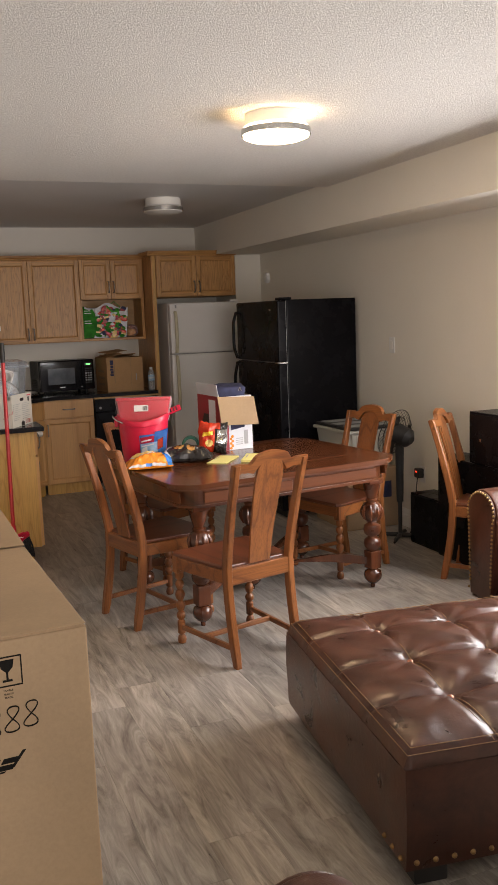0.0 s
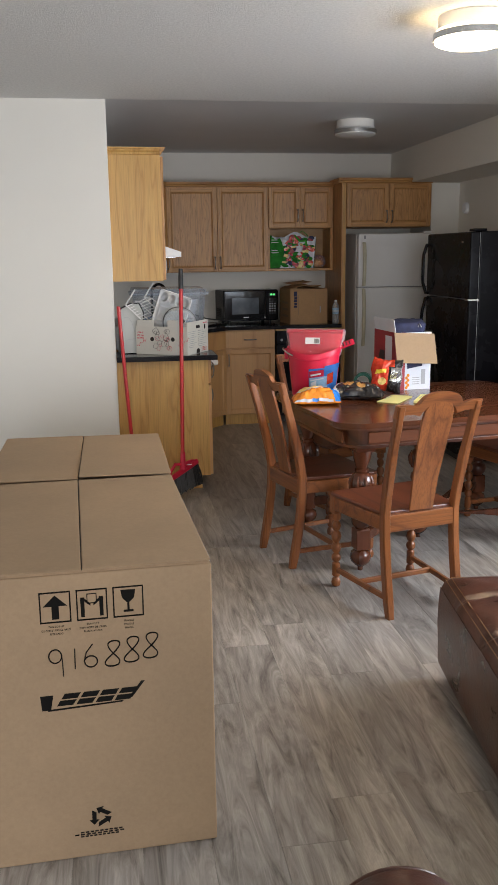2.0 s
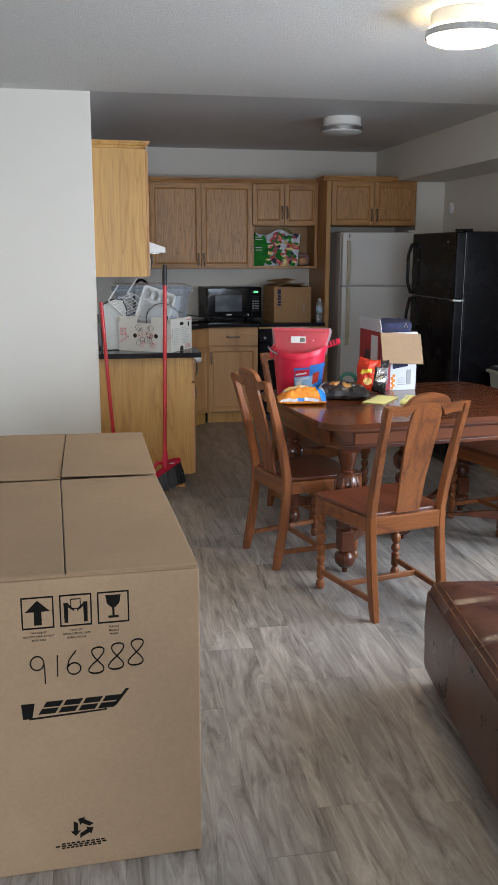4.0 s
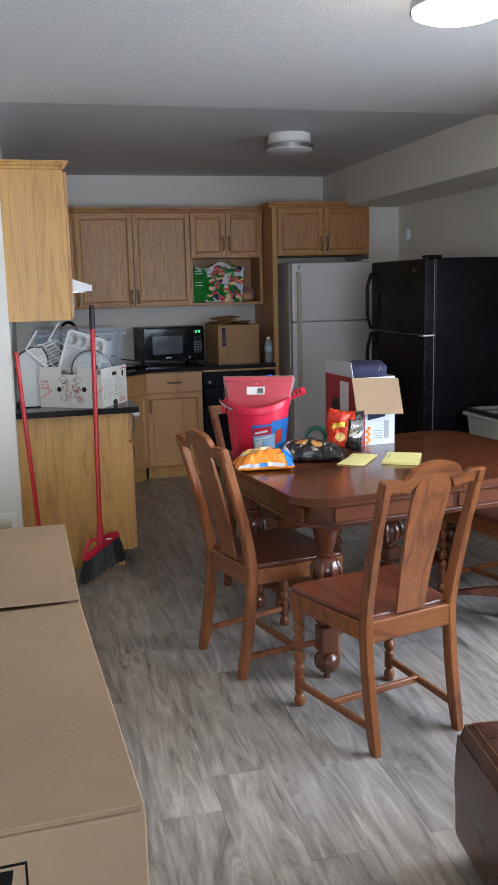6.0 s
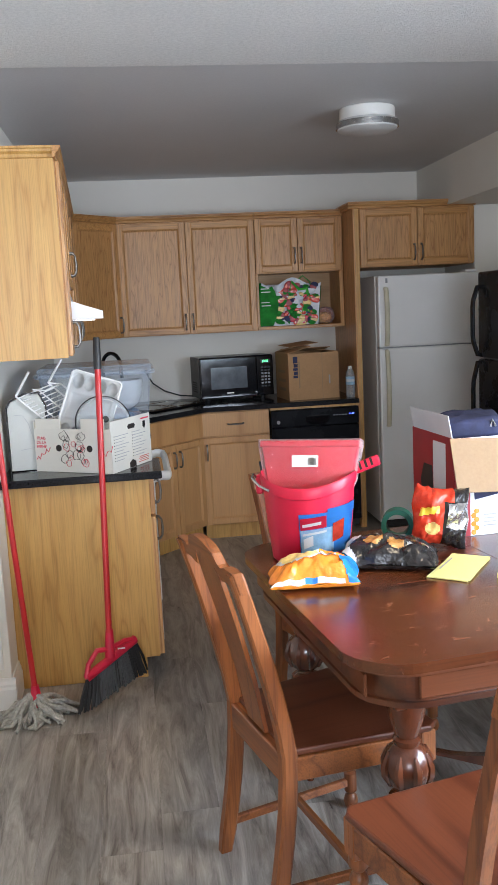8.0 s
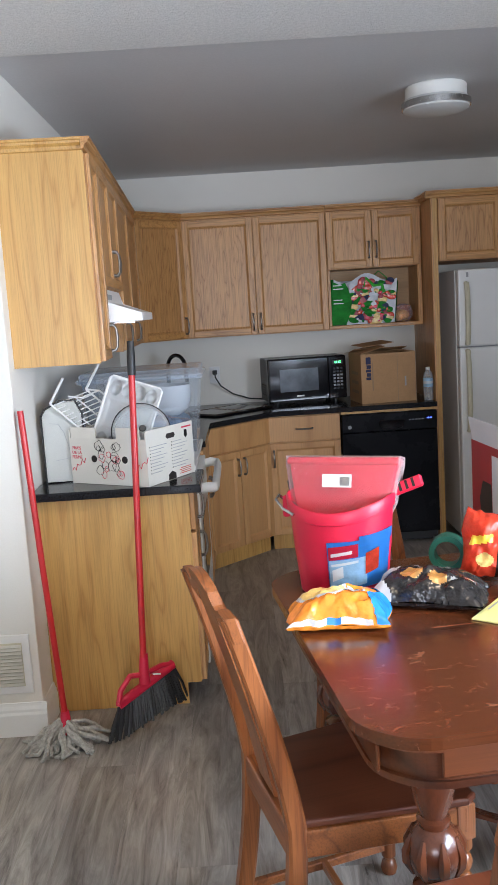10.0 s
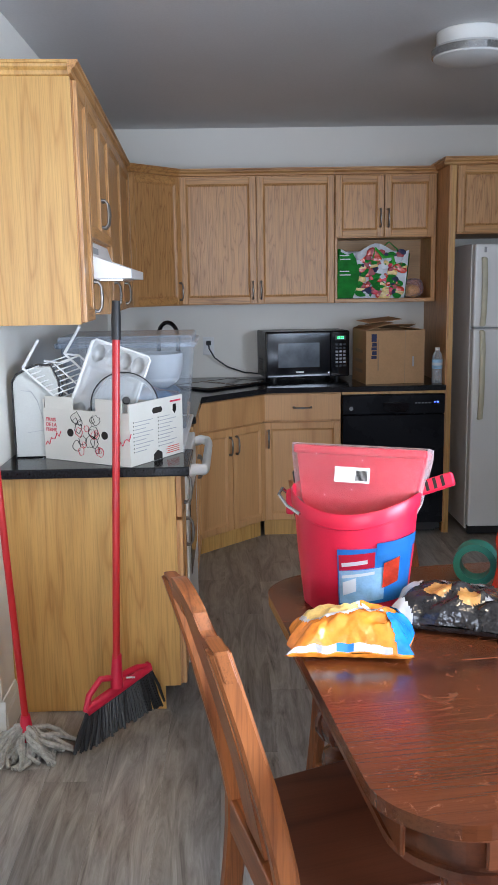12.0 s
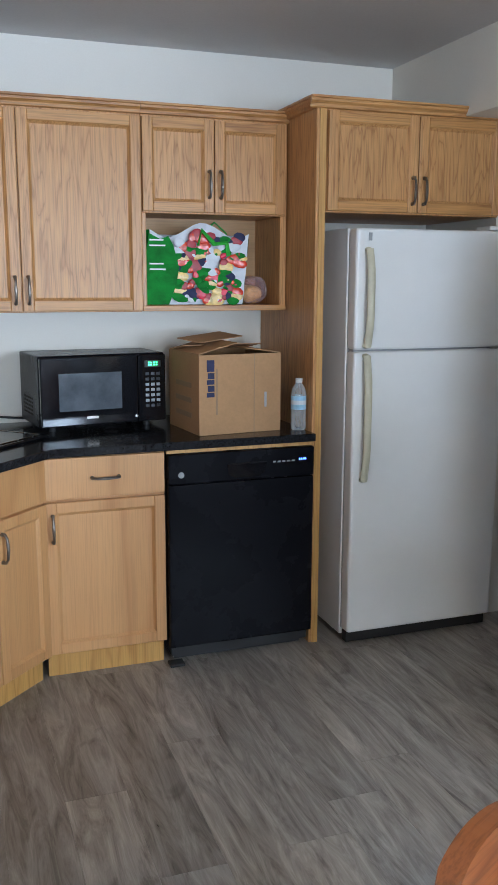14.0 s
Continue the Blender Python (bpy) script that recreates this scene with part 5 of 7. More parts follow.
def dining_chair(m, label):
    """A chair that looks along +y; the origin lies on the floor between the back feet."""
    c = thing("dining_chair", label, "chair", m, "chairs round the dining table")
    wb, wf, d, sz = 0.175, 0.225, 0.41, 0.445

    def back_y(z):
        return 0.055 * math.sin(min(1, z / 0.45) * math.pi / 2) if z < 0.45 else 0.055 - 0.125 * ((z - 0.45) / 0.5) ** 1.25
    for s in (-1, 1):
        pts = [(s * (wb + 0.012 * max(0, z - 0.45) * 2), back_y(z), z, 0.82 if z < 0.02 else 1.0 if z < 0.75 else 0.88) for z in (0.0, 0.06, 0.14, 0.22, 0.30, 0.38, 0.45, 0.53, 0.61, 0.69, 0.77, 0.85, 0.91, 0.934)]
        part("back_post", square_post(pts, 0.036, 0.042), M_CHERRY, c)
    # crest rail with an arched middle
    n, top, low = 32, [], []
    for i in range(n + 1):
        q = -1 + 2 * i / n
        x = q * (wb + 0.03)
        arch = math.sqrt(max(0, 1 - (q / 0.50) ** 2)) if abs(q) < 0.50 else 0
        up = 0.940 + 0.046 * arch - 0.012 * math.exp(-((abs(q) - 0.57) / 0.07) ** 2) * (abs(q) > 0.48)
        dn = 0.892 + 0.052 * (math.sqrt(max(0, 1 - (q / 0.42) ** 2)) if abs(q) < 0.42 else 0) + 0.008 * math.cos(q * 9) * (abs(q) > 0.42)
        top.append((x, up))
        low.append((x, min(dn, up - 0.028)))
    bm = prism(top + low[::-1], -0.013, 0.013, "y", 0.004)
    for v in bm.verts:
        v.co.y += back_y(v.co.z) + 0.002
    part("crest_rail", bm, M_CHERRYX, c)
    # splat
    outline = [(-0.058, 0.455), (0.058, 0.455), (0.062, 0.60), (0.070, 0.75), (0.074, 0.86), (0.070, 0.905), (0.055, 0.932), (0.028, 0.948), (-0.028, 0.948), (-0.055, 0.932), (-0.070, 0.905), (-0.074, 0.86), (-0.070, 0.75), (-0.062, 0.60)]
    for nm, k, y0, y1 in (("splat", 1.0, -0.006, 0.006), ("splat_panel", 0.80, 0.0063, 0.009)):
        bm = prism([(x * k, 0.455 + (z - 0.455) * (1 if k == 1 else 0.955) + (0 if k == 1 else 0.012)) for x, z in outline], y0, y1, "y", 0.0015)
        bmesh.ops.bisect_plane(bm, geom=bm.verts[:] + bm.edges[:] + bm.faces[:], plane_co=(0, 0, 0.62), plane_no=(0, 0, 1))
        bmesh.ops.bisect_plane(bm, geom=bm.verts[:] + bm.edges[:] + bm.faces[:], plane_co=(0, 0, 0.78), plane_no=(0, 0, 1))
        for v in bm.verts:
            v.co.y += back_y(v.co.z) - 0.004
        part(nm, bm, M_CHERRY, c)
    # seat
    y0, y1 = 0.045, 0.045 + d
    part("back_rail", bar((-wb, y0 + 0.005, sz - 0.035), (wb, y0 + 0.005, sz - 0.035), 0.026, 0.075), M_CHERRYX, c)
    part("front_rail", bar((-wf + 0.015, y1 - 0.012, sz - 0.035), (wf - 0.015, y1 - 0.012, sz - 0.035), 0.024, 0.062), M_CHERRYX, c)
    for s in (-1, 1):
        part("side_rail", bar((s * wb, y0 + 0.01, sz - 0.035), (s * (wf - 0.008), y1 - 0.02, sz - 0.035), 0.024, 0.062), M_CHERRYX, c)
        part("front_leg", lathe(BOBBIN, 16, (s * (wf - 0.02), y1 - 0.025, 0)), M_CHERRY, c, smooth=True)
        part("leg_block", box(s * (wf - 0.02) - 0.023, s * (wf - 0.02) + 0.023, y1 - 0.048, y1 - 0.002, 0.36, sz, 0.003), M_CHERRY, c)
        part("side_stretcher", bar((s * wb, 0.012, 0.085), (s * (wf - 0.02), y1 - 0.025, 0.085), 0.018, 0.024), M_CHERRYX, c)
    part("cross_stretcher", bar((-(wb + wf) / 2 + 0.01, 0.24, 0.086), ((wb + wf) / 2 - 0.01, 0.24, 0.086), 0.018, 0.024), M_CHERRYX, c)
    seat = prism([(-wb - 0.004, y0 + 0.015), (wb + 0.004, y0 + 0.015), (wf + 0.006, y1 - 0.02), (wf - 0.012, y1 + 0.006), (-wf + 0.012, y1 + 0.006), (-wf - 0.006, y1 - 0.02)], sz - 0.003, sz + 0.016, "z", 0.006)
    part("seat", seat, M_SEAT, c, "dark worn seat panel")
    return c


def facing(x, y, fx, fy):
    return pose(x, y, 0, 0, 0, math.degrees(math.atan2(-fx, fy)))


chair = dining_chair(facing(1.763, 3.700, -0.24, 0.97), "carved cherry-wood dining chair with a worn seat")
copy_thing(chair, facing(1.262, 4.513, 0.966, 0.26))
copy_thing(chair, facing(2.975, 4.94, -0.95, -0.28))
tagged(copy_thing(chair, facing(3.29, 4.457, 0.65, -0.76)), "carved cherry-wood dining chair turned away from the table")
copy_thing(chair, facing(1.652, 5.522, 0.46, -0.888))

# ---- dining table ----
table = thing("dining_table", "old mahogany extension dining table with thick turned legs", "table", pose(2.088, 4.700, 0, 0, 0, 7.8))
TA, TB, TZ = 0.684, 0.537, 0.77


def clipped(a, b, c, r, n=5):
    """A rectangle whose corners are cut at a slant and then rounded."""
    pts = []
    raw = [(a - c, -b), (a, -b + c), (a, b - c), (a - c, b), (-a + c, b), (-a, b - c), (-a, -b + c), (-a + c, -b)]
    for i, p in enumerate(raw):
        p0, p1, p2 = Vector(raw[i - 1]), Vector(p), Vector(raw[(i + 1) % len(raw)])
        u, w = (p0 - p1).normalized() * r, (p2 - p1).normalized() * r
        for k in range(n + 1):
            t = k / n
            q = (p1 + u) * (1 - t) ** 2 + p1 * 2 * t * (1 - t) + (p1 + w) * t ** 2
            pts.append((q.x, q.y))
    return pts


for k, (x0, x1) in enumerate(((-TA, -0.004), (0.004, TA))):
    poly = clipped(TA, TB, 0.085, 0.054)
    bm = prism(poly, TZ - 0.024, TZ, "z", 0.005)
    cut = -0.0012 if k == 0 else 0.0012
    bmesh.ops.bisect_plane(bm, geom=bm.verts[:] + bm.edges[:] + bm.faces[:], plane_co=(cut, 0, 0), plane_no=(1 if k == 0 else -1, 0, 0), clear_outer=True)
    bmesh.ops.holes_fill(bm, edges=[e for e in bm.edges if e.is_boundary])
    part("tabletop", bm, M_TABLE, table, "scratched glossy mahogany top half")
part("edge_moulding", prism(clipped(TA - 0.012, TB - 0.012, 0.085, 0.054), TZ - 0.036, TZ - 0.0245, "z", 0.003), M_TABLEV, table)
AP = clipped(TA - 0.05, TB - 0.05, 0.085, 0.054)
part("apron", prism(AP, TZ - 0.125, TZ - 0.0365, "z", 0.002), M_TABLEV, table, "panelled apron")
part("apron_bead", prism(clipped(TA - 0.043, TB - 0.043, 0.085, 0.054), TZ - 0.128, TZ - 0.114, "z", 0.005), M_TABLEV, table)
for s in (-1, 1):
    for x0, x1 in ((-0.53, -0.015), (0.015, 0.53)):
        part("apron_panel", box(x0, x1, s * (TB - 0.047) - 0.004, s * (TB - 0.047) + 0.004, TZ - 0.106, TZ - 0.05, 0.003), M_TABLEV, table)
    part("apron_panel", box(s * (TA - 0.047) - 0.004, s * (TA - 0.047) + 0.004, -0.44, 0.44, TZ - 0.106, TZ - 0.05, 0.003), M_TABLEV, table)
TURN_LEG = [(0.012, 0.0), (0.014, 0.02), (0.03, 0.03), (0.048, 0.05), (0.053, 0.072), (0.046, 0.096), (0.028, 0.108), (0.024, 0.114)]
UPPER = [(0.026, 0.215), (0.030, 0.222), (0.046, 0.24), (0.050, 0.262), (0.044, 0.284), (0.027, 0.296), (0.026, 0.302), (0.044, 0.315), (0.051, 0.34), (0.046, 0.366), (0.027, 0.378), (0.026, 0.384),
         (0.046, 0.40), (0.057, 0.43), (0.058, 0.45), (0.048, 0.485), (0.031, 0.50), (0.034, 0.508), (0.034, 0.515), (0.027, 0.521), (0.030, 0.53), (0.040, 0.56), (0.049, 0.60), (0.051, 0.61)]
LEGS = [(x, sy * 0.375) for x in (-0.51, 0.585) for sy in (-1, 1)]
for lx, ly in LEGS + [(0, 0)]:
    leg = part("leg", lathe(UPPER, 24, (lx, ly, 0)), M_TLEG, table, "dark bulbous turned leg", True)
    part("leg_foot", lathe(TURN_LEG, 24, (lx, ly, 0)), M_TLEG, leg, smooth=True)
    part("leg_block", box(lx - 0.036, lx + 0.036, ly - 0.036, ly + 0.036, 0.112, 0.217, 0.006, 2), M_TLEG, leg)
    part("leg_head", box(lx - 0.05, lx + 0.05, ly - 0.05, ly + 0.05, 0.608, TZ - 0.1255, 0.004), M_TLEG, leg)
    for k in range(8):
        a = 2 * math.pi * k / 8
        part("carved_lobe", tube([(lx + r * math.cos(a), ly + r * math.sin(a), z) for r, z in ((0.044, 0.40), (0.056, 0.43), (0.057, 0.452), (0.046, 0.486))], [0.006, 0.012, 0.012, 0.004], 6), M_TLEG, leg, "", True)
for lx, ly in LEGS:
    d = Vector((-lx, -ly)).normalized()
    n = Vector((-d.y, d.x))
    a, b = Vector((lx, ly)) + d * 0.036, -d * 0.036
    bm = bmesh.new()
    rows = []
    for i in range(13):
        q = i / 12
        p = a.lerp(b, q)
        zt, zb = 0.18 + 0.018 * math.sin(q * math.pi * 2), 0.135 + 0.022 * math.sin(q * math.pi)
        rows.append([bm.verts.new((p.x + n.x * s * 0.014, p.y + n.y * s * 0.014, z)) for s, z in ((-1, zb), (1, zb), (1, zt), (-1, zt))])
    for r0, r1 in zip(rows, rows[1:]):
        for i in range(4):
            bm.faces.new((r0[i], r0[(i + 1) % 4], r1[(i + 1) % 4], r1[i]))
    bm.faces.new(rows[0])
    bm.faces.new(rows[-1])
    part("stretcher", bm, M_TLEG, table, "wavy low stretcher")

# ---- leather ottoman ----
ott = thing("ottoman", "large tufted brown leather ottoman with brass nailheads", "ottoman", pose(1.461, 2.03, 0, 0, 0, -7.6))
OU, OV, OZ = 1.155, 1.108, 0.385
GU, GV = [0.0, 0.285, 0.578, 0.87, OU], [0.0, 0.30, 0.592, 0.888, OV]
BUTTONS = [(u, v) for u in GU[1:-1] for v in GV[1:-1]]
N = 84
bm = bmesh.new()
grid = []
for i in range(N + 1):
    row = []
    for j in range(N + 1):
        u, v = OU * i / N, OV * j / N
        e = min(u, OU - u, v, OV - v)
        z = OZ + 0.040 * (1 - math.exp(-e / 0.10))
        dl = min([abs(u - g) for g in GU[1:-1]] + [abs(v - g) for g in GV[1:-1]])
        z -= 0.010 * math.exp(-(dl / 0.014) ** 2)
        db, bu, bv = min((math.hypot(u - a, v - b), a, b) for a, b in BUTTONS)
        z -= 0.035 * math.exp(-db / 0.055)
        z += 0.006 * noise.noise((u * 7, v * 7, 0)) + 0.002 * noise.noise((u * 21, v * 21, 5)) + 0.008 * math.exp(-db / 0.09) * math.sin(9 * math.atan2(v - bv, u - bu) + 5 * noise.noise((u * 3, v * 3, 4)))
        z -= 0.035 * (1 - math.sqrt(1 - (1 - min(e, 0.04) / 0.04) ** 2))
        if e < 0.0001:
            z = OZ - 0.035
        row.append(bm.verts.new((u, v, z)))
    grid.append(row)
for i in range(N):
    for j in range(N):
        bm.faces.new((grid[i][j], grid[i + 1][j], grid[i + 1][j + 1], grid[i][j + 1]))
part("top_cushion", bm, M_LEATHER, ott, "buttoned leather top", True)
bm = bmesh.new()
K = 20
loop = [(OU * i / K, 0, 0, -1) for i in range(K)] + [(OU, OV * i / K, 1, 0) for i in range(K)] + [(OU - OU * i / K, OV, 0, 1) for i in range(K)] + [(0, OV - OV * i / K, -1, 0) for i in range(K)]
rings = []
for z in (0.052, 0.075, 0.14, 0.22, 0.29, 0.325, 0.34, OZ - 0.035):
    ring = []
    for x, y, nx, ny in loop:
        k = 0.006 * math.sin((z - 0.05) / 0.33 * math.pi) + 0.004 * noise.noise((x * 5, y * 5, z * 12)) * (0.08 < z < 0.36) - (0.003 if z < 0.06 else 0)
        ring.append(bm.verts.new((x + nx * k, y + ny * k, z)))
    rings.append(ring)
for r0, r1 in zip(rings, rings[1:]):
    for i in range(len(loop)):
        bm.faces.new((r0[i], r0[(i + 1) % len(loop)], r1[(i + 1) % len(loop)], r1[i]))
bm.faces.new(rings[0])
part("side_cover", bm, M_LEATHER, ott, "plain leather sides", True)
for o in (0.014, 0.030):
    zs = OZ - 0.035 * (1 - math.sqrt(1 - (1 - o / 0.04) ** 2)) + 0.040 * (1 - math.exp(-o / 0.10)) + 0.002
    part("stitching", tube([(o, o, zs), (OU - o, o, zs), (OU - o, OV - o, zs), (o, OV - o, zs), (o, o, zs)], 0.0015, 6), M_THREAD, ott, "tan edge stitching")
for g in GU[1:-1]:
    for dx in (-0.009, 0.009):
        part("stitching", tube([(g + dx, v, OZ + 0.0385 * (1 - math.exp(-min(v, OV - v, g, OU - g) / 0.10)) - 0.0055 - 0.034 * math.exp(-min(math.hypot(g + dx - a, v - b) for a, b in BUTTONS) / 0.055)) for v in [OV * i / 60 for i in range(1, 60)]], 0.0012, 4), M_THREAD, ott, "tan double stitching")
for a, b in BUTTONS:
    part("button", lathe([(0.013, 0.0), (0.0125, 0.004), (0.008, 0.008), (0.002, 0.0095)], 14, (a, b, OZ + 0.0)), M_COPPER, ott, "copper-toned button", True)
for k in range(20):
    for x, y, nx, ny in ((0.03 + k * 0.0565, 0, 0, -1),) + (((0, 0.03 + k * 0.056, -1, 0),) if k < 3 else ()):
        bm = bmesh.new()
        bmesh.ops.create_icosphere(bm, subdivisions=2, radius=0.0085, matrix=Matrix.Translation((x + nx * 0.002, y + ny * 0.002, 0.078)))
        part("nailhead", bm, M_BRASS, ott, "", True)
for x in (0.05, OU - 0.13):
    for y in (0.03, OV - 0.11):
        part("foot", box(x - 0.02, x + 0.08, y - 0.02, y + 0.06, 0, 0.053, 0.004), M_BLACKMAT, ott)


# ---- leather seats ----
def rolled_arm(parent, x, y0, y1, r, zc, nails):
    """A padded arm along y with a round top, its front panel at y1 edged with nailheads."""
    prof = [(x - r * 0.78, 0.06)] + [(x + r * math.cos(a), zc + r * math.sin(a)) for a in [math.pi * 1.12 - i * math.pi * 1.24 / 20 for i in range(21)]] + [(x + r * 0.78, 0.06)]
    arm = part("arm", prism(prof, y0, y1 - 0.012, "y", 0.012), M_LEATHER, parent, "rolled leather arm", True)
    part("arm_front", prism([(x + (px - x) * 0.93, zc + (pz - zc) * 0.95) for px, pz in prof], y1 - 0.013, y1, "y", 0.006), M_LEATHER, arm, "arm front panel", True)
    for i in range(len(prof) - 1 if nails else 0):
        a, b = Vector(prof[i]), Vector(prof[i + 1])
        for k in range(max(1, round((b - a).length / 0.024))):
            p = a.lerp(b, k / max(1, round((b - a).length / 0.024)))
            p = Vector((x, zc)) + (p - Vector((x, zc))) * 0.88 if p.y > 0.1 else p + Vector((0, 0.03))
            bm = bmesh.new()
            bmesh.ops.create_icosphere(bm, subdivisions=1, radius=0.0075, matrix=Matrix.Translation((p.x, y1 + 0.001, p.y)))
            part("nailhead", bm, M_BRASS, arm, "", True)
    return arm


def sofa(label, cat, m, width, depth, zc, r):
    """Looks along +y; x runs over the width, y = depth is the front."""
    s = thing("sofa" if width > 1.3 else "armchair", label, cat, m, "leather seats")
    part("base", box(0.06, width - 0.06, 0.04, depth - 0.06, 0.06, 0.30, 0.02, 3), M_LEATHER, s, smooth=True)
    part("backrest", box(0.10, width - 0.10, 0.0, 0.24, 0.10, 0.86, 0.07, 5), M_LEATHER, s, "padded leather backrest", True)
    n = max(1, round((width - 2 * r) / 0.65))
    w = (width - 4 * r) / n
    for i in range(n):
        part("seat_cushion", box(2 * r + i * w + 0.004, 2 * r + (i + 1) * w - 0.004, 0.22, depth - 0.03, 0.30, 0.46, 0.05, 5), M_LEATHER, s, "leather seat cushion", True)
    for x in (r, width - r):
        rolled_arm(s, x, 0.05, depth, r, zc, width > 1.3)
    for x in (0.1, width - 0.1):
        for y in (0.08, depth - 0.1):
            part("foot", lathe([(0.022, 0), (0.03, 0.06)], 12, (x, y, 0)), M_BLACKMAT, s)
    return s


sofa("dark brown leather armchair with rounded padded arms", "armchair", pose(0.745, 0.54, 0), 0.98, 0.89, 0.48, 0.128)
sofa("brown leather sofa with brass nailhead arm fronts", "sofa", pose(3.62, 2.03, 0, 0, 0, 90), 1.86, 0.63, 0.53, 0.12)

# ---- large cartons ----
def big_carton(m, label, d, printed):
    c = thing("cardboard_box", label, "box", m, "large cardboard cartons")
    w, h = 0.64, 0.795
    h = h if printed else h - 0.004
    part("body", box(0, w, 0, d, 0, h - 0.0125, 0.004, 2), M_CARD, c)
    part("flap_shadow_gap", box(0.006, w - 0.006, 0.006, d - 0.006, h - 0.0124, h - 0.0056, 0), M_CARDEDGE, c, "recess under the flaps")
    for x0, x1 in ((0.002, w / 2 - 0.0015), (w / 2 + 0.0015, w - 0.002)):
        bm = box(x0, x1, 0.002, d - 0.002, h - 0.0055, h - 0.001, 0.002)
        lift = 0.0 if printed else (1.0 if x0 > 0.1 else 0.35)
        part("top_flap", moved(bm, Matrix.Translation((0, d, h)) @ pose(0, 0, 0, -1.0 * lift, 0.4 * lift, 0) @ Matrix.Translation((0, -d, -h))), M_CARD, c, "closed top flap")
    part("flap_gap", box(w / 2 - 0.0014, w / 2 + 0.0014, 0.004, d - 0.004, h - 0.0058, h - 0.004, 0), M_DARKGAP, c, "dark gap between the flaps")
    if not printed:
        return c
    F = -0.0008

    def ink(nm, poly, label=""):
        if nm == "maker_mark":
            poly = [(0.191 + (x - 0.175) * 0.95, 0.413 + (z - 0.385) * 0.66) for x, z in poly]
        elif nm in ("recycling_mark", "small_print"):
            poly = [(x - 0.017, z + 0.023) for x, z in poly]
        else:
            poly = [(0.200 + (x - 0.162) * 0.88, 0.648 + (z - 0.636) * 0.94) for x, z in poly]
        part(nm, prism([(x + 0.014, z + 0.012) for x, z in poly], F - 0.0004, -0.0001, "y"), M_INK, c, label)

    def frame_square(x, z, s, t=0.004):
        for a, b, e, f in ((x, x + s, z, z + t), (x, x + s, z + s - t, z + s), (x, x + t, z + t, z + s - t), (x + s - t, x + s, z + t, z + s - t)):
            ink("printed_frame", [(a, e), (b, e), (b, f), (a, f)])
    zi, s = 0.636, 0.086
    for x in (0.162, 0.263, 0.364):
        frame_square(x, zi, s)
    ink("arrow_mark", [(0.195, 0.646), (0.215, 0.646), (0.215, 0.682), (0.238, 0.682), (0.205, 0.712), (0.172, 0.682), (0.195, 0.682)], "black upward arrow")
    frame_square(0.292, 0.682, 0.028, 0.0025)
    for sx in (-1, 1):
        x = 0.306 + sx * 0.026
        ink("lift_mark", [(x - 0.005, 0.646), (x + 0.005, 0.646), (x + 0.006, 0.70), (x - 0.006, 0.70)])
        ink("lift_mark", [(x - 0.006 * sx, 0.688), (x - 0.022 * sx, 0.676), (x - 0.022 * sx, 0.682), (x - 0.006 * sx, 0.697)])
    ink("glass_mark", [(0.386, 0.712), (0.428, 0.712), (0.424, 0.69), (0.412, 0.678), (0.402, 0.678), (0.390, 0.69)], "black goblet mark")
    ink("glass_mark", [(0.404, 0.656), (0.410, 0.656), (0.410, 0.679), (0.404, 0.679)])
    ink("glass_mark", [(0.393, 0.650), (0.421, 0.650), (0.421, 0.656), (0.393, 0.656)])
    for x, lines in ((0.205, ("THIS SIDE UP", "CE COTE VERS LE HAUT", "ESTE LADO")), (0.306, ("TEAM LIFT", "DEMANDEZ DE L'AIDE", "BUSCA AYUDA")), (0.407, ("FRAGILE", "FRAGILE", "FRAGIL"))):
        for k, t in enumerate(lines):
            lettering("printed_words", t, 0.0066, Matrix.Translation((0.214 + (x - 0.162) * 0.88, F, 0.648 - k * 0.0095)) @ pose(0, 0, 0, 90), M_INK, c)
    # handwritten number, as pen strokes
    z0, x0 = 0.524, 0.205

    def loop_pts(cx, cz, a, b, t0=0.0, t1=6.6, n=18):
        return [(cx + a * math.cos(t0 + (t1 - t0) * i / n), F, cz + b * math.sin(t0 + (t1 - t0) * i / n)) for i in range(n + 1)]

    def pen(pts):
        part("handwritten_number", tube([(0.497 - (0.497 - x) * 0.92, y, z + 0.006) for x, y, z in pts], 0.0040, 5, 0.4), M_INK, c, "handwritten 916888")
    pen(loop_pts(x0 + 0.018, z0 + 0.042, 0.017, 0.018, 0.3) + [(x0 + 0.036, F, z0 + 0.03), (x0 + 0.037, F, z0 - 0.012)])
    pen([(x0 + 0.07, F, z0 + 0.058), (x0 + 0.069, F, z0 + 0.004)])
    pen([(x0 + 0.118, F, z0 + 0.066), (x0 + 0.10, F, z0 + 0.045), (x0 + 0.094, F, z0 + 0.022)] + loop_pts(x0 + 0.112, z0 + 0.02, 0.017, 0.015, 3.1, 9.0))
    for k in range(3):
        cx, cz = x0 + 0.172 + k * 0.052, z0 + 0.026 + 0.006 * k
        pts = []
        for i in range(29):
            q = 2 * math.pi * i / 28
            pts.append((cx + 0.019 * math.sin(2 * q) * (1.05 if math.cos(q) < 0 else 0.85) + 0.004 * math.cos(q), F, cz + 0.034 * math.cos(q) + 0.010))
        pen(pts)
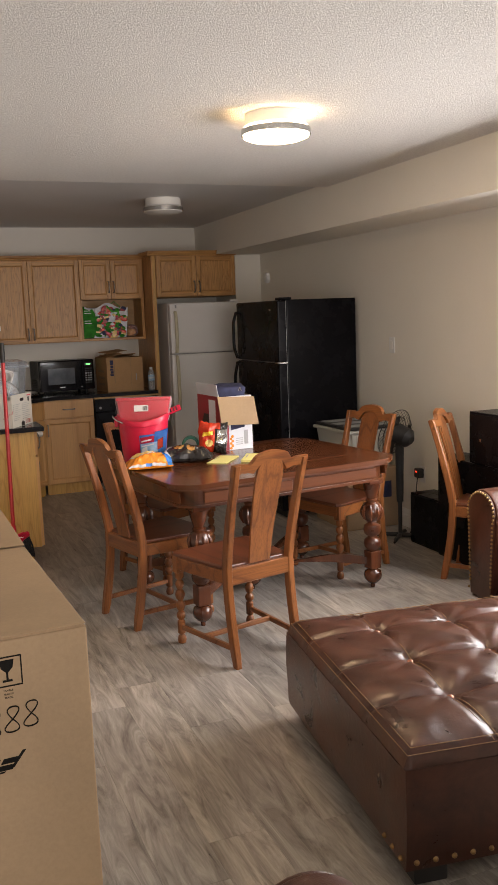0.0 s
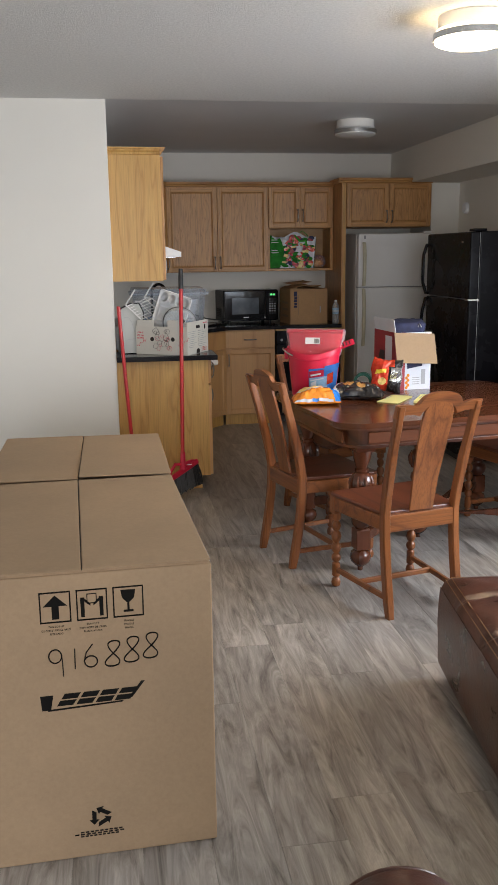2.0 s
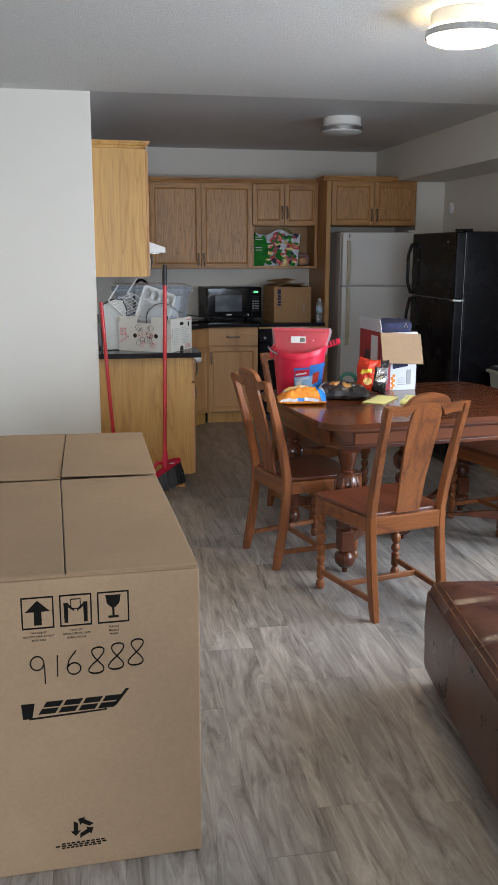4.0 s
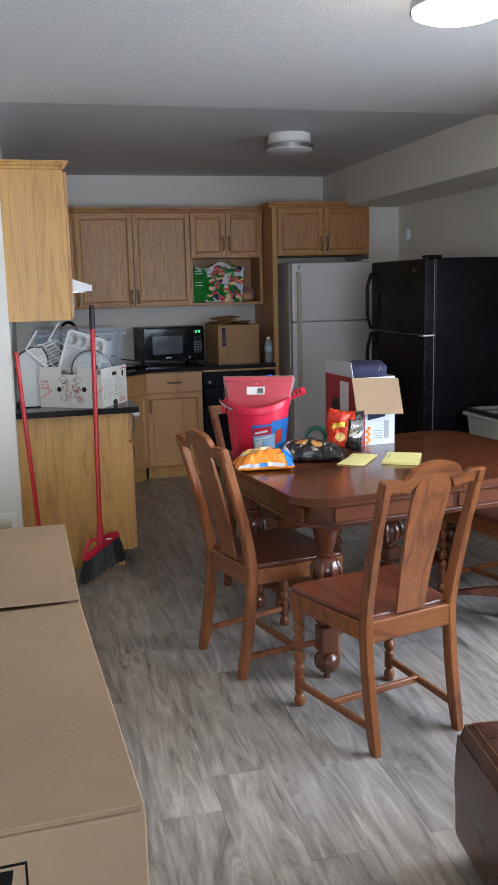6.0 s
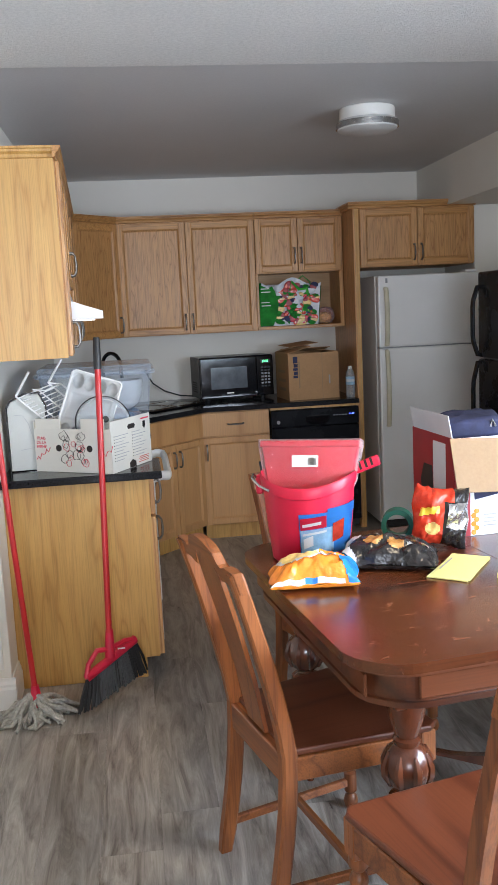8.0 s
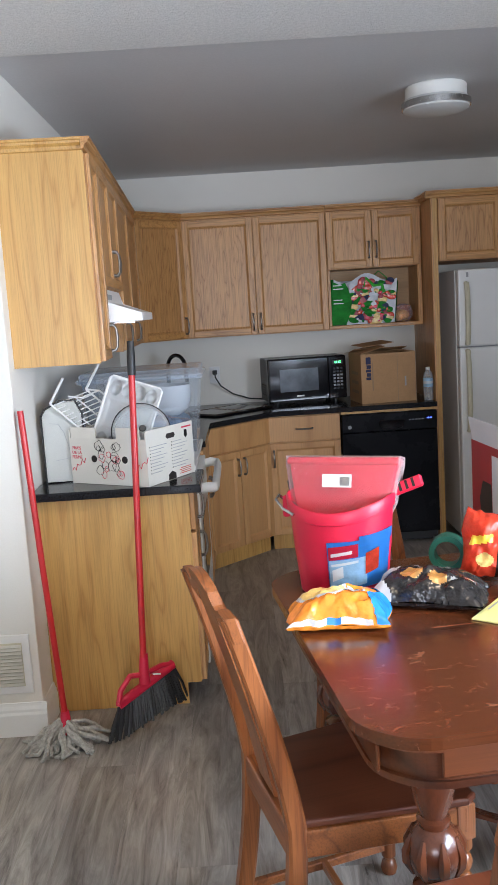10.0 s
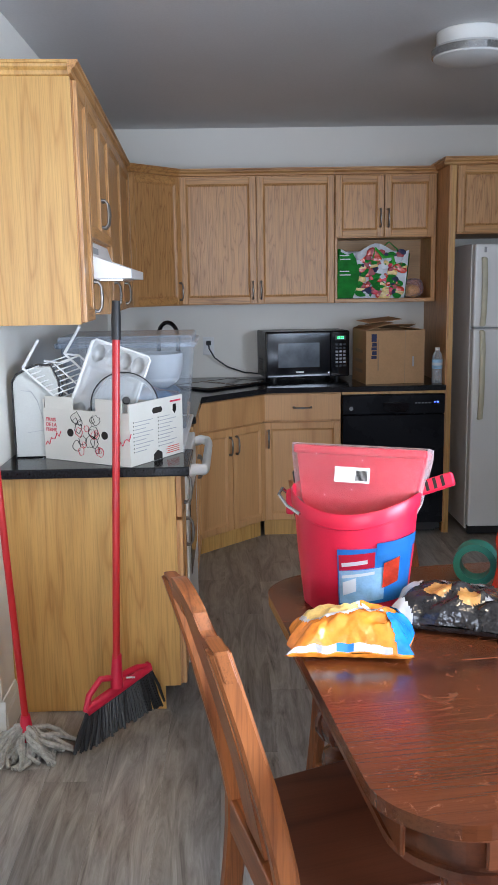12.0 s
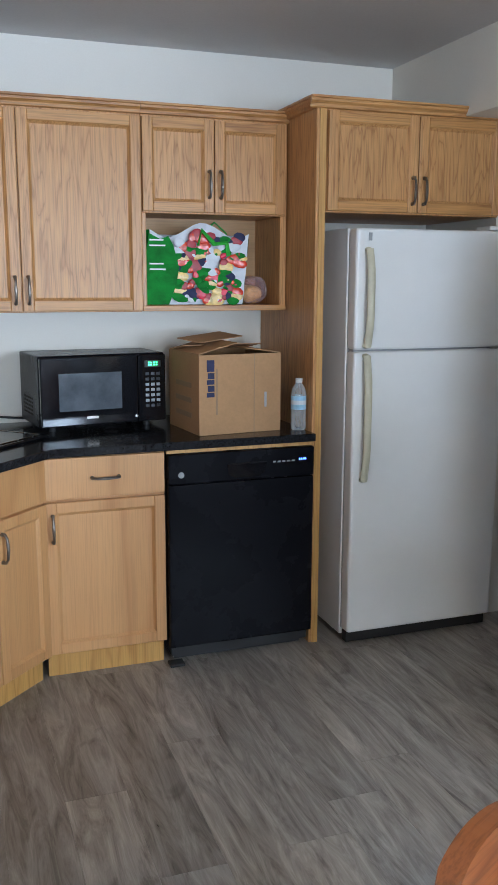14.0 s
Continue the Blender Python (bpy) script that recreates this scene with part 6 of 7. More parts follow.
    # maker's mark as slanted bars
    for x in (0.212, 0.262, 0.312, 0.362):
        for lo, hi in ((0.404, 0.425), (0.431, 0.452)):
            ink("maker_mark", [(x + (lo - 0.40) * 0.45, lo), (x + 0.042 + (lo - 0.40) * 0.45, lo), (x + 0.042 + (hi - 0.40) * 0.45, hi), (x + (hi - 0.40) * 0.45, hi)])
    ink("maker_mark", [(0.175, 0.39), (0.198, 0.39), (0.206, 0.45), (0.172, 0.45)])
    ink("maker_mark", [(0.190, 0.385), (0.385, 0.395), (0.388, 0.401), (0.190, 0.392)])
    ink("maker_mark", [(0.402, 0.41), (0.411, 0.41), (0.446, 0.474), (0.436, 0.474)])
    # recycling mark: three bent arrows
    for k in range(3):
        a = 2 * math.pi * k / 3 + 0.5
        R = Matrix.Rotation(a, 2)
        poly = [R @ Vector(p) for p in ((-0.020, -0.022), (0.008, -0.022), (0.008, -0.029), (0.022, -0.0165), (0.008, -0.004), (0.008, -0.011), (-0.013, -0.011))]
        ink("recycling_mark", [(0.338 + p.x, 0.078 + p.y) for p in poly])
    for k, (a, b) in enumerate(((0.285, 0.395), (0.27, 0.40), (0.285, 0.385))):
        for j in range(9):
            xa = a + (b - a) * j / 9
            ink("small_print", [(xa, 0.036 - k * 0.006), (xa + (b - a) / 9 * 0.75, 0.036 - k * 0.006), (xa + (b - a) / 9 * 0.75, 0.0395 - k * 0.006), (xa, 0.0395 - k * 0.006)])
    return c


big_carton(pose(0.054, 2.318, 0, 0, 0, 2.6), "tall brown carton with black printed handling marks", 0.885, True)
big_carton(pose(0.014, 3.232, 0, 0, 0, 0.4), "plain tall brown carton with closed flaps", 0.77, False)

# ---- on the dining table ----
TT = TZ + 0.001
bucket = thing("bucket", "red plastic bucket with a wire handle and a blue paper label", "bucket", pose(1.552, 4.945, TT, 0, 0, -25))
n = 40


def oval(r, z, squash=0.84, lip=0.0):
    return [(r * math.cos(2 * math.pi * i / n) + lip * max(0, math.cos(2 * math.pi * i / n)) ** 6, squash * r * math.sin(2 * math.pi * i / n), z - 0.034 * (r > 0.14) * math.sin(2 * math.pi * i / n) ** 2) for i in range(n)]


bm = bmesh.new()
rings = [[bm.verts.new(p) for p in oval(r, z)] for r, z in ((0.112, 0.0), (0.119, 0.006), (0.133, 0.13), (0.141, 0.238), (0.1465, 0.241), (0.149, 0.268), (0.145, 0.274), (0.1405, 0.266), (0.127, 0.13), (0.111, 0.012))]
for r0, r1 in zip(rings, rings[1:]):
    for i in range(n):
        bm.faces.new((r0[i], r0[(i + 1) % n], r1[(i + 1) % n], r1[i]))
bm.faces.new(rings[0])
bm.faces.new(rings[-1])
part("tub", bm, M_RED, bucket, "red plastic tub", True)
part("handle", tube([(-0.150, 0.0, 0.235), (-0.166, -0.03, 0.265), (-0.156, -0.075, 0.262), (-0.125, -0.105, 0.245), (-0.09, -0.118, 0.232)], 0.004, 6), M_STEEL, bucket, "bent wire handle", True)
part("handle_lug", box(-0.162, -0.142, -0.022, 0.022, 0.20, 0.26, 0.006, 2), M_RED, bucket)


def patch(r0, a0, a1, z0, z1, slope, squash=0.84, k=10, off=0.004):
    """A sheet bent round the bucket's side."""
    bm = bmesh.new()
    rows = []
    for z in (z0, (z0 + z1) / 2, z1):
        rr = 0.120 + (z - 0.006) * 0.112 + off
        rows.append([bm.verts.new((rr * math.cos(a), squash * rr * math.sin(a), z + slope * i)) for i, a in [(i, a0 + (a1 - a0) * i / k) for i in range(k + 1)]])
    for u, w in zip(rows, rows[1:]):
        for i in range(k):
            bm.faces.new((u[i], u[i + 1], w[i + 1], w[i]))
    bmesh.ops.solidify(bm, geom=bm.faces, thickness=0.0008)
    return bm


A0 = -1.60
part("label", patch(0, A0, A0 + 1.440, 0.0313, 0.1613, 0.0014), M_BLUE, bucket, "blue paper label", True)
part("label_flap", patch(0, A0 + 0.62, A0 + 1.50, 0.150, 0.178, 0.0012, off=0.0045), M_BLUE, bucket, "loose upper corner of the label", True)
part("label_field", patch(0, A0 + 0.024, A0 + 0.792, 0.0359, 0.1118, 0.0012, off=0.0055), M_LBLUE, bucket, "pale blue field", True)
part("label_band", patch(0, A0 + 0.024, A0 + 0.600, 0.1129, 0.1486, 0.0010, off=0.0055), M_RED, bucket, "red brand band", True)
part("label_mark", patch(0, A0 + 0.072, A0 + 0.480, 0.1222, 0.1313, 0.0010, off=0.007), M_WHITE, bucket, "white brand mark", True)
part("label_words", patch(0, A0 + 0.072, A0 + 0.600, 0.0957, 0.1026, 0.0012, off=0.007), M_WHITE, bucket, "white lettering line", True)
part("label_seal", patch(0, A0 + 0.084, A0 + 0.300, 0.0554, 0.0865, 0.0012, off=0.007), M_WHITE, bucket, "round white seal", True)
part("label_picture", patch(0, A0 + 0.744, A0 + 1.056, 0.0750, 0.1325, 0.0012, off=0.007), M_REDFOIL, bucket, "red product picture", True)
wr = thing("mop_wringer", "red plastic wringer sealed in clear film, standing in the bucket", "wringer", pose(1.550, 4.935, TT + 0.080, -14, 0, -22) @ Matrix.Diagonal((0.9, 1, 1.0, 1)))
OUT = [(-0.165, 0.275), (0.165, 0.275), (0.165, 0.255), (0.145, 0.16), (0.10, 0.08), (0.04, 0.04), (-0.04, 0.04), (-0.10, 0.08), (-0.145, 0.16), (-0.165, 0.255)]
part("funnel", prism(OUT, -0.03, 0.03, "y", 0.008), M_RED, wr, "red funnel", True)
part("funnel_rim", box(-0.172, 0.172, -0.038, 0.038, 0.262, 0.282, 0.006, 2), M_RED, wr)
part("film", prism([(x * 1.07, 0.03 + (z - 0.04) * 1.09) for x, z in OUT], -0.044, 0.044, "y", 0.01), M_FILM, wr, "loose clear film", True)
part("sticker", box(-0.055, 0.035, -0.0465, -0.0452, 0.20, 0.235, 0), M_WHITE, wr, "white bar code sticker")
for i in range(10):
    part("bar_code", box(0.0 + i * 0.003, 0.0016 + i * 0.003, -0.0474, -0.0466, 0.205, 0.228, 0), M_INK, wr)
part("dark_blade", moved(box(-0.006, 0.006, -0.010, 0.010, 0.0, 0.125, 0.003), pose(-0.150, 0.012, 0.10, 0, -14, 0)), M_BLACKMAT, wr, "black plastic blade")
clip = part("clip", moved(box(0.0, 0.12, -0.012, 0.012, -0.016, 0.016, 0.004), pose(0.12, 0.01, 0.185, 0, -20, 0)), M_RED, wr, "red notched clip")
for i in range(3):
    part("notch", moved(box(0.05 + i * 0.02, 0.058 + i * 0.02, -0.0135, -0.0122, -0.01, 0.014, 0), pose(0.12, 0.01, 0.185, 0, -20, 0)), M_DARKGAP, clip)


def creases(rng, ku, kv):
    """A field of flat facets over -1..1 in both directions: random heights on a grid, joined by triangles."""
    g = [[rng.uniform(-1, 1) for _ in range(kv + 2)] for _ in range(ku + 2)]

    def at(u, v):
        a, b = (u + 1) / 2 * ku, (v + 1) / 2 * kv
        i, j = min(int(a), ku - 1), min(int(b), kv - 1)
        a, b = a - i, b - j
        if a > b:
            return g[i][j] + (g[i + 1][j] - g[i][j]) * a + (g[i + 1][j + 1] - g[i + 1][j]) * b
        return g[i][j] + (g[i][j + 1] - g[i][j]) * b + (g[i + 1][j + 1] - g[i][j + 1]) * a
    return at


def pouch(w, d, h, seed, amp, keep=None, lift=0.0):
    """A slack pillow bag with sharp folds, flat below; keep picks the part of its upper side to build."""
    rng = random.Random(seed)
    c1, c2, c3 = creases(rng, 6, 5), creases(rng, 13, 10), creases(rng, 25, 19)
    nu, nv = 60, 44
    bm = bmesh.new()

    def vert(i, j, up):
        u, v = -1 + 2 * i / nu, -1 + 2 * j / nv
        f = (max(0, 1 - abs(u) ** 2.8) * max(0, 1 - abs(v) ** 2.4)) ** 0.6
        x = w / 2 * u + 0.05 * w * c1(v, u) * abs(u)
        y = d / 2 * v * (1 - 0.14 * (1 - u * u)) + 0.022 * d * c2(u, -v) * abs(v)
        k = amp * (c1(u, v) + 0.55 * c2(u, v) + 0.22 * c3(u, v))
        z = 0.22 * h + (0.78 * h * f + k * (0.35 + 0.65 * f) if up else -0.21 * h * f ** 0.5)
        return bm.verts.new((x, y, max(0.001, z) + (lift if up else 0)))
    for up in ((True, False) if keep is None else (True,)):
        g = [[vert(i, j, up) for j in range(nv + 1)] for i in range(nu + 1)]
        for i in range(nu):
            for j in range(nv):
                if keep is None or keep(-1 + 2 * (i + 0.5) / nu, -1 + 2 * (j + 0.5) / nv):
                    bm.faces.new((g[i][j], g[i + 1][j], g[i + 1][j + 1], g[i][j + 1]))
    bmesh.ops.delete(bm, geom=[v for v in bm.verts if not v.link_faces], context="VERTS")
    bmesh.ops.remove_doubles(bm, verts=bm.verts, dist=0.0002)
    return bm


def snack(label, m, w, d, h, seed, amp, mat, extras):
    b = thing("chip_bag", label, "bag", m)
    part("foil", pouch(w, d, h, seed, amp), mat, b, "", True)
    for k, (nm, mm, lab, test) in enumerate(extras):
        part(nm, pouch(w, d, h, seed, amp, test, 0.0012 + 0.0006 * k), mm, b, lab, True)
    return b


def blot(cu, cv, ru, rv, lo=0.0, hi=1.0):
    return lambda u, v: lo <= ((u - cu) / ru) ** 2 + ((v - cv) / rv) ** 2 < hi


def bars(u0, u1, v0, v1):
    return lambda u, v: u0 < u < u1 and v0 < v - 0.25 * (u - u0) < v1


snack("crumpled orange chip bag with a cream picture and blue ends", pose(1.508, 4.690, TT, 0, 0, -6), 0.245, 0.165, 0.082, 4, 0.011, M_ORANGE,
      [("picture", M_CREAM, "cream picture of chips", blot(-0.32, 0.12, 0.46, 0.50)),
       ("picture_edge", M_WRAP, "white ring round the picture", blot(-0.32, 0.12, 0.46, 0.50, 1.0, 1.28)),
       ("white_band", M_WRAP, "white band along the lower edge", lambda u, v: v < -0.955 and u < 0.7),
       ("blue_print", M_BLUE, "blue print on the band", lambda u, v: v < -0.96 and -0.25 < u < 0.02),
       ("white_print", M_WRAP, "white lettering bar", bars(0.20, 0.52, 0.10, 0.30)),
       ("white_print", M_WRAP, "white lettering bar", bars(0.24, 0.56, -0.22, -0.04)),
       ("blue_end", M_BLUEFOIL, "blue bag end", lambda u, v: u > 0.66 + 0.10 * math.sin(5 * v))])
snack("crumpled black and gold chip bag lying on the table", pose(1.755, 4.795, TT, 0, 0, -20), 0.27, 0.17, 0.095, 9, 0.013, M_BLACKFOIL,
      [("gold_print", M_GOLD, "dull gold picture", blot(-0.30, -0.30, 0.20, 0.26)),
       ("gold_print", M_GOLD, "dull gold picture", blot(0.18, -0.50, 0.18, 0.24)),
       ("silver_fold", M_FOIL, "silver lettering bar", bars(-0.30, 0.40, 0.02, 0.15)),
       ("silver_fold", M_FOIL, "silver lettering bar", bars(-0.10, 0.55, 0.26, 0.38)),
       ("silver_fold", M_FOIL, "silver lettering bar", bars(0.42, 0.82, -0.55, -0.40)),
       ("white_end", M_WRAP, "white crumpled end", lambda u, v: u < -0.70 + 0.12 * math.sin(4 * v))])
snack("half-rolled red and silver chip bag standing up", pose(1.962, 4.945, TT + 0.098, 80, 6, -12), 0.165, 0.20, 0.085, 21, 0.011, M_BLACKFOIL,
      [("red_print", M_REDFOIL, "red printed field", lambda u, v: u < 0.08 + 0.35 * (v > 0.55)),
       ("yellow_mark", M_YELLOWPRINT, "yellow brand block", bars(-0.80, -0.10, -0.02, 0.24)),
       ("pale_picture", M_CREAM, "round pale picture", blot(-0.30, -0.42, 0.28, 0.22)),
       ("silver_fold", M_FOIL, "silver foil side", lambda u, v: u > 0.20 and -0.35 < v < 0.50)])
tape = thing("tape_roll", "roll of green tape standing on edge", "tape", pose(1.865, 5.06, TT + 0.052, 0, 0, -20))
bm = bmesh.new()
rr = [[bm.verts.new((r * math.cos(a), y, r * math.sin(a))) for a in [2 * math.pi * i / 32 for i in range(32)]] for r, y in ((0.052, -0.024), (0.052, 0.024), (0.036, 0.024), (0.036, -0.024))]
for k in range(4):
    for i in range(32):
        bm.faces.new((rr[k][i], rr[k][(i + 1) % 32], rr[(k + 1) % 4][(i + 1) % 32], rr[(k + 1) % 4][i]))
part("roll", bm, M_TEAL, tape, smooth=True)

# open appliance carton
tb = thing("appliance_box", "open printed appliance carton, red and white with a dark picture", "box", pose(2.045, 5.025, TT, 0, 0, 4))
carton(tb, 0.212, 0.34, 0.325, M_BOXWHITE)
part("red_front", box(0.0, 0.055, -0.0012, -0.0002, 0.0, 0.325, 0), M_BOXRED, tb, "dark red printed band")
part("red_side", box(-0.0012, -0.0002, 0.0, 0.34, 0.0, 0.325, 0), M_BOXRED, tb, "dark red printed side")
part("side_picture", box(-0.0024, -0.0014, 0.06, 0.16, 0.03, 0.30, 0), M_BOXWHITE, tb, "pale side picture")
part("side_picture", prism([(0.16, 0.06), (0.25, 0.06), (0.27, 0.15), (0.24, 0.21), (0.17, 0.21)], -0.0024, -0.0014, "x"), M_BLACKMAT, tb, "dark machine picture")
for i in range(6):
    part("food_picture", lathe([(0.009, -0.0024), (0.009, -0.0013)], 10, (0.066 + 0.010 * (i % 2), 0, 0.012 + 0.014 * (i // 1)), "y"), M_ORANGE, tb)
part("pan_picture", prism([(0.07, 0.12), (0.16, 0.135), (0.16, 0.15), (0.12, 0.165), (0.09, 0.165), (0.068, 0.15)], -0.0024, -0.0013, "y"), M_NAVY, tb, "dark pan picture")
part("machine_picture", box(0.155, 0.180, -0.0024, -0.0013, 0.03, 0.115, 0), M_GREYPLASTIC, tb, "grey machine picture")
for i in range(4):
    part("print_line", box(0.10, 0.145, -0.0024, -0.0013, 0.03 + i * 0.012, 0.034 + i * 0.012, 0), M_GREYPLASTIC, tb)
part("front_flap", moved(box(-0.015, 0.228, -0.003, 0.0, -0.178, 0.0, 0.001), pose(0, -0.002, 0.326, -24, 3, 0)), M_CARD, tb, "brown flap hanging open")
part("side_flap", moved(box(-0.003, 0.0, 0.01, 0.33, 0.0, 0.075, 0), pose(0.002, 0, 0.325, 0, -10, 0)), M_BOXWHITE, tb, "upright white side flap")
part("side_flap", moved(box(0.0, 0.003, 0.01, 0.33, -0.10, 0.0, 0), pose(0.212, 0, 0.325, 0, -20, 0)), M_CARD, tb)
nb = thing("cloth_bag", "dark navy soft bag stuffed into the carton top", "bag", pose(2.15, 5.19, TT + 0.30))
part("pouch", crumpled(0.20, 0.22, 0.085, 3.3, 16, 0.02, 0.5), M_NAVY, nb, smooth=True)
part("zip_pull", tube([(0.04, -0.115, 0.05), (0.045, -0.12, 0.075), (0.055, -0.12, 0.05)], 0.004, 6), M_STEEL, nb, "bright zip pull")
sh = thing("chip_sleeve", "tall red carton sleeve leaning inside the open box", "box", pose(2.07, 5.30, TT + 0.10, 0, 0, 5))
part("sleeve", box(-0.03, 0.06, -0.05, 0.05, 0, 0.26, 0.003), M_BOXRED, sh)
part("white_edge", box(-0.032, -0.030, -0.045, 0.045, 0.02, 0.262, 0), M_WHITE, sh)


def notepad(x, y, a, w, l, h, label):
    p = thing("notepad", label, "notepad", pose(x, y, TT, 0, 0, a))
    part("paper_block", box(-w / 2, w / 2, -l / 2, l / 2, 0, h, 0.0006), M_NOTE, p)
    part("top_sheet", moved(box(-w / 2, w / 2, -l / 2, l / 2, 0, 0.0006, 0), pose(0.003, 0.003, h + 0.0004, 0.6, 0, 2)), M_NOTE, p)
    part("pen_line", box(-w * 0.4, -w * 0.36, -l * 0.2, l * 0.3, h + 0.0024, h + 0.0028, 0), M_GREYPLASTIC, p)


notepad(1.94, 4.71, -38, 0.115, 0.235, 0.004, "flat yellow notepaper sheet on the table")
notepad(2.12, 4.645, -30, 0.15, 0.205, 0.012, "yellow note pad on the dining table")

# ---- beside the long wall ----
fan = thing("pedestal_fan", "black pedestal fan with a wire cage on cross feet", "fan", pose(3.43, 5.27, 0))
for k in range(4):
    a = math.pi / 4 + k * math.pi / 2
    part("foot_bar", tube([(0, 0, 0.025), (0.13 * math.cos(a), 0.13 * math.sin(a), 0.02), (0.17 * math.cos(a), 0.17 * math.sin(a), 0.008)], [0.016, 0.014, 0.008], 8), M_BLACKMAT, fan)
part("pole", tube([(0, 0, 0.02), (0, 0, 0.30)], 0.014, 10), M_BLACKMAT, fan, smooth=True)
part("column", tube([(0, 0, 0.26), (0, 0, 0.58), (-0.015, -0.03, 0.72)], [0.024, 0.03, 0.03], 12), M_BLACKMAT, fan, smooth=True)
part("motor", moved(lathe([(0.03, -0.12), (0.065, -0.09), (0.07, 0.0), (0.05, 0.02)], 20, axis="y"), pose(-0.03, -0.03, 0.74, 18, 0, 22)), M_BLACKMAT, fan, smooth=True)
FM2 = pose(0.02, 0.055, 0.72, 18, 0, 22)
for r in (0.17, 0.12, 0.07):
    part("cage_ring", moved(tube([(r * math.cos(a), 0.03 + 0.0 * r, r * math.sin(a)) for a in [2 * math.pi * i / 32 for i in range(33)]], 0.003, 5), FM2), M_BLACKMAT, fan)
for k in range(28):
    a = 2 * math.pi * k / 28
    part("cage_wire", moved(tube([(0.05 * math.cos(a), 0.05, 0.05 * math.sin(a)), (0.12 * math.cos(a), 0.045, 0.12 * math.sin(a)), (0.17 * math.cos(a), 0.03, 0.17 * math.sin(a)), (0.12 * math.cos(a), -0.03, 0.12 * math.sin(a)), (0.06 * math.cos(a), -0.05, 0.06 * math.sin(a))], 0.0016, 4), FM2), M_BLACKMAT, fan)
for k in range(3):
    a = 2 * math.pi * k / 3
    part("blade", moved(prism([(0.02 * math.cos(a), 0.02 * math.sin(a)), (0.14 * math.cos(a - 0.35), 0.14 * math.sin(a - 0.35)), (0.15 * math.cos(a), 0.15 * math.sin(a)), (0.14 * math.cos(a + 0.45), 0.14 * math.sin(a + 0.45))], -0.003, 0.003, "y"), FM2), M_BLACKMAT, fan)
lead = thing("power_cord", "black fan cord hanging from the wall outlet", "cord")
part("cable", tube([(XR - 0.05, 5.31, 0.42), (XR - 0.07, 5.30, 0.32), (XR - 0.06, 5.28, 0.2), (XR - 0.1, 5.30, 0.06), (3.52, 5.29, 0.01)], 0.004, 6), M_BLACKMAT, lead, "", True)

cbx = thing("cardboard_box", "brown carton standing under the grey tote", "box", pose(3.20, 5.60, 0))
part("body", box(0, 0.42, 0, 0.52, 0.0, 0.44, 0.004), M_CARD, cbx)
part("tape", box(-0.0012, -0.0002, 0.24, 0.29, 0.0, 0.44, 0), M_CARDEDGE, cbx)
part("dark_print", box(0.25, 0.36, -0.0012, -0.0002, 0.22, 0.34, 0), M_NAVY, cbx, "dark print block")
tote = thing("storage_tote", "pale grey plastic tote with a black lid", "storage tote", pose(3.41, 5.87, 0.441))
bm = bmesh.new()
rg = [[bm.verts.new((sx * a, sy * b, z)) for sx, sy in ((-1, -1), (1, -1), (1, 1), (-1, 1))] for a, b, z in ((0.17, 0.235, 0.0), (0.198, 0.268, 0.27))]
bm.faces.new(rg[0])
bm.faces.new(rg[1])
for i in range(4):
    bm.faces.new((rg[0][i], rg[0][(i + 1) % 4], rg[1][(i + 1) % 4], rg[1][i]))
bmesh.ops.bevel(bm, geom=[e for e in bm.edges if abs(e.verts[0].co.z - e.verts[1].co.z) > 0.1], offset=0.03, segments=3, affect="EDGES")
part("tub", bm, M_TOTE, tote, smooth=True)
for i in range(6):
    part("rib", box(-0.13 + i * 0.05, -0.115 + i * 0.05, -0.268, -0.25, 0.04, 0.25, 0.003), M_TOTE, tote)
part("rim", box(-0.21, 0.21, -0.28, 0.28, 0.262, 0.285, 0.008, 2), M_TOTE, tote)
part("lid", box(-0.195, 0.195, -0.265, 0.265, 0.286, 0.308, 0.008, 2), M_BLACKMAT, tote, "black lid")
for y in (-0.18, 0.0, 0.18):
    part("lid_rib", box(-0.17, 0.17, y - 0.05, y + 0.05, 0.3085, 0.314, 0.003), M_GREYPLASTIC, tote)

for nm, lab, x0, y0, y1, z0, z1 in (("storage_cube", "low black storage box on the floor", 3.44, 4.80, 5.15, 0.0, 0.345), ("storage_cube", "black storage box beside the wall", 3.42, 4.12, 4.79, 0.0, 0.65), ("safe", "black box with a small silver lock on the stacked storage", 3.42, 3.98, 4.46, 0.652, 0.96)):
    s = thing(nm, lab, "storage box")
    part("body", box(x0, 3.63, y0, y1, z0, z1, 0.004), M_BLACK, s)
    part("front_panel", box(x0 - 0.006, x0 - 0.0005, y0 + 0.008, y1 - 0.008, z0 + 0.012, z1 - 0.012, 0.002), M_BLACK, s)
    if nm == "safe":
        part("lock", lathe([(0.009, -0.012), (0.009, -0.006)], 14, (x0, y0 + 0.36, 0.80), "x"), M_STEEL, s, "small silver lock")

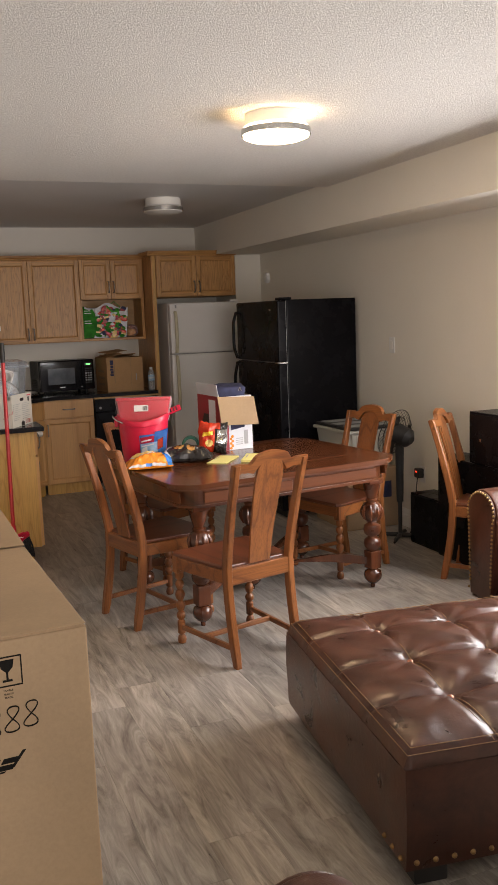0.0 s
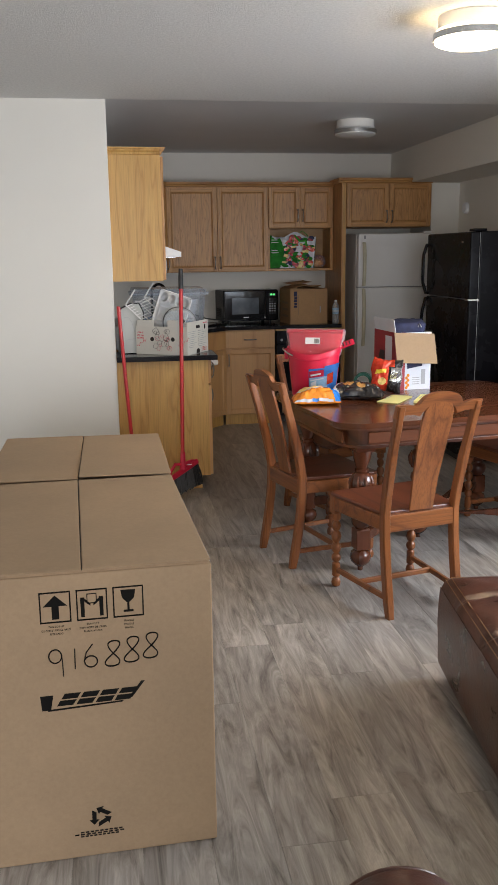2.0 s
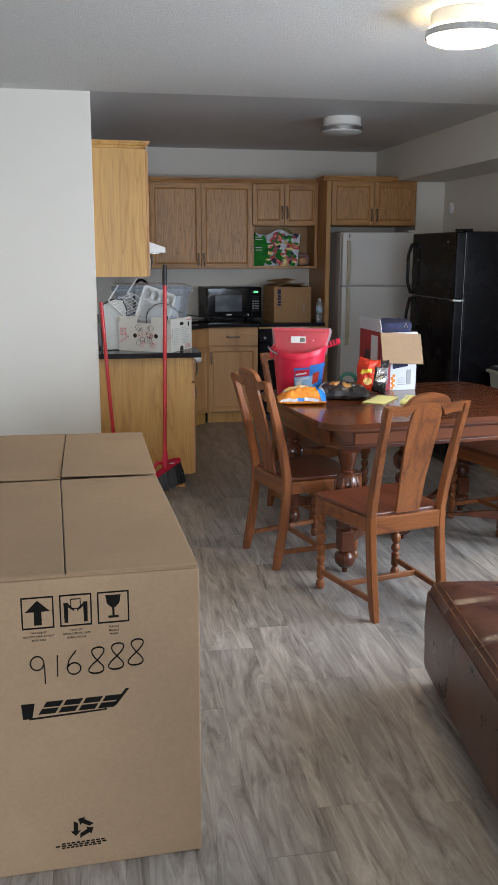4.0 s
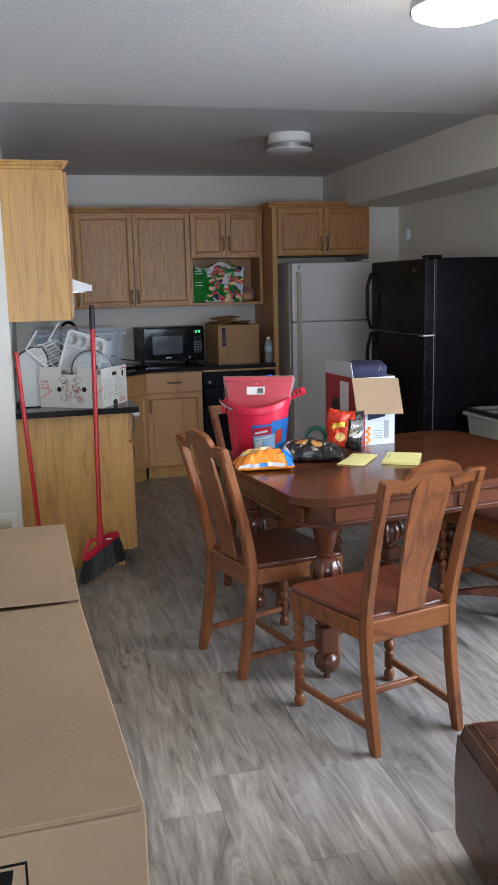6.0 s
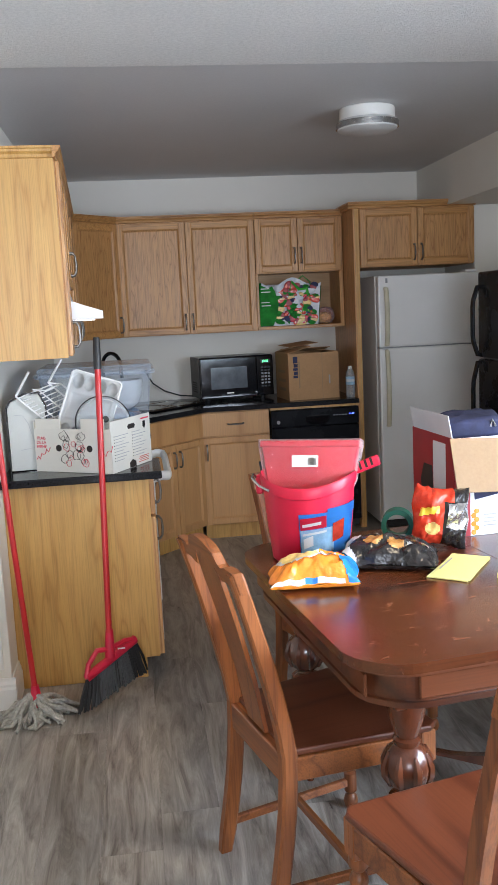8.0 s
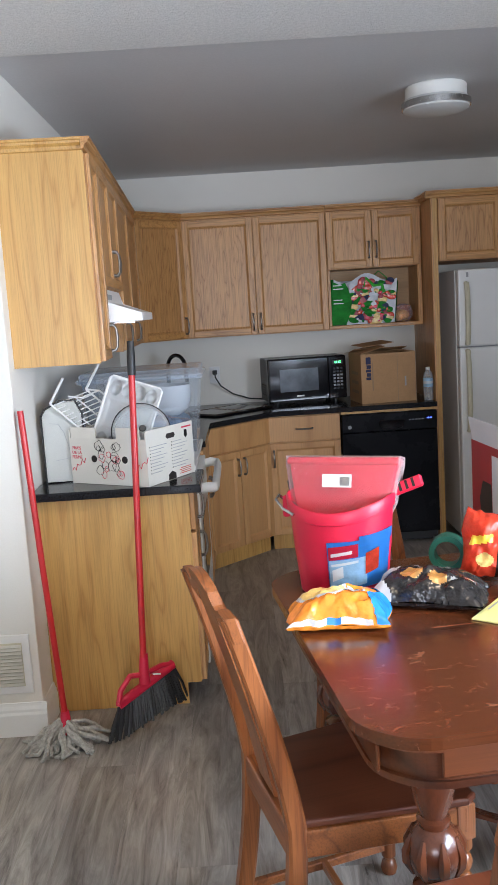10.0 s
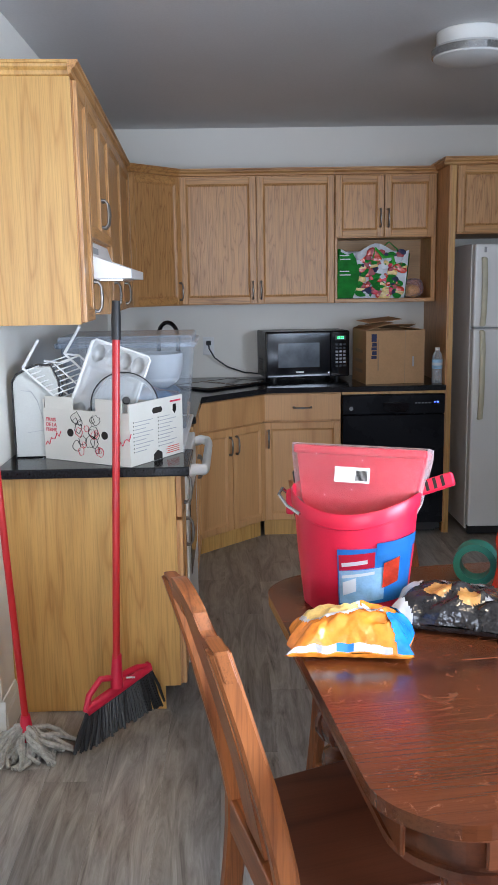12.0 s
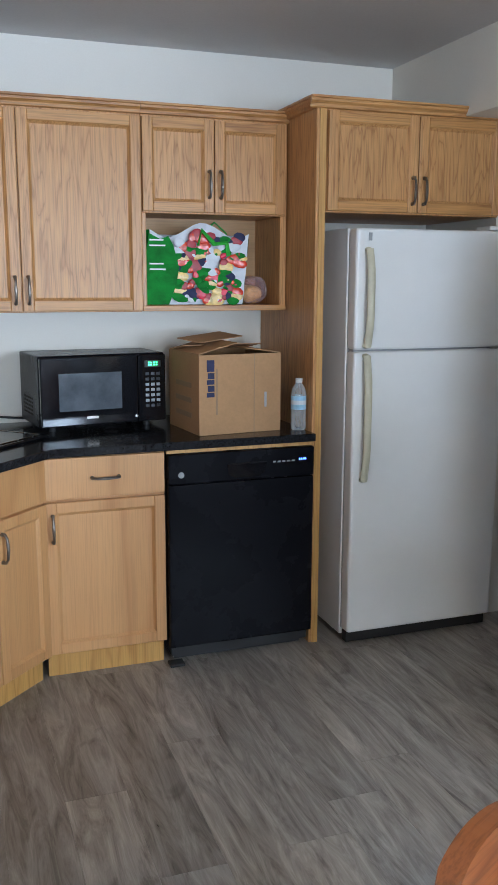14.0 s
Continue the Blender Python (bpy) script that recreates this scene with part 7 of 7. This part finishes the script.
# ---- floor planks ----
PW, PL, GAP = 0.182, 1.22, 0.0005


def plank_mesh(w, l):
    bm = bmesh.new()
    b = 0.0005
    lo = [bm.verts.new(p) for p in ((0, 0, -0.003), (w, 0, -0.003), (w, l, -0.003), (0, l, -0.003))]
    mid = [bm.verts.new(p) for p in ((0, 0, -b), (w, 0, -b), (w, l, -b), (0, l, -b))]
    top = [bm.verts.new(p) for p in ((b, b, 0), (w - b, b, 0), (w - b, l - b, 0), (b, l - b, 0))]
    for r0, r1 in ((lo, mid), (mid, top)):
        for i in range(4):
            bm.faces.new((r0[i], r0[(i + 1) % 4], r1[(i + 1) % 4], r1[i]))
    bm.faces.new(top)
    return bm


whole = bpy.data.meshes.new("plank")
bm = plank_mesh(PW - GAP, PL - GAP)
bm.to_mesh(whole)
bm.free()
whole.materials.append(M_PLANK)
rest_v, rest_f = [], []
random.seed(5)
col = 0
x = XL
while x < XR - 0.001:
    y = YF - random.random() * PL
    while y < YB:
        y0, y1, x1 = max(y, YF), min(y + PL, YB), min(x + PW, XR)
        cut = y0 > y or y1 < y + PL - 1e-6 or x1 < x + PW - 1e-6
        if not cut and 0.3 < x < 3.6 and 1.0 < y < 8.6:
            ob = new("plank", whole)
            ob.location = (x, y, 0)
            ob.parent = floor
        elif y1 - y0 > 0.01 and not (x1 < XK and y0 > YK):
            n, b = len(rest_v), 0.0005
            w0, w1, l0, l1 = x, x1 - GAP, y0, y1 - GAP
            rest_v += [(w0, l0, -b), (w1, l0, -b), (w1, l1, -b), (w0, l1, -b), (w0 + b, l0 + b, 0), (w1 - b, l0 + b, 0), (w1 - b, l1 - b, 0), (w0 + b, l1 - b, 0)]
            rest_f += [(n + 4, n + 5, n + 6, n + 7)] + [(n + i, n + (i + 1) % 4, n + 4 + (i + 1) % 4, n + 4 + i) for i in range(4)]
        y += PL
    x += PW
me = bpy.data.meshes.new("planks")
me.from_pydata(rest_v, [], rest_f)
me.materials.append(M_PLANK_FAR)
tagged(new("planks", me), kind="stuff").parent = floor
